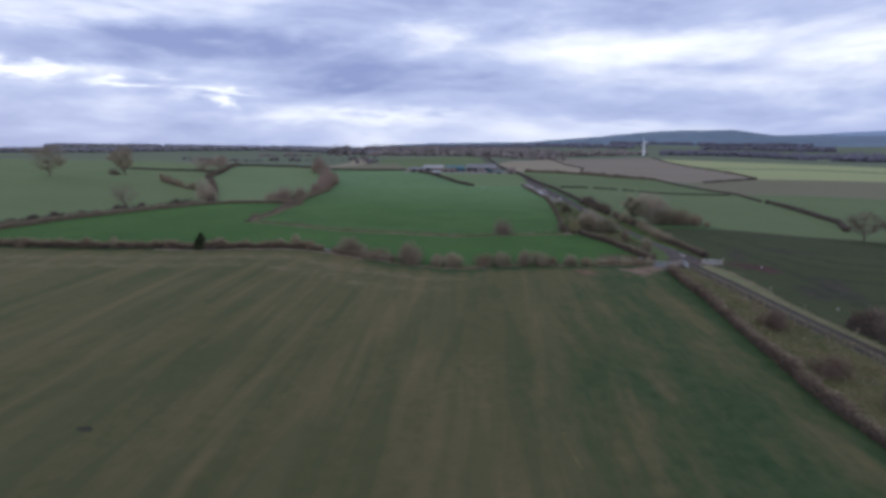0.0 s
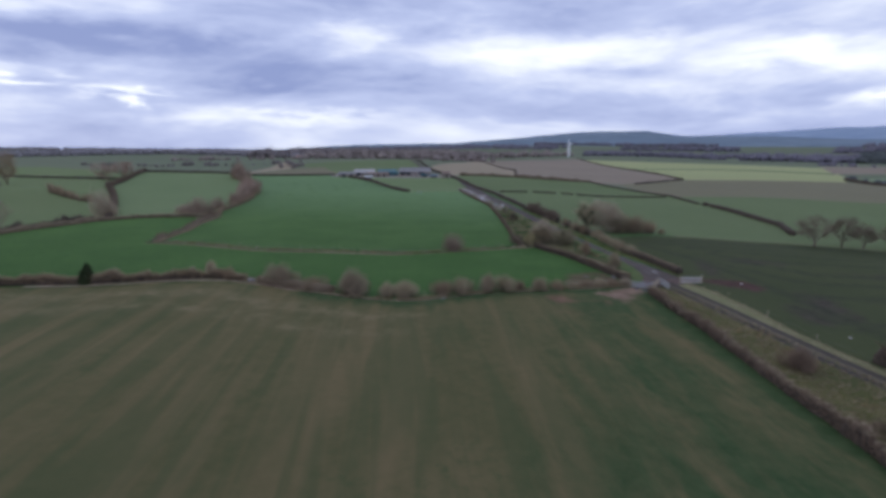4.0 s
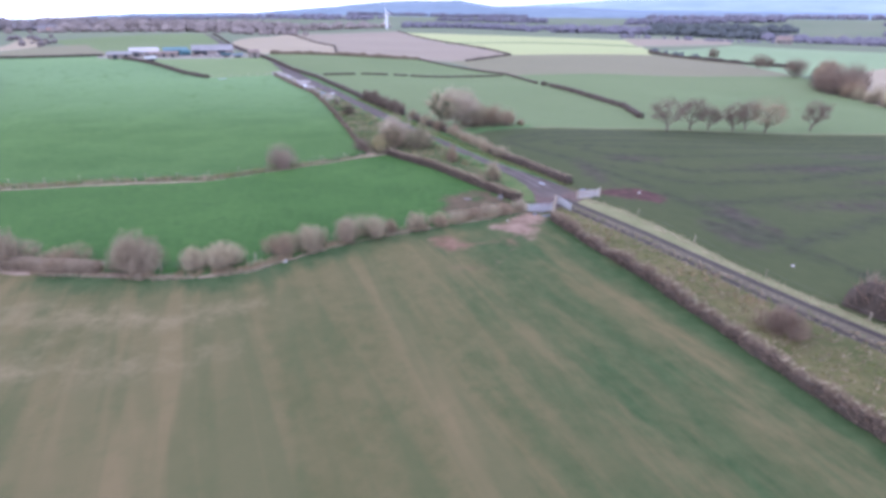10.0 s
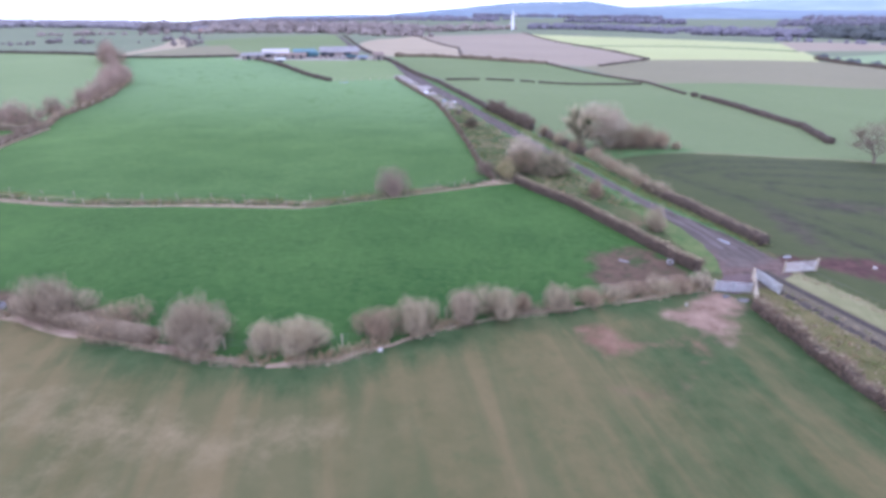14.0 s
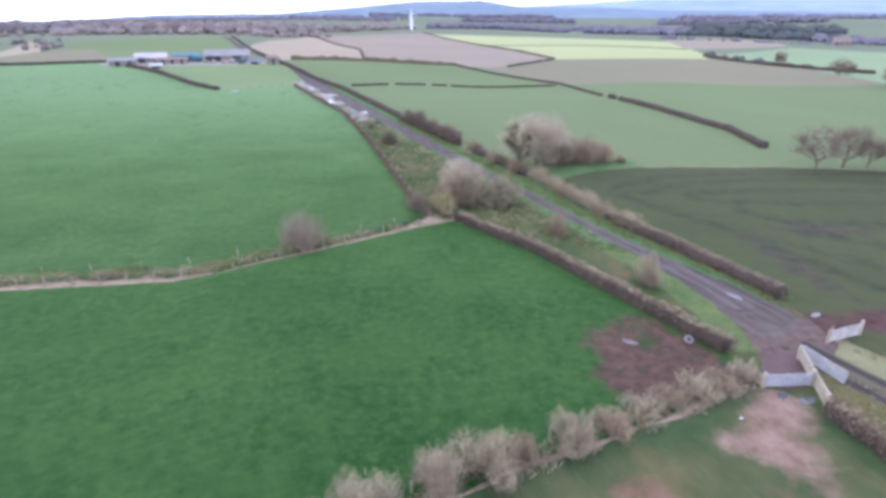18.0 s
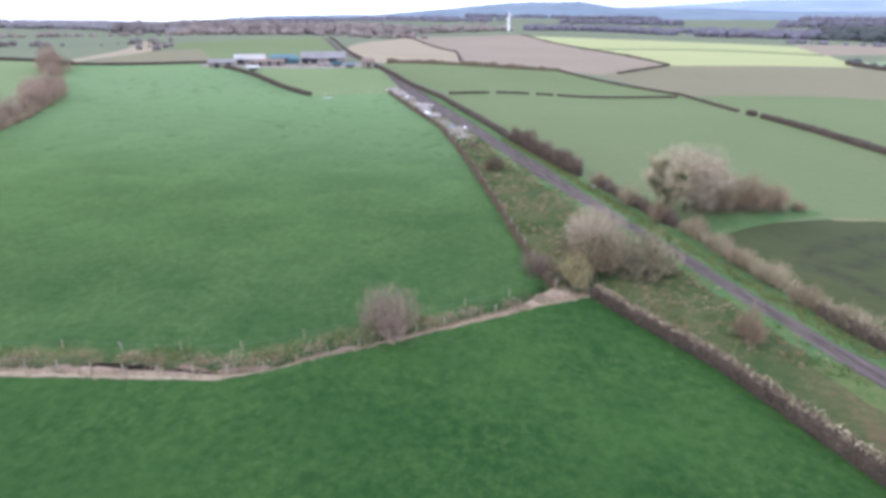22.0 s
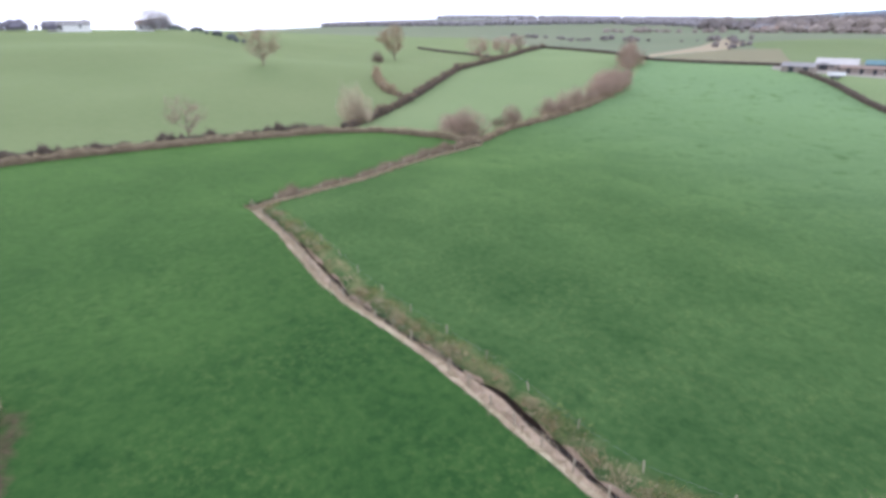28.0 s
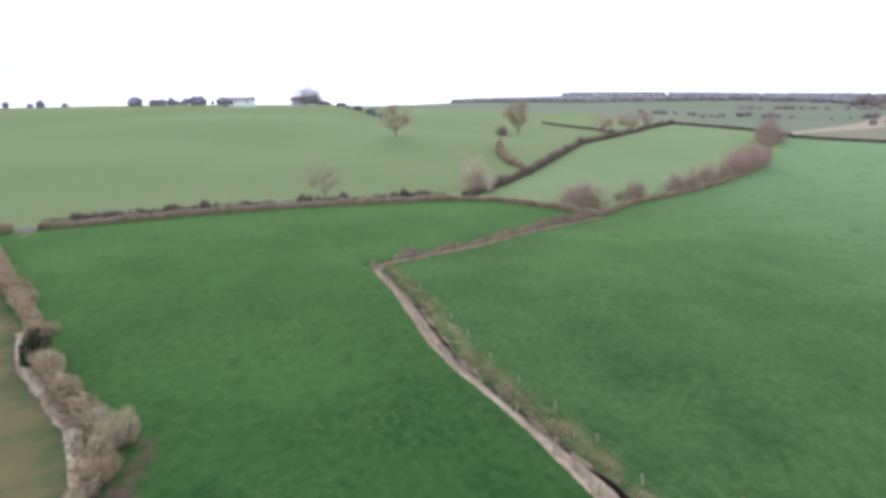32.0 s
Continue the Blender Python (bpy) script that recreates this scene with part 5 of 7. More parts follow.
# ---- bushes and trees round the lane ----
bush("alder_bush", -20.2, 76.6, 5.2, 5.6, "pinkish brown bare shrub beside the pasture fence", twigs=2000, lobes=5, mat=TWIG_ALDER, seed=60, group="lane bushes", stems=16)
bush("willow_bush", -5.2, 87.6, 3.7, 4.6, "yellowish tan bare shrub at the corner of the fence", twigs=3000, mat=TWIG_YELLOW, seed=61, group="lane bushes", leaves=900, under=TWIG_DARK)
bush("thorn_bush", -8.6, 89.4, 2.8, 4.0, "purplish brown thorn thicket beside the corner shrub", twigs=1500, mat=TWIG_OAK, seed=66, group="lane bushes", under=TWIG_DARK)
bush("willow_bush", -3.2, 91.4, 4.6, 6.6, "brown bare shrub with dark ivy leaves", twigs=3600, mat=TWIG_RED, seed=62, group="lane bushes", leaves=2200, under=TWIG_DARK, lobes=6)
bush("willow_bush", -2.6, 95.4, 6.6, 6.8, "tall pale bare willow shrub", twigs=6400, lobes=7, mat=TWIG_PALE, seed=63, group="lane bushes")
bush("willow_bush", 2.2, 91.4, 4.6, 7.0, "tan bare willow shrub on the verge", twigs=4000, mat=TWIG_TAN, seed=64, group="lane bushes", leaves=2600)
bush("thorn_bush", 7.8, 79.6, 3.4, 2.7, "small round bare thorn bush on the verge", twigs=1500, mat=TWIG_RED, seed=65, group="lane bushes")
bush("thorn_bush", 13.3, 66.2, 3.6, 2.8, "pale bare thorn bush beside the lane", twigs=1600, mat=TWIG_TAN, seed=66, group="lane bushes")
bush("thorn_bush", -15.4, 127.5, 2.8, 4.2, "dark round bush on the rough verge", twigs=1500, mat=TWIG_OAK, seed=67, group="lane bushes", leaves=500)
bush("thorn_bush", -20.0, 140.5, 1.6, 3.0, "low dark bush on the rough verge", twigs=600, mat=TWIG_DARK, seed=68, group="lane bushes")
hedge("lane_hedge", [(17.4, 79.5), (14.9, 85.6), (11.9, 94.2), (8.6, 104.2)], 1.7, 1.7, "shaggy tan bare hedge of uneven height beside the lane", twigs=120, mat=TWIG_TAN, seed=76, rough=0.6, core=False)
for k, (x, y, tall, wide) in enumerate([(9.6, 102.6, 3.0, 4.4), (11.0, 98.4, 2.6, 4.0), (12.2, 94.2, 2.2, 3.6), (13.6, 90.6, 2.8, 4.0), (15.2, 86.4, 2.2, 3.4), (16.6, 82.4, 1.9, 2.8), (6.6, 107.5, 3.6, 4.4), (3.6, 113.5, 3.2, 4.4), (0.6, 121.5, 2.8, 3.8)]):
    bush("thorn_bush", x, y, tall, wide, "bare grey-brown bush in the lane hedge", twigs=1400, mat=(TWIG_RED, TWIG_TAN)[k % 2], seed=70 + k, group="lane bushes")
tree("ivy_tree", 6.6, 106.8, 8.6, 4.6, "bare tree clad in dark green ivy beside the lane", twigs=1500, mat=TWIG_TAN, seed=80, ivy=3000, limbs=7, fork=0.3)
tree("willow_tree", 10.6, 111.6, 8.6, 11.5, "wide pale grey bare willow beside the ivy-clad tree", twigs=14000, width=0.017, mat=TWIG_PALE, seed=81, limbs=9, fork=0.08)
bush("willow_bush", 15.2, 113.4, 6.6, 7.6, "pinkish tan bare willow thicket", twigs=5600, mat=TWIG_TAN, seed=82, group="lane bushes", lobes=5)
bush("willow_bush", 19.2, 114.2, 5.4, 6.8, "reddish brown bare thicket at the field edge", twigs=4200, mat=TWIG_RED, seed=83, group="lane bushes", lobes=5)
bush("willow_bush", 23.0, 114.6, 4.2, 6.0, "brown bare thicket at the field edge", twigs=3000, mat=TWIG_RED, seed=84, group="lane bushes", lobes=4, under=TWIG_DARK)
bush("willow_bush", 26.0, 114.8, 1.8, 2.8, "low brown thicket at the field edge", twigs=900, mat=TWIG_RED, seed=85, group="lane bushes")

# ---- bushes by the track ----
bush("thorn_bush", 30.2, 22.6, 2.8, 3.8, "dark bare thorn bush beside the wheel track", twigs=2600, mat=BRAMBLE, seed=90, group="track bushes")
bush("thorn_bush", 33.4, 9.4, 2.4, 4.2, "brown bare thorn bush on the rough strip", twigs=2400, mat=BRAMBLE, seed=91, group="track bushes")
bush("thorn_bush", 37.4, 2.4, 3.0, 4.6, "dark bare thorn bush on the rough strip", twigs=2600, mat=TWIG_DARK, seed=92, group="track bushes")
hedge("tall_track_hedge", [(39.8, 27.6), (45.6, 15.0), (51, 3), (60, -18), (72, -46)], 2.9, 3.2, "tall rounded purple-brown bare hedge beside the track", twigs=190, mat=BRAMBLE, seed=93, rough=0.35, dark=True, jag=1.4, body=0.85)

# ---- trees in the fields ----
for k, (x, y, tall, spread, mat) in enumerate([(62.0, 116.8, 8.4, 8.4, TWIG_OAK), (68.8, 119.4, 8.0, 5.4, TWIG_OAK), (73.6, 119.8, 6.4, 4.6, TWIG_OAK), (80.4, 120.6, 7.2, 6.4, TWIG_OAK), (84.4, 121.8, 7.6, 4.6, TWIG_OAK), (88.0, 119.6, 9.0, 9.4, TWIG_RED), (100.8, 121.2, 8.0, 5.0, TWIG_OAK)]):
    tree("field_tree", x, y, tall, spread * 1.15, "bare rounded oak tree at the edge of the crop" if k != 5 else "broad reddish bare oak tree at the edge of the crop", twigs=3000, mat=mat, seed=100 + k, limbs=11, fork=0.24, width=0.016, trunk=tall * 0.032)
tree("hawthorn_tree", -129.8, 58.0, 8.4, 8.0, "bare spreading thorn tree above the hedge", twigs=2000, mat=TWIG_ALDER, seed=110, limbs=8, fork=0.3, width=0.014)
bush("ash_tree", -135.0, 93.5, 9.6, 7.0, "pale rounded bare tree in the hedge", twigs=3000, mat=TWIG_PALE, seed=111, group="bare trees", width=0.022, category="tree", lobes=4, under=TWIG_GREY)
tree("oak_tree", -217, 91, 13.5, 15, "bare spreading oak alone on the hill pasture", twigs=4600, mat=TWIG_GREY, bark=TWIG_OAK, seed=112, width=0.02, fork=0.12, limbs=10)
tree("oak_tree", -270, 163, 16, 10, "dark upright bare tree in a far hedge", twigs=3600, mat=TWIG_RED, seed=113, width=0.035, fork=0.12, limbs=9)
bush("thorn_bush", -262, 151, 6.0, 7.0, "grey bare bush below the dark upright tree", twigs=1200, mat=TWIG_OAK, seed=118, group="bare trees", width=0.035)
tree("oak_tree", -245, 194, 10, 14, "broad pinkish bare tree on a far hedge", twigs=3400, mat=TWIG_ALDER, seed=114, width=0.03, fork=0.1)
tree("oak_tree", -250, 211, 10, 13, "broad pale bare tree on a far hedge", twigs=3400, mat=TWIG_ALDER, seed=115, width=0.03, fork=0.1)
tree("oak_tree", -268, 233, 9, 9, "small bare tree at the end of a far hedge", twigs=2200, mat=TWIG_ALDER, seed=117, width=0.03, fork=0.1)
hedge("far_west_hedge", [(-162, 116.5), (-166, 115.2), (-175, 116.2), (-183, 118), (-190, 121)], 2.6, 2.4, "short brown hedge on the meadow slope", twigs=130, mat=TWIG_RED, seed=116, detail=0.9, rough=1.0, jag=1.7, body=0.72)

# ---- the brook's bare trees ----
for k, (x, y, tall, wide, mat) in enumerate([(-113.5, 109.0, 6.6, 10.5, TWIG_ALDER), (-108.6, 108.6, 3.4, 5.0, BRAMBLE), (-120.5, 110.0, 3.6, 8.0, TWIG_ALDER), (-118.4, 124.6, 5.6, 5.0, TWIG_ALDER), (-119.0, 121.0, 2.6, 5.0, BRAMBLE), (-121.2, 136.5, 5.4, 6.0, TWIG_ALDER), (-122.6, 142.0, 6.6, 5.4, TWIG_ALDER), (-126.4, 149.6, 6.2, 6.4, TWIG_ALDER), (-130.6, 158.0, 4.2, 6.0, TWIG_ALDER),
                                             (-135.8, 166.8, 8.0, 9.0, TWIG_ALDER), (-141.6, 175.4, 8.4, 8.5, TWIG_ALDER), (-147.4, 184.6, 8.6, 9.0, TWIG_ALDER), (-155.0, 195.0, 5.0, 7.0, TWIG_ALDER), (-164.0, 206.0, 4.4, 6.0, TWIG_ALDER), (-184.0, 227.5, 11.0, 11.0, TWIG_ALDER), (-190.0, 234.0, 10.0, 8.0, TWIG_OAK), (-178.0, 221.0, 6.0, 7.0, TWIG_ALDER)]):
    bush("brook_tree", x, y, tall, wide, "bare pinkish brown alder clump along the brook" if tall > 4 else "low bare scrub along the brook", twigs=int((52 if k in (9, 10, 11) else 36) * tall * wide), mat=mat, seed=120 + k, group="brook trees", category="tree", lobes=7, width=0.022 + 0.0012 * tall, stems=14, under=TWIG_RED)

# ---- copse between the green fields ----
for k, (x, y, tall) in enumerate([(169, 209, 12), (174, 218, 13), (180, 226, 12), (167, 200, 11), (175, 206, 13), (186, 236, 12), (182, 214, 12), (193, 246, 10), (166, 192, 8), (200, 258, 9), (163.5, 186, 6), (161, 176, 7.5), (158.5, 166, 7), (156, 157, 8), (152, 146, 8.5), (148, 134, 9)]):
    bush("copse_tree", x, y, tall, tall * (1.0 if k < 10 else 0.75), "bare purplish brown tree in a dense copse" if k < 10 else "slender bare tree in the hedge beside a stubble field", twigs=2400 if k < 10 else 1100, mat=(BRAMBLE, TWIG_OAK, TWIG_RED)[k % 3] if k < 10 else TWIG_TAN, seed=150 + k, group="copse trees", width=0.05, stems=8, category="tree", lobes=7, under=TWIG_DARK)
for k, (x, y, tall, wide, mat) in enumerate([(185.0, 256.0, 9.5, 13.0, TWIG_OAK), (189.0, 262.0, 7.0, 8.0, TWIG_DARK), (205.0, 319.0, 8.5, 12.0, TWIG_OAK), (213.0, 324.0, 6.5, 9.0, TWIG_OAK), (201.5, 367.0, 8.0, 8.0, TWIG_OAK)]):
    tree("hedge_tree", x, y, tall, wide, "dark rounded bare tree on a far field hedge", twigs=3000, mat=mat, seed=175 + k, limbs=10, fork=0.06, width=0.035)


# ---- fences and gates ----
POST_WOOD = material("weathered_post_wood", (0.270, 0.230, 0.170), (0.440, 0.380, 0.290), grain=9.0, patch=1.5, per_object=0.2)
GALVANISED = material("galvanised_steel", (0.380, 0.395, 0.400), (0.510, 0.525, 0.530), grain=12.0, patch=2.0, rough=0.45, metal=0.35, bump=0.05)
WHITE_PAINT = material("chalky_white_paint", (0.470, 0.440, 0.400), (0.630, 0.600, 0.560), grain=8.0, patch=1.2, third=(0.420, 0.380, 0.320), rough=0.6)
WIRE = material("dull_fence_wire", (0.150, 0.150, 0.150), (0.240, 0.240, 0.240), grain=20.0, patch=3.0, rough=0.5, metal=0.5, bump=0.0)
PALE_RAIL = material("pale_split_rail", (0.330, 0.285, 0.215), (0.480, 0.420, 0.330), grain=7.0, patch=1.0, per_object=0.1)


def post_mesh(tall, wide):
    bm = bmesh.new()
    box(bm, (-wide / 2, -wide / 2, -0.35), (wide / 2, wide / 2, tall), bevel=wide * 0.2)
    bmesh.ops.translate(bm, verts=[v for v in bm.verts if v.co.z > tall - 0.05], vec=(wide * 0.1, 0, 0.02))
    me = bpy.data.meshes.new("post")
    bm.to_mesh(me)
    bm.free()
    me.materials.append(POST_WOOD)
    return me


def post_fence(name, line, label, step=3.1, tall=1.12, wide=0.13, wires=(0.35, 0.7, 1.0), seed=0):
    rnd = random.Random(seed)
    pts = resample(line, step)
    z = surface(pts[:, 0], pts[:, 1])
    c = len(pts) // 2
    org = Vector((*pts[c], z[c]))
    root = thing(name, Matrix.Translation(org), label, "fence", "wire fences")
    me = post_mesh(tall, wide)
    for p, q in zip(pts, z):
        ob = new("post", me)
        ob.parent = root
        ob.matrix_basis = Matrix.Translation(Vector((*p, q)) - org) @ Euler((rnd.gauss(0, 0.05), rnd.gauss(0, 0.05), rnd.random() * 3)).to_matrix().to_4x4() @ Matrix.Diagonal((1, 1, rnd.uniform(0.88, 1.08), 1))
    for h in wires:
        vs, fs = [], []
        line3 = []
        for k in range(len(pts) - 1):
            for u in (0, 0.5):
                p = pts[k] * (1 - u) + pts[k + 1] * u
                line3.append(tuple(Vector((*p, z[k] * (1 - u) + z[k + 1] * u + h - 0.03 * (u > 0))) - org))
        line3.append(tuple(Vector((*pts[-1], z[-1] + h)) - org))
        tube(vs, fs, line3, [0.006] * len(line3), 3)
        part_mesh("wire", raw("wire", vs, fs), WIRE, root)
    return root


post_fence("pasture_fence", [tuple(p) for p in offset(BANK_EDGE, 0.4)], "wire fence on weathered posts along the grassy ditch bank", seed=1, tall=0.96, wide=0.1, step=2.4)
post_fence("field_fence", [tuple(p) for p in offset(FENCE[1:13], 2.8)], "second wire fence on the pasture side of the ditch", step=4.6, seed=2, tall=0.8, wide=0.075, wires=(0.55,))
post_fence("ditch_fence", [tuple(p) for p in offset(FENCE_LINK, -1.0)], "wire fence on weathered posts beside the ditch hedge", step=3.6, seed=3, wires=(0.5, 0.95))
post_fence("roadside_fence", ROUGH_FENCE, "wire fence on weathered posts along the rough verge", step=3.4, seed=4, wires=(0.5, 0.95))
post_fence("hedge_fence", [tuple(p) for p in offset(NEAR_HEDGE[9:], 1.6)], "wire fence behind the hedgerow bushes", step=3.0, seed=5, wires=(0.5, 0.85), wide=0.085, tall=0.95)
post_fence("track_fence", [tuple(p) for p in offset(VERGE_EAST[:8], 0.2)], "low wire fence between the track and the crop", step=9.0, tall=0.75, wide=0.08, seed=6, wires=(0.6,))
post_fence("farm_fence", [(-72, 196.5), (-52, 208)], "wire fence across the gap beside the farm hedge", step=3.5, seed=7, wires=(0.5, 0.95))


def bar_gate(name, a, b, tall, mat, label, bars=6, thick=0.05, posts=True, boards=False):
    """A field gate from a to b: stiles, bars and braces."""
    a, b = Vector((*a, s1(*a))), Vector((*b, s1(*b)))
    ln = (b - a).length
    ang = math.atan2(b.y - a.y, b.x - a.x)
    root = thing(name, Matrix.Translation(a) @ Matrix.Rotation(ang, 4, "Z"), label, "gate", "gates at the lane")
    rise = (b.z - a.z)
    wide = 0.11 if boards else thick
    for k in range(bars):
        h = 0.12 + (tall - 0.14) * (k / (bars - 1)) ** 1.15
        bm = bmesh.new()
        box(bm, (0, -thick / 2, h - wide / 2), (ln, thick / 2, h + wide / 2), bevel=thick * 0.2)
        for v in bm.verts:
            v.co.z += rise * v.co.x / ln
        part("bar", bm, mat, root)
    for x in (0.0, ln * 0.5, ln):
        bm = bmesh.new()
        box(bm, (x - 0.04, -thick * 0.7, 0.08), (x + 0.04, thick * 0.7, tall + 0.03), bevel=0.012)
        for v in bm.verts:
            v.co.z += rise * v.co.x / ln
        part("stile", bm, mat, root)
    for x0, x1 in ((0.04, ln * 0.5), (ln - 0.04, ln * 0.5)):
        vs, fs = [], []
        tube(vs, fs, [(x0, thick * 0.75, 0.14 + rise * x0 / ln), (x1, thick * 0.75, tall - 0.05 + rise * x1 / ln)], [thick * 0.5] * 2, 4)
        part_mesh("brace", raw("brace", vs, fs), mat, root)
    if posts:
        for x in (-0.18, ln + 0.18):
            bm = bmesh.new()
            box(bm, (x - 0.09, -0.09, -0.4), (x + 0.09, 0.09, tall + 0.2), bevel=0.02)
            part("gatepost", bm, PALE_RAIL, root, "pale wooden gatepost")
    return root


def sheeted(root, ln, tall, mat):
    """Mesh panel hung in a gate."""
    for k in range(14):
        bm = bmesh.new()
        x = 0.1 + (ln - 0.2) * k / 13
        box(bm, (x - 0.02, -0.012, 0.12), (x + 0.02, 0.012, tall - 0.02))
        part("rod", bm, mat, root)


g1 = bar_gate("field_gate", (15.5, 50.9), (18.5, 51.05), 1.0, GALVANISED, "galvanised steel field gate, shut across the muddy gateway", bars=8)
sheeted(g1, 3.0, 1.0, GALVANISED)
g2 = bar_gate("field_gate", (20.05, 54.3), (20.95, 51.2), 1.0, GALVANISED, "galvanised steel gate standing beside the track", bars=8, posts=False)
sheeted(g2, 3.2, 1.0, GALVANISED)
bar_gate("white_gate", (23.4, 56.35), (26.4, 57.5), 1.0, WHITE_PAINT, "white painted wooden gate at the crop field", bars=5, boards=True)


def rail_fence(name, pts, label, tall=1.0, rails=4):
    root = thing(name, Matrix.Translation((*pts[0], s1(*pts[0]))), label, "fence")
    org = Vector((*pts[0], s1(*pts[0])))
    for p in pts:
        bm = bmesh.new()
        q = Vector((*p, s1(*p))) - org
        box(bm, (q.x - 0.09, q.y - 0.09, q.z - 0.4), (q.x + 0.09, q.y + 0.09, q.z + tall + 0.1), bevel=0.02)
        part("post", bm, PALE_RAIL, root)
    for a, c in zip(pts[:-1], pts[1:]):
        for k in range(rails):
            h = 0.2 + (tall - 0.22) * k / (rails - 1)
            pa, pc = Vector((*a, s1(*a) + h)) - org, Vector((*c, s1(*c) + h)) - org
            d = (pc - pa)
            bm = bmesh.new()
            box(bm, (0, -0.03, -0.065), (d.length, 0.03, 0.065), bevel=0.012)
            bm.transform(Matrix.Translation(pa) @ d.to_track_quat("X", "Z").to_matrix().to_4x4())
            part("rail", bm, PALE_RAIL, root)
        d2 = Vector((c[0] - a[0], c[1] - a[1], 0))
        bm = bmesh.new()
        box(bm, (0, -0.06, 0), (d2.length, 0.06, 0.05), bevel=0.012)
        bm.transform(Matrix.Translation(Vector((*a, s1(*a) + tall)) - org) @ d2.to_track_quat("X", "Z").to_matrix().to_4x4())
        part("capping", bm, PALE_RAIL, root)


rail_fence("rail_fence", [(19.75, 54.2), (18.9, 51.4), (18.2, 48.9)], "pale wooden rail fence between the gates")

# ---- small things at the gateway ----
RUBBER = material("black_tyre_rubber", (0.030, 0.030, 0.032), (0.070, 0.070, 0.072), grain=9.0, patch=2.0, rough=0.8)
GREY_STONE = material("pale_grey_stone", (0.330, 0.310, 0.280), (0.500, 0.475, 0.440), grain=6.0, patch=1.0, per_object=0.15)
BLUE_SHEET = material("faded_blue_sheet", (0.230, 0.280, 0.340), (0.340, 0.390, 0.450), grain=5.0, patch=0.8, rough=0.5)
WHITE_BAG = material("white_plastic_sack", (0.700, 0.700, 0.690), (0.850, 0.850, 0.840), grain=6.0, patch=1.0, rough=0.5)
CONCRETE = material("wet_concrete_slab", (0.210, 0.195, 0.195), (0.310, 0.295, 0.295), grain=4.0, patch=0.7, rough=0.8)


def tyre(x, y, label):
    bm = bmesh.new()
    n, k = 22, 8
    rings = []
    for i in range(n):
        a = 6.283 * i / n
        rings.append([bm.verts.new(((0.27 + 0.08 * math.cos(b)) * math.cos(a), (0.27 + 0.08 * math.cos(b)) * math.sin(a), 0.12 + 0.115 * math.sin(b))) for b in [6.283 * j / k for j in range(k)]])
    for i in range(n):
        for j in range(k):
            bm.faces.new((rings[i][j], rings[(i + 1) % n][j], rings[(i + 1) % n][(j + 1) % k], rings[i][(j + 1) % k]))
    ob = part("old_tyre", bm, CONCRETE, None, smooth=True)
    ob.matrix_world = Matrix.Translation((x, y, s1(x, y) + 0.1)) @ Euler((0.5, 0.15, 0)).to_matrix().to_4x4()
    tagged(ob, label, "tyre")


tyre(12.8, 56.5, "pale dusty old tyre leaning at the hedge foot")


def lump(name, x, y, r, mat, label, category, seed=0, flat=0.6, group=""):
    bm = bmesh.new()
    bmesh.ops.create_icosphere(bm, subdivisions=2, radius=r)
    for v in bm.verts:
        n = noise.noise(v.co * (1.6 / r) + Vector((seed, 0, 0)))
        v.co *= 1 + 0.35 * n
        v.co.z *= flat
    ob = part(name, bm, mat)
    ob.matrix_world = Matrix.Translation((x, y, s1(x, y) + r * flat * 0.45)) @ Matrix.Rotation(seed * 1.7, 4, "Z")
    return tagged(ob, label, category, group)


for k, (x, y, r) in enumerate([(-11.4, 37.0, 0.22), (39.3, 35.0, 0.2), (33.0, 59.7, 0.22), (12.4, 47.9, 0.12)]):
    lump("field_stone", x, y, r, GREY_STONE, "pale loose stone lying on the ground", "stone", k, group="field stones")
for k, (x, y) in enumerate([(2.0, 118.2), (2.6, 116.6), (1.4, 119.6), (-0.6, 120.9), (3.2, 115.2)]):
    lump("roadside_stone", x + 0.6, y, 0.5 - 0.05 * k, GREY_STONE, "pale stone heaped on the lane verge", "stone", 20 + k, group="roadside stones")
bm = bmesh.new()
for k in range(12):
    a = 6.283 * k / 12
    bm.verts.new((0.75 * math.cos(a) * (1 + 0.2 * math.sin(3 * a)), 0.5 * math.sin(a), 0.05))
bm.faces.new(bm.verts[:])
bmesh.ops.extrude_face_region(bm, geom=bm.faces[:])
for v in bm.verts[:12]:
    v.co.z = -0.1
slab = part("concrete_slab", bm, material("wet_grey_concrete", (0.130, 0.115, 0.110), (0.210, 0.190, 0.180), grain=5.0, patch=0.8, rough=0.7))
slab.matrix_world = Matrix.Translation((8.4, 56.4, s1(8.4, 56.4))) @ Matrix.Rotation(-0.5, 4, "Z") @ Matrix.Diagonal((0.8, 0.5, 1, 1))
tagged(slab, "wet grey concrete slab set in the trodden mud", "slab")

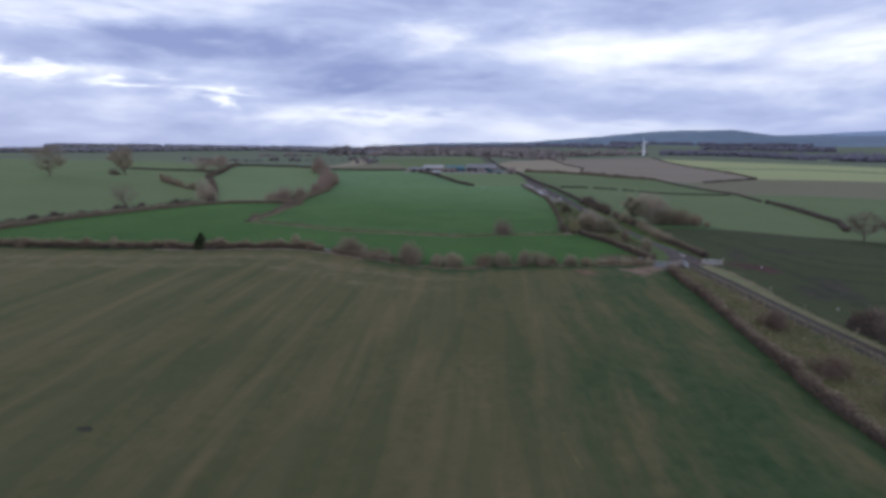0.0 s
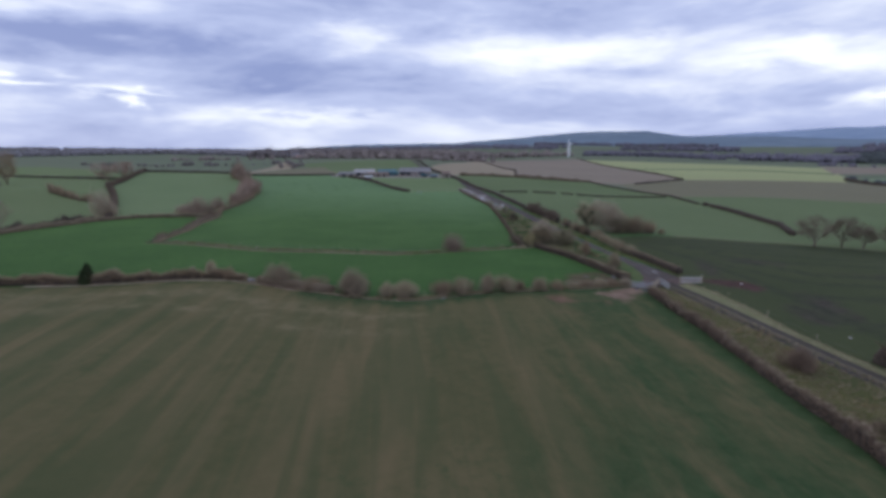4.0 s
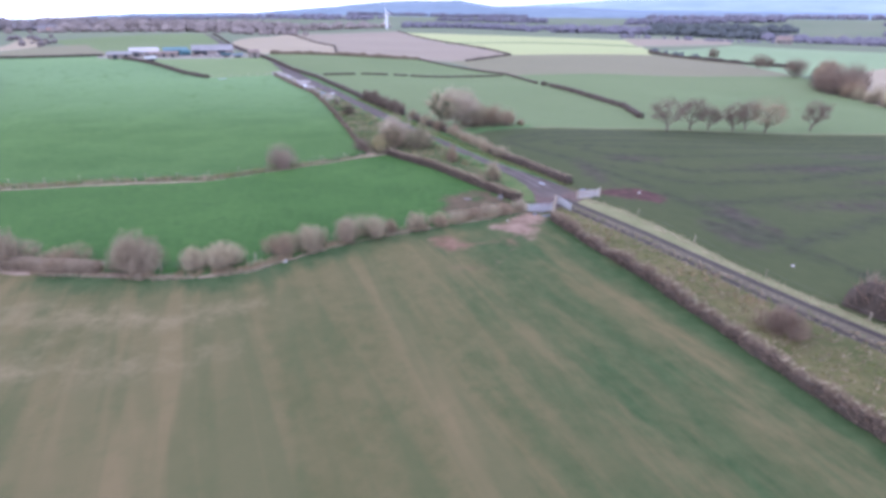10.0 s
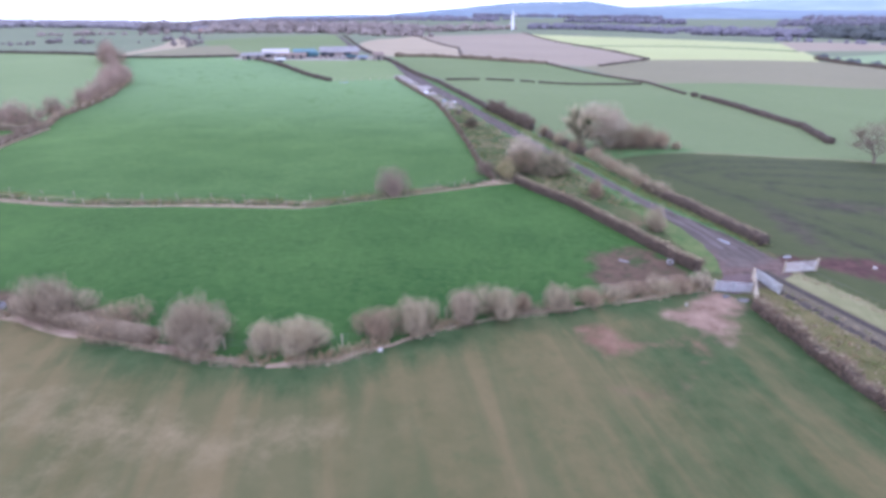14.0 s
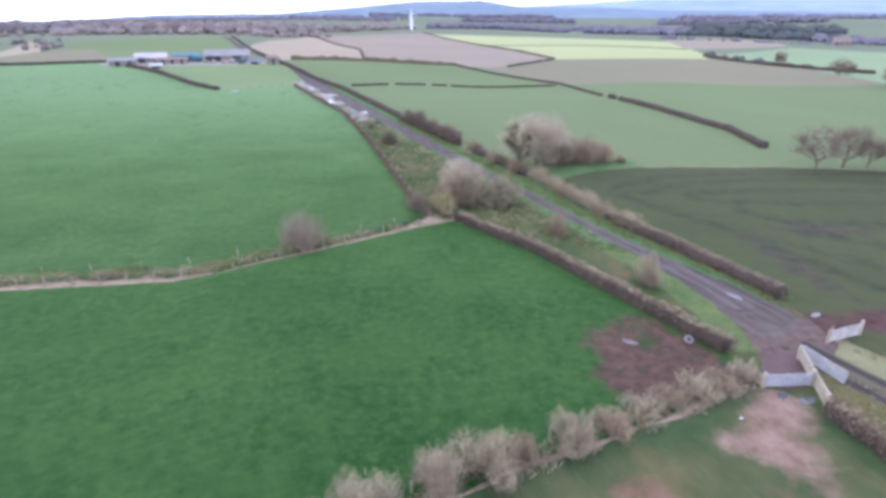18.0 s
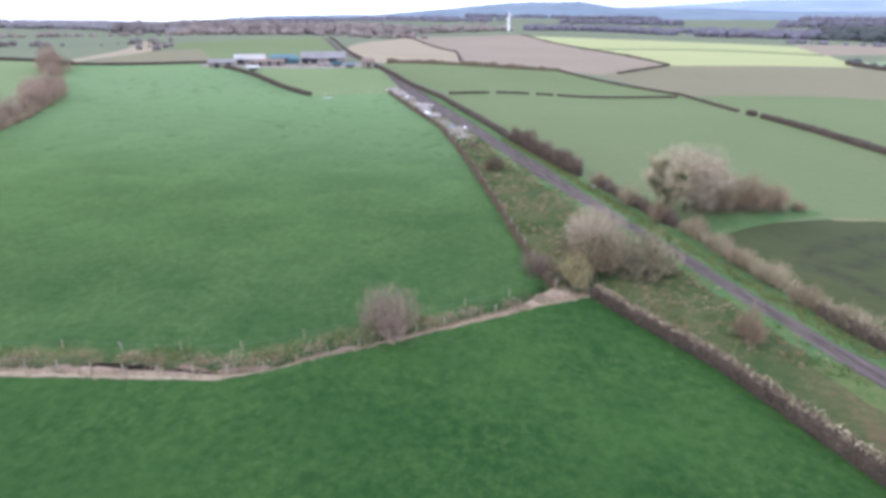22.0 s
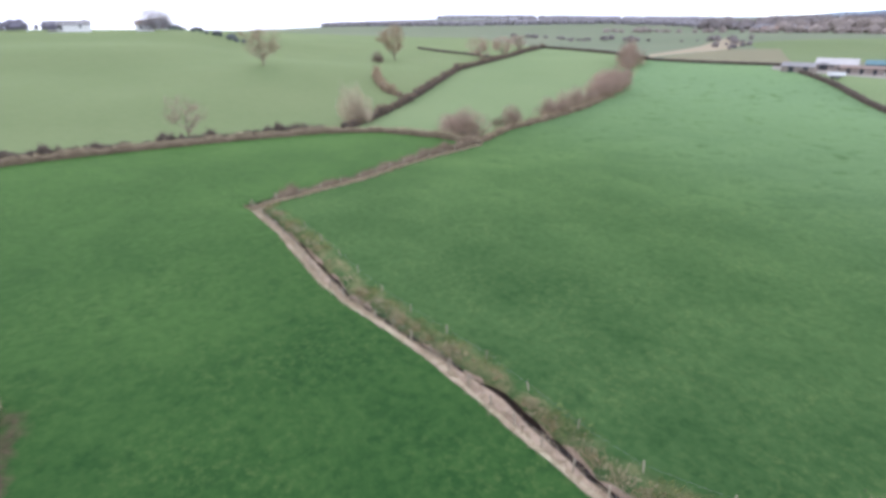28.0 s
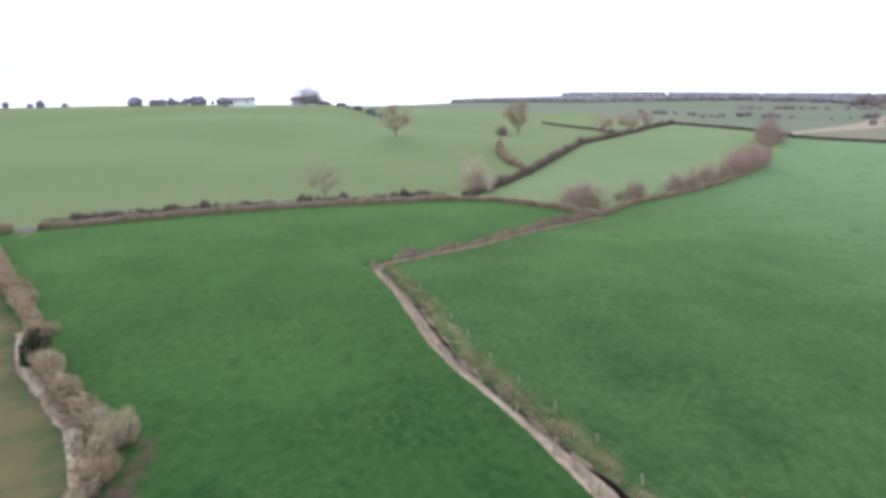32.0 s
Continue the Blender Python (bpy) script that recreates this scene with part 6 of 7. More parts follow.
# drinking trough at the end of the hedge
def trough(x, y, turn):
    root = thing("water_trough", Matrix.Translation((x, y, s1(x, y))) @ Matrix.Rotation(turn, 4, "Z") @ Matrix.Scale(0.72, 4), "pale concrete water trough at the end of the hedge", "trough")
    bm = bmesh.new()
    box(bm, (-0.7, -0.42, -0.1), (0.7, 0.42, 0.06), bevel=0.02)
    part("base", bm, CONCRETE, root)
    for lo, hi in (((-0.7, -0.42, 0.05), (0.7, -0.32, 0.6)), ((-0.7, 0.32, 0.05), (0.7, 0.42, 0.6)), ((-0.7, -0.318, 0.05), (-0.6, 0.318, 0.6)), ((0.6, -0.318, 0.05), (0.7, 0.318, 0.6))):
        bm = bmesh.new()
        box(bm, lo, hi, bevel=0.015)
        part("side", bm, CONCRETE, root)
    bm = bmesh.new()
    box(bm, (-0.6, -0.32, 0.05), (0.6, 0.32, 0.42))
    part("water", bm, RUBBER, root, "dark standing water")
    bm = bmesh.new()
    box(bm, (-0.698, -0.4, 0.604), (0.1, 0.4, 0.65), bevel=0.01)
    part("cover", bm, GREY_STONE, root, "pale cover over the valve")


trough(-44.4, 37.6, 0.55)

# water standing on the lane and in the gateway
PUDDLE = material("standing_water", (0.060, 0.055, 0.055), (0.090, 0.085, 0.085), grain=1.0, patch=0.5, rough=0.04, bump=0.0)
PUDDLE.node_tree.nodes["Principled BSDF"].inputs["Specular IOR Level"].default_value = 0.6
for k, (x, y, r, sq, tn) in enumerate([(20.0, 63.9, 0.9, 0.35, -1.1), (17.6, 49.6, 0.7, 0.5, 0.4), (16.2, 50.0, 0.5, 0.6, 0.9), (25.2, 60.6, 0.6, 0.45, 0.5), (-67.5, 194.5, 1.6, 0.4, 0.5)]):
    ring = ragged(0, 0, r, seed=50 + k, squash=sq, turn=tn)
    me = raw("puddle", [(a, c, s1(x + a, y + c) - s1(x, y) + 0.02) for a, c in ring], [tuple(range(len(ring)))])
    ob = part_mesh("puddle", me, PUDDLE)
    ob.matrix_world = Matrix.Translation((x, y, s1(x, y)))
    tagged(ob, "shallow puddle reflecting the pale sky", "puddle", "puddles", "structure")

# ---- litter and spoil along the lane ----
for k, (x, y, r, mat, word) in enumerate([(-34.6, 173.6, 1.5, WHITE_BAG, "large white builder's sack"), (-38.6, 188.0, 0.7, WHITE_BAG, "white plastic sack"), (-45.2, 200.6, 0.8, WHITE_BAG, "white plastic sack"), (-46.2, 202.6, 0.6, GREY_STONE, "lump of pale rubble"),
                                         (-51.2, 205.4, 0.7, WHITE_BAG, "white plastic sack"), (-26.4, 158.6, 1.0, BLUE_SHEET, "crumpled faded blue sheet"), (-23.4, 157.6, 0.7, WHITE_BAG, "white plastic sack"), (-24.4, 155.2, 0.8, GREY_STONE, "slab of pale rubble"), (-20.4, 146.4, 0.7, POST_WOOD, "sawn end of pale timber")]):
    lump("dumped_rubble", x, y, r * 0.62, mat, word + " dumped on the verge beside the lane", "rubble", 60 + k, 0.55, "dumped rubble")
SPOIL = material("grey_rubble_spoil", (0.230, 0.205, 0.185), (0.380, 0.345, 0.315), grain=2.2, patch=0.5)
for k, (x, y, r) in enumerate([(-37.0, 183.5, 2.6), (-32.2, 171.0, 1.7), (-35.8, 178.0, 1.8), (-43.6, 197.0, 1.6), (-47.6, 203.5, 1.8)]):
    lump("spoil_heap", x, y, r, SPOIL, "low grey heap of rubble and earth beside the lane", "heap", 80 + k, 0.3, "spoil heaps")

# small broken stone strewn over the verge
rnd_s = random.Random(77)
sv, sf = [], []
for p in resample(ROAD_WEST[12:17], 0.32):
    o = rnd_s.uniform(0.3, 4.6)
    x, y, r = p[0] - o * 0.92, p[1] - o * 0.4, rnd_s.uniform(0.1, 0.34)
    z = s1(x, y)
    n = len(sv)
    sv += [(x + r * math.cos(a) * rnd_s.uniform(0.7, 1.2), y + r * math.sin(a) * rnd_s.uniform(0.7, 1.2), z - 0.05) for a in (0, 1.26, 2.51, 3.77, 5.03)]
    sv += [(x + r * 0.5 * math.cos(a), y + r * 0.5 * math.sin(a), z + r * rnd_s.uniform(0.4, 0.8)) for a in (0.4, 1.7, 2.9, 4.2, 5.4)]
    sf += [(n + q, n + (q + 1) % 5, n + 5 + (q + 1) % 5, n + 5 + q) for q in range(5)] + [tuple(n + 5 + q for q in range(5))]
scatter = part_mesh("broken_stone", raw("broken_stone", sv, sf), twig_material("broken_pale_stone", (0.260, 0.235, 0.205), (0.440, 0.405, 0.365)))
tagged(scatter, "broken pale stone strewn over the lane verge", "rubble", kind="stuff")


# ---- the farm ----
ROOF_GREY = material("grey_fibre_roof", (0.200, 0.190, 0.188), (0.300, 0.285, 0.280), grain=2.0, patch=0.2, stretch=(1, 1, 1), rough=0.8)
ROOF_WHITE = material("white_sheet_roof", (0.320, 0.300, 0.285), (0.480, 0.455, 0.435), grain=2.0, patch=0.25, rough=0.6)
ROOF_BROWN = material("weathered_brown_tiles", (0.190, 0.142, 0.118), (0.275, 0.212, 0.180), grain=3.0, patch=0.3)
ROOF_TILE = material("orange_clay_tiles", (0.270, 0.150, 0.110), (0.370, 0.225, 0.165), grain=3.0, patch=0.3)
WALL_STONE = material("tan_rubble_wall", (0.235, 0.196, 0.166), (0.340, 0.292, 0.252), grain=2.5, patch=0.3, third=(0.240, 0.182, 0.150))
WALL_WHITE = material("white_render", (0.720, 0.710, 0.690), (0.830, 0.820, 0.800), grain=3.0, patch=0.3)
DARK_GAP = material("dark_opening", (0.020, 0.022, 0.026), (0.050, 0.052, 0.058), grain=2.0, patch=0.4, rough=0.5)
TEAL_STEEL = material("teal_painted_steel", (0.050, 0.130, 0.150), (0.090, 0.190, 0.210), grain=3.0, patch=0.4, rough=0.5)


def house(name, x, y, turn, ln, wd, eaves, ridge, wall, roof, label, category="building", group="farm buildings", doors=((0.3, 1.1, 2.1),), windows=(), chimney=False, lower=1.0):
    """A gabled building: four walls, two roof slopes, doors and windows."""
    z = min(s1(x, y), s1(x + ln * 0.4 * math.cos(turn), y + ln * 0.4 * math.sin(turn)))
    root = thing(name, Matrix.Translation((x, y, z)) @ Matrix.Rotation(turn, 4, "Z"), label, category, group)
    t = 0.3
    for a, c in (((-ln / 2, -wd / 2, -lower), (ln / 2, -wd / 2 + t, eaves)), ((-ln / 2, wd / 2 - t, -lower), (ln / 2, wd / 2, eaves))):
        bm = bmesh.new()
        box(bm, a, c)
        part("wall", bm, wall, root)
    for sx in (-1, 1):
        bm = bmesh.new()
        x0, x1 = (sx * ln / 2, sx * (ln / 2 - t))
        prof = [(-wd / 2 + t, -lower), (wd / 2 - t, -lower), (wd / 2 - t, eaves + (ridge - eaves) * 2 * t / wd), (0, ridge), (-wd / 2 + t, eaves + (ridge - eaves) * 2 * t / wd)]
        va, vc = [bm.verts.new((x0, p, q)) for p, q in prof], [bm.verts.new((x1, p, q)) for p, q in prof]
        bm.faces.new(va)
        bm.faces.new(vc[::-1])
        for k in range(5):
            bm.faces.new((va[k], vc[k], vc[(k + 1) % 5], va[(k + 1) % 5]))
        bmesh.ops.recalc_face_normals(bm, faces=bm.faces)
        part("gable_wall", bm, wall, root)
    over = 0.35
    for sy in (-1, 1):
        bm = bmesh.new()
        slope = (ridge - eaves) / (wd / 2)
        lo = (sy * (wd / 2 + over), eaves - slope * over)
        for h in (0.02, 0.16):
            for xx in (-ln / 2 - over, ln / 2 + over):
                bm.verts.new((xx, lo[0], lo[1] + h))
                bm.verts.new((xx, 0, ridge + h))
        bm.verts.ensure_lookup_table()
        for q in ((0, 1, 3, 2), (4, 6, 7, 5), (0, 2, 6, 4), (1, 5, 7, 3), (0, 4, 5, 1), (2, 3, 7, 6)):
            bm.faces.new([bm.verts[i] for i in q])
        bmesh.ops.recalc_face_normals(bm, faces=bm.faces)
        part("roof_slope", bm, roof, root)
    for u, w, h in doors:
        bm = bmesh.new()
        cx = -ln / 2 + u * ln
        box(bm, (cx - w / 2, -wd / 2 - 0.05, -0.1), (cx + w / 2, -wd / 2 + 0.02, h))
        part("door", bm, DARK_GAP, root, "dark doorway")
    for u, w, lo, hi in windows:
        cx = -ln / 2 + u * ln
        bm = bmesh.new()
        box(bm, (cx - w / 2, -wd / 2 - 0.04, lo), (cx + w / 2, -wd / 2 + 0.02, hi))
        win = part("window", bm, DARK_GAP, root, "small dark window")
        bm = bmesh.new()
        box(bm, (cx - w / 2 - 0.1, -wd / 2 - 0.1, lo - 0.12), (cx + w / 2 + 0.1, -wd / 2 - 0.045, lo - 0.004))
        part("window_sill", bm, WALL_WHITE, win)
    if chimney:
        bm = bmesh.new()
        box(bm, (ln * 0.38 - 0.4, -0.35, ridge - 0.5), (ln * 0.38 + 0.4, 0.35, ridge + 1.2), bevel=0.05)
        part("chimney", bm, WALL_STONE, root)
    return root


house("milking_shed", -129.5, 250.5, 0.38, 9.5, 5.5, 1.9, 2.9, WALL_STONE, ROOF_GREY, "low grey-roofed shed at the corner of the farmyard", doors=((0.3, 1.6, 1.8), (0.75, 1.4, 1.8)))
house("cattle_shed", -127.0, 268.6, 0.42, 12.0, 8.0, 2.0, 3.7, WALL_STONE, ROOF_WHITE, "long tan-walled farm shed with a pale sheet roof", doors=((0.2, 2.6, 2.4), (0.62, 1.2, 2.0)), windows=((0.4, 1.0, 1.0, 1.8), (0.85, 1.0, 1.0, 1.8)))
house("stable", -115.5, 262.0, 0.42, 12.0, 4.2, 1.7, 2.4, WALL_STONE, ROOF_BROWN, "low tan stone stable in front of the farmyard", doors=((0.2, 1.1, 1.6), (0.5, 1.1, 1.6), (0.8, 1.1, 1.6)))
house("grey_barn", -99.5, 281.5, 0.37, 18.5, 11.0, 2.2, 4.4, WALL_STONE, ROOF_GREY, "large barn with a broad grey roof", doors=((0.25, 3.6, 2.1), (0.7, 3.6, 2.1)))
house("tractor_shed", -115.0, 275.0, 0.40, 10.5, 6.0, 2.4, 3.5, TEAL_STEEL, TEAL_STEEL, "dark teal painted steel shed beside the barn", doors=((0.5, 3.0, 2.2),))
house("pump_house", -73.6, 260.5, 0.42, 4.4, 4.0, 2.4, 3.4, WALL_STONE, ROOF_BROWN, "small pinkish stone shed beside the lane", doors=((0.5, 0.9, 1.9),))


def tank(x, y, r, ln, turn, mat, label):
    root = thing("farm_tank", Matrix.Translation((x, y, s1(x, y))) @ Matrix.Rotation(turn, 4, "Z"), label, "tank", "farm tanks")
    vs, fs = [], []
    tube(vs, fs, [(-ln / 2, 0, r + 0.5), (-ln / 2 + 0.2, 0, r + 0.5), (ln / 2 - 0.2, 0, r + 0.5), (ln / 2, 0, r + 0.5)], [r * 0.7, r, r, r * 0.7], 14)
    part_mesh("barrel", raw("barrel", vs, fs), mat, root, smooth=False)
    for u in (-0.3, 0.3):
        bm = bmesh.new()
        box(bm, (u * ln - 0.15, -r * 0.8, -0.2), (u * ln + 0.15, r * 0.8, 0.75), bevel=0.03)
        part("cradle", bm, CONCRETE, root)


tank(-108.2, 271.0, 1.1, 3.6, 0.4, TEAL_STEEL, "dark teal round tank on concrete cradles")
tank(-104.2, 272.6, 1.0, 3.2, 0.4, DARK_GAP, "black round tank on concrete cradles")


def trailer(x, y, turn, mat, label):
    root = thing("farm_trailer", Matrix.Translation((x, y, s1(x, y))) @ Matrix.Rotation(turn, 4, "Z"), label, "trailer", "farm trailers")
    bm = bmesh.new()
    box(bm, (-2.2, -1.0, 0.75), (2.2, 1.0, 1.0), bevel=0.04)
    part("bed", bm, DARK_GAP, root)
    for lo, hi in (((-2.2, -1.0, 1.0), (2.2, -0.92, 1.9)), ((-2.2, 0.92, 1.0), (2.2, 1.0, 1.9)), ((-2.2, -0.92, 1.0), (-2.12, 0.92, 1.9)), ((2.12, -0.92, 1.0), (2.2, 0.92, 1.9))):
        bm = bmesh.new()
        box(bm, lo, hi)
        part("side_board", bm, mat, root)
    for u in (-0.8, 0.5):
        for v in (-1.1, 1.1):
            vs, fs = [], []
            tube(vs, fs, [(u, v - 0.13, 0.45), (u, v + 0.13, 0.45)], [0.45, 0.45], 14)
            part_mesh("wheel", raw("wheel", vs, fs), RUBBER, root)


trailer(-80.4, 258.6, 0.45, BLUE_SHEET, "faded blue farm trailer parked in the yard")
trailer(-86.8, 262.0, 0.4, TEAL_STEEL, "dark teal farm trailer parked before the barn")
trailer(-111.5, 239.5, 0.6, WHITE_BAG, "white farm trailer standing at the hedge")
for k, (x, y, r, mat) in enumerate([(-91.5, 264.5, 1.6, SPOIL), (-95.5, 266.0, 1.3, SPOIL), (-100.5, 267.5, 1.2, WALL_STONE), (-104.0, 268.0, 1.1, WALL_STONE)]):
    lump("yard_heap", x, y, r, mat, "brown heap of farm material in the yard", "heap", 90 + k, 0.7, "yard heaps")

# ---- far houses ----
house("white_cottage", -305, 560, 0.5, 6.5, 5, 2.2, 4.0, WALL_WHITE, ROOF_GREY, "white cottage at the edge of the far wood", "house", "far houses", windows=((0.25, 1.0, 1.0, 2.0), (0.75, 1.0, 1.0, 2.0)), chimney=True)
house("tiled_cottage", -330, 545, 0.5, 12, 5, 1.9, 3.6, WALL_STONE, ROOF_TILE, "long cottage with an orange-brown tiled roof", "house", "far houses", windows=((0.2, 1.0, 1.0, 2.0), (0.8, 1.0, 1.0, 2.0)), chimney=True)
house("white_cottage", -262, 552, 0.4, 4.5, 4, 1.6, 3.0, WALL_WHITE, ROOF_GREY, "small white cottage beside the far wood", "house", "far houses")
house("white_farmhouse", -560, 985, 0.5, 18, 9, 6.0, 9.5, WALL_WHITE, ROOF_GREY, "white farmhouse on the wooded ridge", "house", "far houses", windows=((0.25, 1.4, 1.0, 2.4), (0.75, 1.4, 1.0, 2.4)), chimney=True, lower=4)
house("far_barn", -222, 770, 0.35, 22, 10, 3.0, 5.4, WALL_STONE, ROOF_GREY, "long pale-roofed barn among far fields", "building", "far houses", lower=3)
house("far_barn", -120, 820, 0.2, 18, 10, 3.0, 5.4, WALL_STONE, ROOF_GREY, "pale far barn among the trees", "building", "far houses", lower=3)
house("hill_house", -392, 26, 1.62, 20, 6, 2.6, 4.6, WALL_WHITE, ROOF_GREY, "white farmhouse on the hill crest", "house", "far houses", windows=((0.25, 1.2, 1.0, 2.2), (0.75, 1.2, 1.0, 2.2)), chimney=True, lower=2)
house("hill_house", -386, 62, 1.5, 9, 6, 2.6, 4.6, WALL_WHITE, ROOF_BROWN, "small white cottage on the hill crest", "house", "far houses", lower=2)
house("stone_house", 398, 600, -0.4, 15, 9, 5.0, 8.4, WALL_STONE, ROOF_BROWN, "far pinkish stone house among woods", "house", "far houses", windows=((0.2, 1.6, 1.4, 3.4), (0.5, 1.6, 1.4, 3.4), (0.8, 1.6, 1.4, 3.4)), chimney=True, lower=3)

# ---- wind turbine ----
TURBINE = material("white_turbine_paint", (0.840, 0.840, 0.830), (0.900, 0.900, 0.890), grain=2.0, patch=0.1, rough=0.4, bump=0.0)
tx, ty = -41.5, 872.0
turb = thing("wind_turbine", Matrix.Translation((tx, ty, h1(tx, ty))) @ Matrix.Rotation(0.25, 4, "Z"), "single white wind turbine standing beyond the brown field", "wind turbine")
vs, fs = [], []
tube(vs, fs, [(0, 0, -1.5), (0, 0, 10), (0, 0, 20.5)], [1.9, 1.75, 1.5], 16)
part_mesh("tower", raw("tower", vs, fs), TURBINE, turb, smooth=False)
bm = bmesh.new()
box(bm, (-0.9, -2.4, 20.3), (0.9, 1.6, 22.0), bevel=0.4)
part("nacelle", bm, TURBINE, turb)
vs, fs = [], []
tube(vs, fs, [(0, -3.4, 21.2), (0, -2.9, 21.2), (0, -2.3, 21.2)], [0.15, 0.6, 0.8], 10)
part_mesh("hub", raw("hub", vs, fs), TURBINE, turb)
for k in range(3):
    a = radians(108 + 120 * k)
    u, w = Vector((math.cos(a), 0, math.sin(a))), Vector((-math.sin(a), 0, math.cos(a)))
    vs, fs = [], []
    prof = [(0.5, 0.3, 0.3), (2.0, 0.55, 0.14), (5.0, 0.4, 0.09), (7.6, 0.1, 0.04)]
    for r, c, h in prof:
        p = Vector((0, -2.9, 21.2)) + u * r
        for q, s in ((-c, 0), (0, h), (c, 0), (0, -h)):
            vs.append(tuple(p + w * q + Vector((0, s, 0))))
    for i in range(3):
        for j in range(4):
            fs.append((i * 4 + j, i * 4 + (j + 1) % 4, i * 4 + 4 + (j + 1) % 4, i * 4 + 4 + j))
    fs += [(3, 2, 1, 0), (12, 13, 14, 15)]
    part_mesh("blade", raw("blade", vs, fs), TURBINE, turb)

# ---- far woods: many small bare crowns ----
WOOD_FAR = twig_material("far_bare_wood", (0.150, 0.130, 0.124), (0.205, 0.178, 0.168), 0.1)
# the bluish and the hazy grey wood have distance haze painted into the bark
WOOD_HAZE_BLUE = twig_material("haze_blue_bare_wood", (0.150, 0.140, 0.168), (0.190, 0.178, 0.205), 0.05)
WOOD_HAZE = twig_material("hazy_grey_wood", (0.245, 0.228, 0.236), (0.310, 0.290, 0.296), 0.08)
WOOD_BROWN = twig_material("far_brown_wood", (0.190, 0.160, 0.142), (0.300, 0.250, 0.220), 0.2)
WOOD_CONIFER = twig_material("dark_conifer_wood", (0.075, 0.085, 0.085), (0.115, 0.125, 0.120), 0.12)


def wood(name, line, deep, count, tall, mat, label, seed=0, even=False):
    """Trees strewn along a line, deep metres wide: a short trunk and a ragged crown of small flakes each."""
    rnd = random.Random(seed + 300)
    pts = resample(line, 10)
    g = np.gradient(pts, axis=0)
    g /= np.hypot(g[:, 0], g[:, 1])[:, None]
    vs, fs = [], []
    where = []
    for k in range(count):
        i = rnd.randrange(len(pts))
        o = rnd.uniform(-0.5, 0.5) * deep
        where.append((pts[i][0] - g[i][1] * o + rnd.uniform(-6, 6), pts[i][1] + g[i][0] * o + rnd.uniform(-6, 6)))
    zs = height([p[0] for p in where], [p[1] for p in where])
    for (x, y), z in zip(where, zs):
        t = tall * rnd.choice((0.5, 0.65, 0.75, 0.8, 0.9, 1.1)) * rnd.uniform(0.9, 1.1)
        if even:
            t = tall * rnd.uniform(0.8, 0.95)
        w = t * rnd.uniform(1.1, 2.1)
        # a ragged rounded mass
        b = len(vs)
        turns = 7
        for lv, (rr, hh) in enumerate(((0.34, -0.05), (0.4, 0.28), (0.34, 0.55), (0.17, 0.74))):
            for q in range(turns):
                a = 6.283 * (q + 0.5 * (lv % 2)) / turns
                r = w * rr * rnd.uniform(0.7, 1.15)
                vs.append((x + r * math.cos(a), y + r * math.sin(a), z + t * hh * rnd.uniform(0.9, 1.1)))
        vs.append((x, y, z + t * 0.82))
        for lv in range(3):
            for q in range(turns):
                i0, i1 = b + lv * turns + q, b + lv * turns + (q + 1) % turns
                fs.append((i0, i1, i1 + turns, i0 + turns))
        for q in range(turns):
            fs.append((b + 3 * turns + q, b + 3 * turns + (q + 1) % turns, b + 4 * turns))
        for q in range(26):
            a, e_ = rnd.random() * 6.28, math.asin(rnd.uniform(-0.6, 1))
            r = rnd.uniform(0.55, 1.15)
            c = Vector((x + math.cos(a) * math.cos(e_) * w * 0.5 * r, y + math.sin(a) * math.cos(e_) * w * 0.5 * r, z + t * (0.5 + 0.5 * math.sin(e_) * r)))
            u = Vector([rnd.uniform(-1, 1) for _ in range(3)]).normalized() * t * 0.14
            v = u.orthogonal().normalized() * t * 0.05
            b2 = len(vs)
            vs += [tuple(c - u), tuple(c + u), tuple(c + v)]
            fs.append((b2, b2 + 1, b2 + 2))
    ob = part_mesh(name, raw(name, vs, fs), mat)
    return tagged(ob, label, "wood", kind="stuff")


wood("far_wood", [(-850, 330), (-700, 440), (-600, 520), (-480, 600), (-330, 600)], 70, 900, 7.6, WOOD_HAZE, "long haze-grey bare wood on the western skyline", 1, even=True)
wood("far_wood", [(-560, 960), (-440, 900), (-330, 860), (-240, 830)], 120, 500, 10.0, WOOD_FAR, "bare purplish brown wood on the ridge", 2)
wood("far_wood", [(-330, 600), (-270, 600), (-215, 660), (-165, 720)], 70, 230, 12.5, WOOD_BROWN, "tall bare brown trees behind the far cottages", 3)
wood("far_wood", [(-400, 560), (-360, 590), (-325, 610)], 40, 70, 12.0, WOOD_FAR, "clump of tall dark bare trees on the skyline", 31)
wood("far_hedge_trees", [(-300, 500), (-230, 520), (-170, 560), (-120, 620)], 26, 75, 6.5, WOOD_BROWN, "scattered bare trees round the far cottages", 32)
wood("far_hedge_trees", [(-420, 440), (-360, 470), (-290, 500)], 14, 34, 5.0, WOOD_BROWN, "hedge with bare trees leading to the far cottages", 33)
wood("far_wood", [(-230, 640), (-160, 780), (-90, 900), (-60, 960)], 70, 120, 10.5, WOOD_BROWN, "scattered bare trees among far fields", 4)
wood("far_wood", [(-10, 960), (90, 940), (180, 900)], 50, 260, 9.0, WOOD_HAZE_BLUE, "bare wood beyond the yellow field", 5)
wood("far_wood", [(210, 830), (270, 800), (330, 800)], 40, 150, 12.0, WOOD_HAZE_BLUE, "dense bare wood beyond pale fields", 6)
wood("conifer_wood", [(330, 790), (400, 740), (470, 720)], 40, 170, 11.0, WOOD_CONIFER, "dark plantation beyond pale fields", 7)
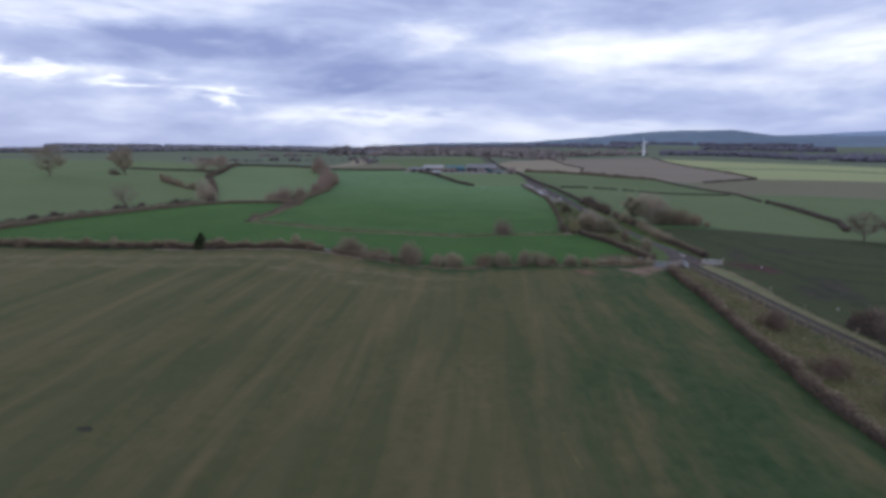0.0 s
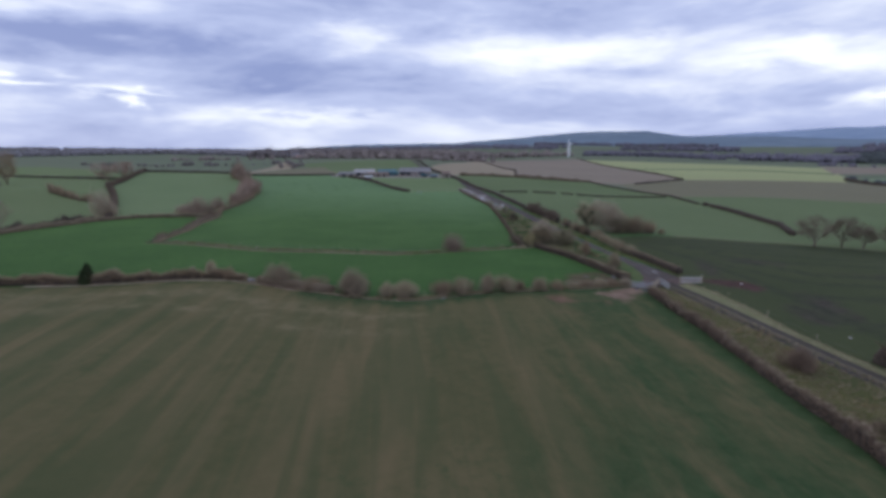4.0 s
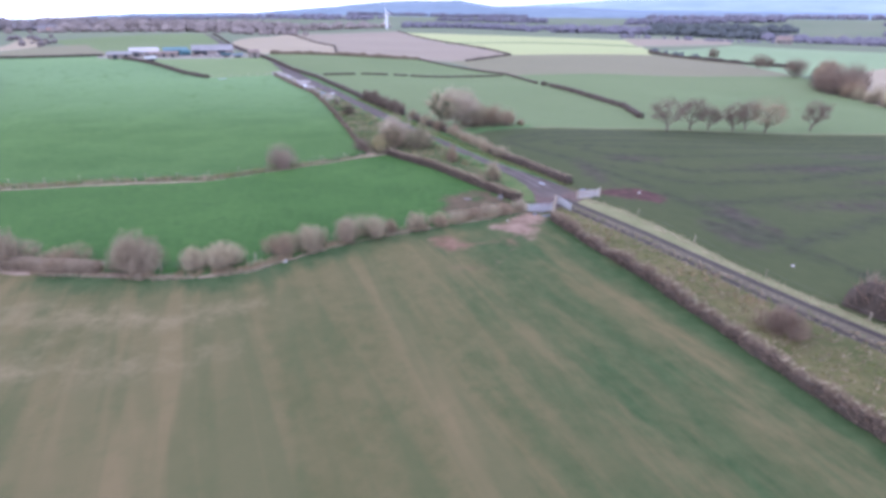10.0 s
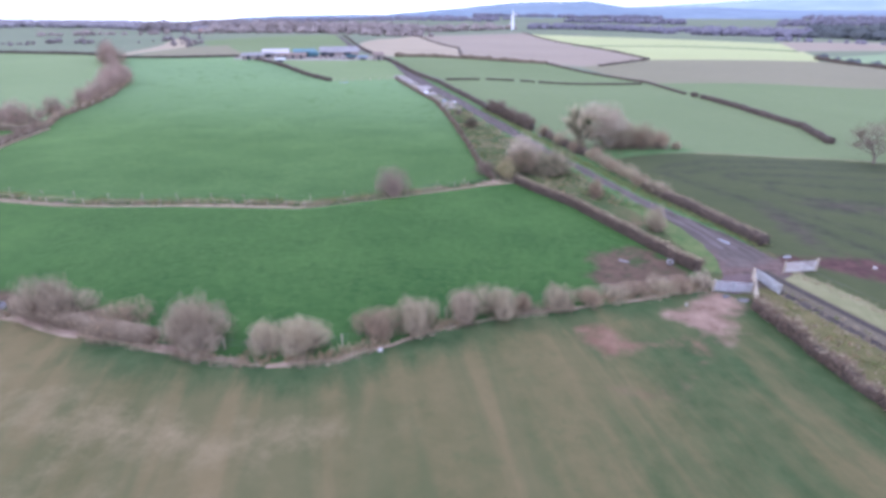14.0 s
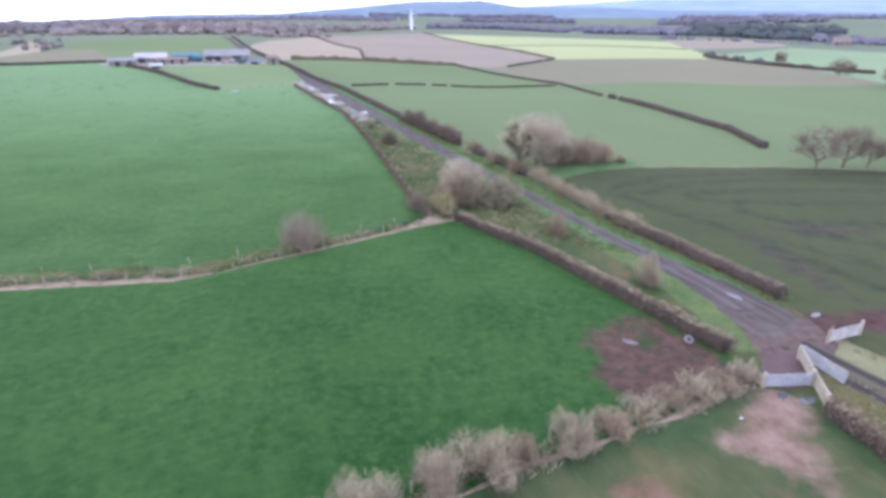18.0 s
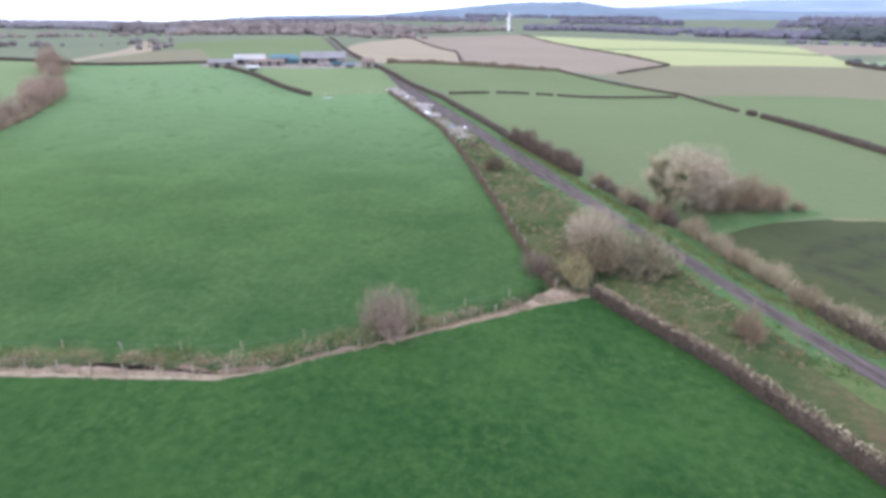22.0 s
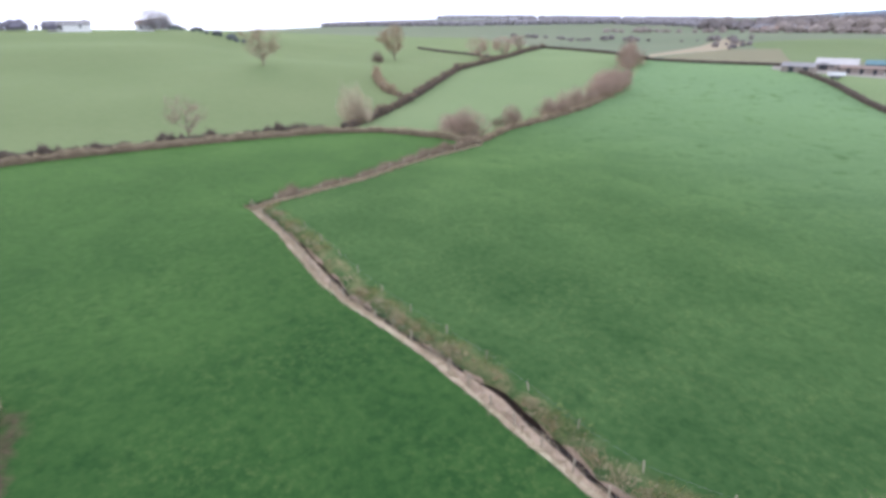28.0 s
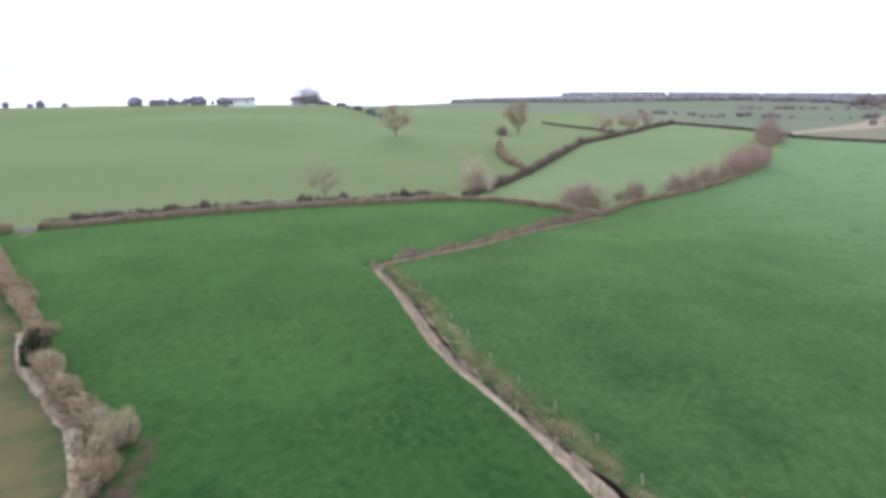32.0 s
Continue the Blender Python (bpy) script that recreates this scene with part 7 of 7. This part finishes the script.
wood("far_wood", [(440, 690), (520, 640), (560, 600)], 46, 170, 10.0, WOOD_HAZE_BLUE, "brown wood round a stone house", 8)
wood("far_wood", [(560, 560), (640, 470), (700, 360)], 50, 200, 11.0, WOOD_HAZE_BLUE, "bare wood on the valley side", 21)
wood("far_wood", [(120, 1120), (240, 1080), (300, 1090)], 40, 130, 10.0, WOOD_HAZE_BLUE, "strip of bare wood among far fields", 22)
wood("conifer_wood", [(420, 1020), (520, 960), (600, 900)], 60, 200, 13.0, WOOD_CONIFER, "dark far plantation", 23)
wood("far_wood", [(700, 820), (800, 700), (880, 560)], 60, 200, 12.0, WOOD_HAZE_BLUE, "far wood across the valley", 24)
wood("far_hedge_trees", [(230, 640), (330, 600), (430, 640)], 8, 60, 4.0, WOOD_HAZE_BLUE, "thin hedge with trees between far fields", 25)
wood("far_hedge_trees", [(60, 1020), (260, 960), (420, 880)], 10, 70, 4.5, WOOD_HAZE_BLUE, "thin hedge with trees between far fields", 26)
wood("distant_wood", [(-700, 1450), (-300, 1500), (-100, 1450)], 160, 460, 9.0, WOOD_HAZE_BLUE, "distant belt of bare woods", 9)
wood("distant_wood", [(60, 1400), (180, 1380), (300, 1360)], 80, 180, 10.0, WOOD_HAZE_BLUE, "distant bare wood", 27)
wood("distant_wood", [(480, 1300), (640, 1240), (760, 1200)], 90, 220, 11.0, WOOD_HAZE_BLUE, "distant bare wood on a rise", 28)
wood("distant_wood", [(900, 1050), (1000, 900), (1060, 760)], 90, 220, 11.0, WOOD_HAZE_BLUE, "distant bare wood along the valley", 29)
wood("distant_wood", [(-200, 1900), (100, 1920), (350, 1880)], 160, 260, 11.0, WOOD_HAZE_BLUE, "hazy belt of distant woods", 10)
wood("distant_wood", [(700, 1750), (900, 1650), (1200, 1300)], 200, 260, 12.0, WOOD_HAZE_BLUE, "hazy belt of distant woods", 30)
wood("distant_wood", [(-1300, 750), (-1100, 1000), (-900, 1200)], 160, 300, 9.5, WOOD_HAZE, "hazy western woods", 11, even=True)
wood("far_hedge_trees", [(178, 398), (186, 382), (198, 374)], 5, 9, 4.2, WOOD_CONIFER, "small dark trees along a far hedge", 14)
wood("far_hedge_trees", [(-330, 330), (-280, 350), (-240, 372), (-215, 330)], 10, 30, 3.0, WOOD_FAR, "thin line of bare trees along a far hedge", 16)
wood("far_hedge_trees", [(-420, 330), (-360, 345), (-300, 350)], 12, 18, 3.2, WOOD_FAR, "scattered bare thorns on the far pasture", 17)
wood("hill_trees", [(-392, -30), (-398, 0), (-396, 20)], 16, 34, 5.6, WOOD_HAZE_BLUE, "row of dark trees on the hill crest", 18)
wood("hill_trees", [(-380, -150), (-385, -120), (-388, -90), (-390, -70)], 14, 16, 5.4, WOOD_HAZE_BLUE, "scattered dark trees on the hill crest", 19)
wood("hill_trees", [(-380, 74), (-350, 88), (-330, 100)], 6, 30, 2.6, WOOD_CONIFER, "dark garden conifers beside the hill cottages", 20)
bush("hill_oak", -374, 69, 14, 17, "tall rounded bare tree on the hill crest", twigs=3600, mat=WOOD_HAZE, seed=210, group="bare trees", width=0.06, category="tree", lobes=4, under=WOOD_HAZE)

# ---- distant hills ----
# both hill materials carry the blue of distance haze in their base colour
HILL_NEAR = material("haze_blue_wooded_hill", (0.130, 0.175, 0.215), (0.205, 0.255, 0.300), grain=0.014, patch=0.004, bump=0.0, spread=0.4)
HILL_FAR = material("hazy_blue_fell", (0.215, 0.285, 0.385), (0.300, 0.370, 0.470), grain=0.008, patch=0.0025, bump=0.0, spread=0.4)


def ridge(name, r, crest, mat, label, seed):
    """A ridge round the camera's side: crest heights in metres by heading in degrees."""
    crest = sorted(crest)
    hd = np.array([c[0] for c in crest], float)
    hz = np.array([c[1] for c in crest], float)
    vs, fs = [], []
    heads = np.arange(hd.min(), hd.max() + 0.01, 0.5)
    for k, a in enumerate(heads):
        z = np.interp(a, hd, hz) + 5 * noise.noise((a * 0.35, seed, 0)) + 2.5 * noise.noise((a * 1.3, seed, 1))
        for f, q in ((0.72, -40), (0.84, 0.45 * z), (0.95, 0.85 * z), (1.0, z), (1.03, z * 0.6), (1.06, -40)):
            vs.append((-math.sin(radians(a)) * r * f, math.cos(radians(a)) * r * f, q))
    for k in range(len(heads) - 1):
        for j in range(5):
            i = k * 6 + j
            fs.append((i, i + 6, i + 7, i + 1))
    ob = part_mesh(name, raw(name, vs, fs), mat, smooth=True)
    tagged(ob, label, "hills", kind="structure")


ridge("backdrop_hill", 3200, [(40, -20), (25, 24), (14, 34), (8, 60), (4, 82), (0, 92), (-4, 90), (-8, 62), (-13, 60), (-20, 42), (-30, 34), (-45, 20), (-60, -20)], HILL_NEAR, "low wooded hill on the horizon, tinted blue-green with haze", 3)
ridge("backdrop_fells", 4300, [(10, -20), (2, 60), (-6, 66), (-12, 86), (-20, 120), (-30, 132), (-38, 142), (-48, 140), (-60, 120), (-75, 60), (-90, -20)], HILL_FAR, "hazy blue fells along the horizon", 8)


# ---- rough grass ----
DEAD_BLADE = twig_material("dead_grass_blades", (0.290, 0.236, 0.152), (0.470, 0.392, 0.275))
GREEN_BLADE = twig_material("green_grass_blades", (0.125, 0.160, 0.055), (0.250, 0.255, 0.105))
BRACKEN = twig_material("brown_bracken", (0.270, 0.195, 0.110), (0.410, 0.310, 0.190))


def tufts(name, spots, tall, mat, label, seed=0, blades=7, spread=0.28):
    rnd = random.Random(seed + 700)
    zs = surface([p[0] for p in spots], [p[1] for p in spots])
    vs, fs = [], []
    for (x, y), z in zip(spots, zs):
        for k in range(blades):
            a = rnd.random() * 6.28
            r = rnd.random() * spread
            h = tall * rnd.uniform(0.5, 1.1)
            p = Vector((x + r * math.cos(a), y + r * math.sin(a), z - 0.03))
            lean = Vector((rnd.uniform(-1, 1), rnd.uniform(-1, 1), 0)) * h * 0.75
            u = Vector((-math.sin(a), math.cos(a), 0)) * 0.022
            b = len(vs)
            vs += [tuple(p - u), tuple(p + u), tuple(p + lean * 0.45 + Vector((0, 0, h * 0.7)) + u * 0.8), tuple(p + lean + Vector((0, 0, h * 0.75)))]
            fs += [(b, b + 1, b + 2), (b, b + 2, b + 3)]
    ob = part_mesh(name, raw(name, vs, fs), mat)
    return tagged(ob, label, "grass", kind="stuff")


def along(line, lo, hi, n, seed, clump=0.0):
    rnd = random.Random(seed)
    pts = resample(line, 0.5)
    left = offset(pts, 1.0) - pts
    out = []
    while len(out) < n:
        i = rnd.randrange(len(pts))
        if clump and noise.noise((pts[i][0] * 0.35, pts[i][1] * 0.35, seed)) < clump - 0.5:
            continue
        o = rnd.uniform(lo, hi)
        out.append((pts[i][0] + left[i][0] * o + rnd.uniform(-0.3, 0.3), pts[i][1] + left[i][1] * o + rnd.uniform(-0.3, 0.3)))
    return out


def within(ring, n, seed, clump=0.0, size=0.25):
    rnd = random.Random(seed)
    p = np.array(ring, float)
    lo, hi = p.min(0), p.max(0)
    out = []
    for _ in range(60):
        cand = np.array([[rnd.uniform(lo[0], hi[0]), rnd.uniform(lo[1], hi[1])] for _ in range(4000)])
        cand = cand[inside(ring, cand)]
        out += [tuple(q) for q in cand if not clump or noise.noise((q[0] * size, q[1] * size, seed)) > clump]
        if len(out) >= n:
            break
    return out[:n]


tufts("dead_grass_bank", along(BANK_EDGE, -0.05, 0.8, 1700, 1), 0.17, DEAD_BLADE, "pale dead grass on the bank of the ditch", 1)
tufts("ditch_edge_grass", along(DITCH[:20], 0.6, 2.4, 420, 2, 0.5), 0.24, GREEN_BLADE, "rough green and yellow grass on the far ditch edge", 2, 9, 0.7)
tufts("dead_grass_bank", along(DITCH[:20], 0.45, 1.3, 420, 3, 0.5), 0.24, DEAD_BLADE, "dead stalks on the far ditch edge", 3, 6, 0.7)
tufts("dead_grass_bank", along([(-15.5, 78.9), (-9.2, 83.2), (-5.4, 86.0)], -0.4, 1.4, 420, 18, 0.3), 0.22, DEAD_BLADE, "pale dead grass where the bank meets the lane hedge", 18)
tufts("dead_grass_bank", along(FENCE_LINK, -1.6, 0.4, 1500, 4), 0.45, DEAD_BLADE, "pale dead grass beside the ditch hedge", 4)
tufts("dead_grass_bank", along(NEAR_HEDGE[5:], -0.3, 0.6, 1500, 5, 0.45), 0.24, DEAD_BLADE, "pale dead grass along the foot of the hedge", 5)
tufts("verge_bracken", within(ROUGH_FENCE + ROAD_WEST[3:16], 420, 6, 0.1), 0.36, BRACKEN, "brown dead bracken on the rough verge", 6, 8)
tufts("verge_grass", within(ROUGH_FENCE + ROAD_WEST[3:16], 1300, 7), 0.28, GREEN_BLADE, "rough green grass on the verge", 7)
tufts("verge_grass", within(ROUGH_FENCE + ROAD_WEST[3:16], 900, 8, 0.05), 0.3, DEAD_BLADE, "tan dead grass on the verge", 8)
STRIP_RING = RIGHT_HEDGE[:9] + TRACK[1:9][::-1]
tufts("track_grass", within(STRIP_RING, 1300, 9), 0.28, DEAD_BLADE, "tan dead grass between hedge and track", 9)
tufts("track_grass", within(STRIP_RING, 900, 10, 0.0), 0.25, GREEN_BLADE, "green grass between hedge and track", 10)
tufts("track_bracken", within(STRIP_RING, 160, 11, 0.2), 0.32, BRACKEN, "brown dead bracken between hedge and track", 11)
tufts("track_verge", along(VERGE_EAST[:8], -1.2, 0.2, 900, 12), 0.16, DEAD_BLADE, "bright tan grass along the east side of the track", 12)
tufts("lane_verge", along(ROAD_EAST[1:13], -2.0, -0.4, 1500, 13), 0.3, GREEN_BLADE, "green grass between lane and hedge", 13)
tufts("bank_bracken", along(DITCH[:20], 0.4, 1.1, 420, 14, 0.5), 0.22, BRACKEN, "brown dead stalks and bramble beside the ditch", 14, 6, 0.6)
tufts("hedge_foot_bracken", along(NEAR_HEDGE[8:], 0.2, 1.2, 700, 15, 0.4), 0.28, BRACKEN, "reddish brown dead growth at the foot of the hedge", 15)
tufts("dead_grass_bank", along(DITCH[:20], -0.8, -0.25, 900, 16, 0.35), 0.17, DEAD_BLADE, "tan dead grass tumbling over the ditch edge", 16, 7, 0.4)
tufts("verge_grass", within(ROUGH_FENCE + ROAD_WEST[3:16], 900, 17, 0.1, 0.18), 0.3, twig_material("fresh_grass_blades", (0.070, 0.150, 0.045), (0.130, 0.220, 0.080)), "bright green grass clumps on the verge", 17, 8, 0.5)
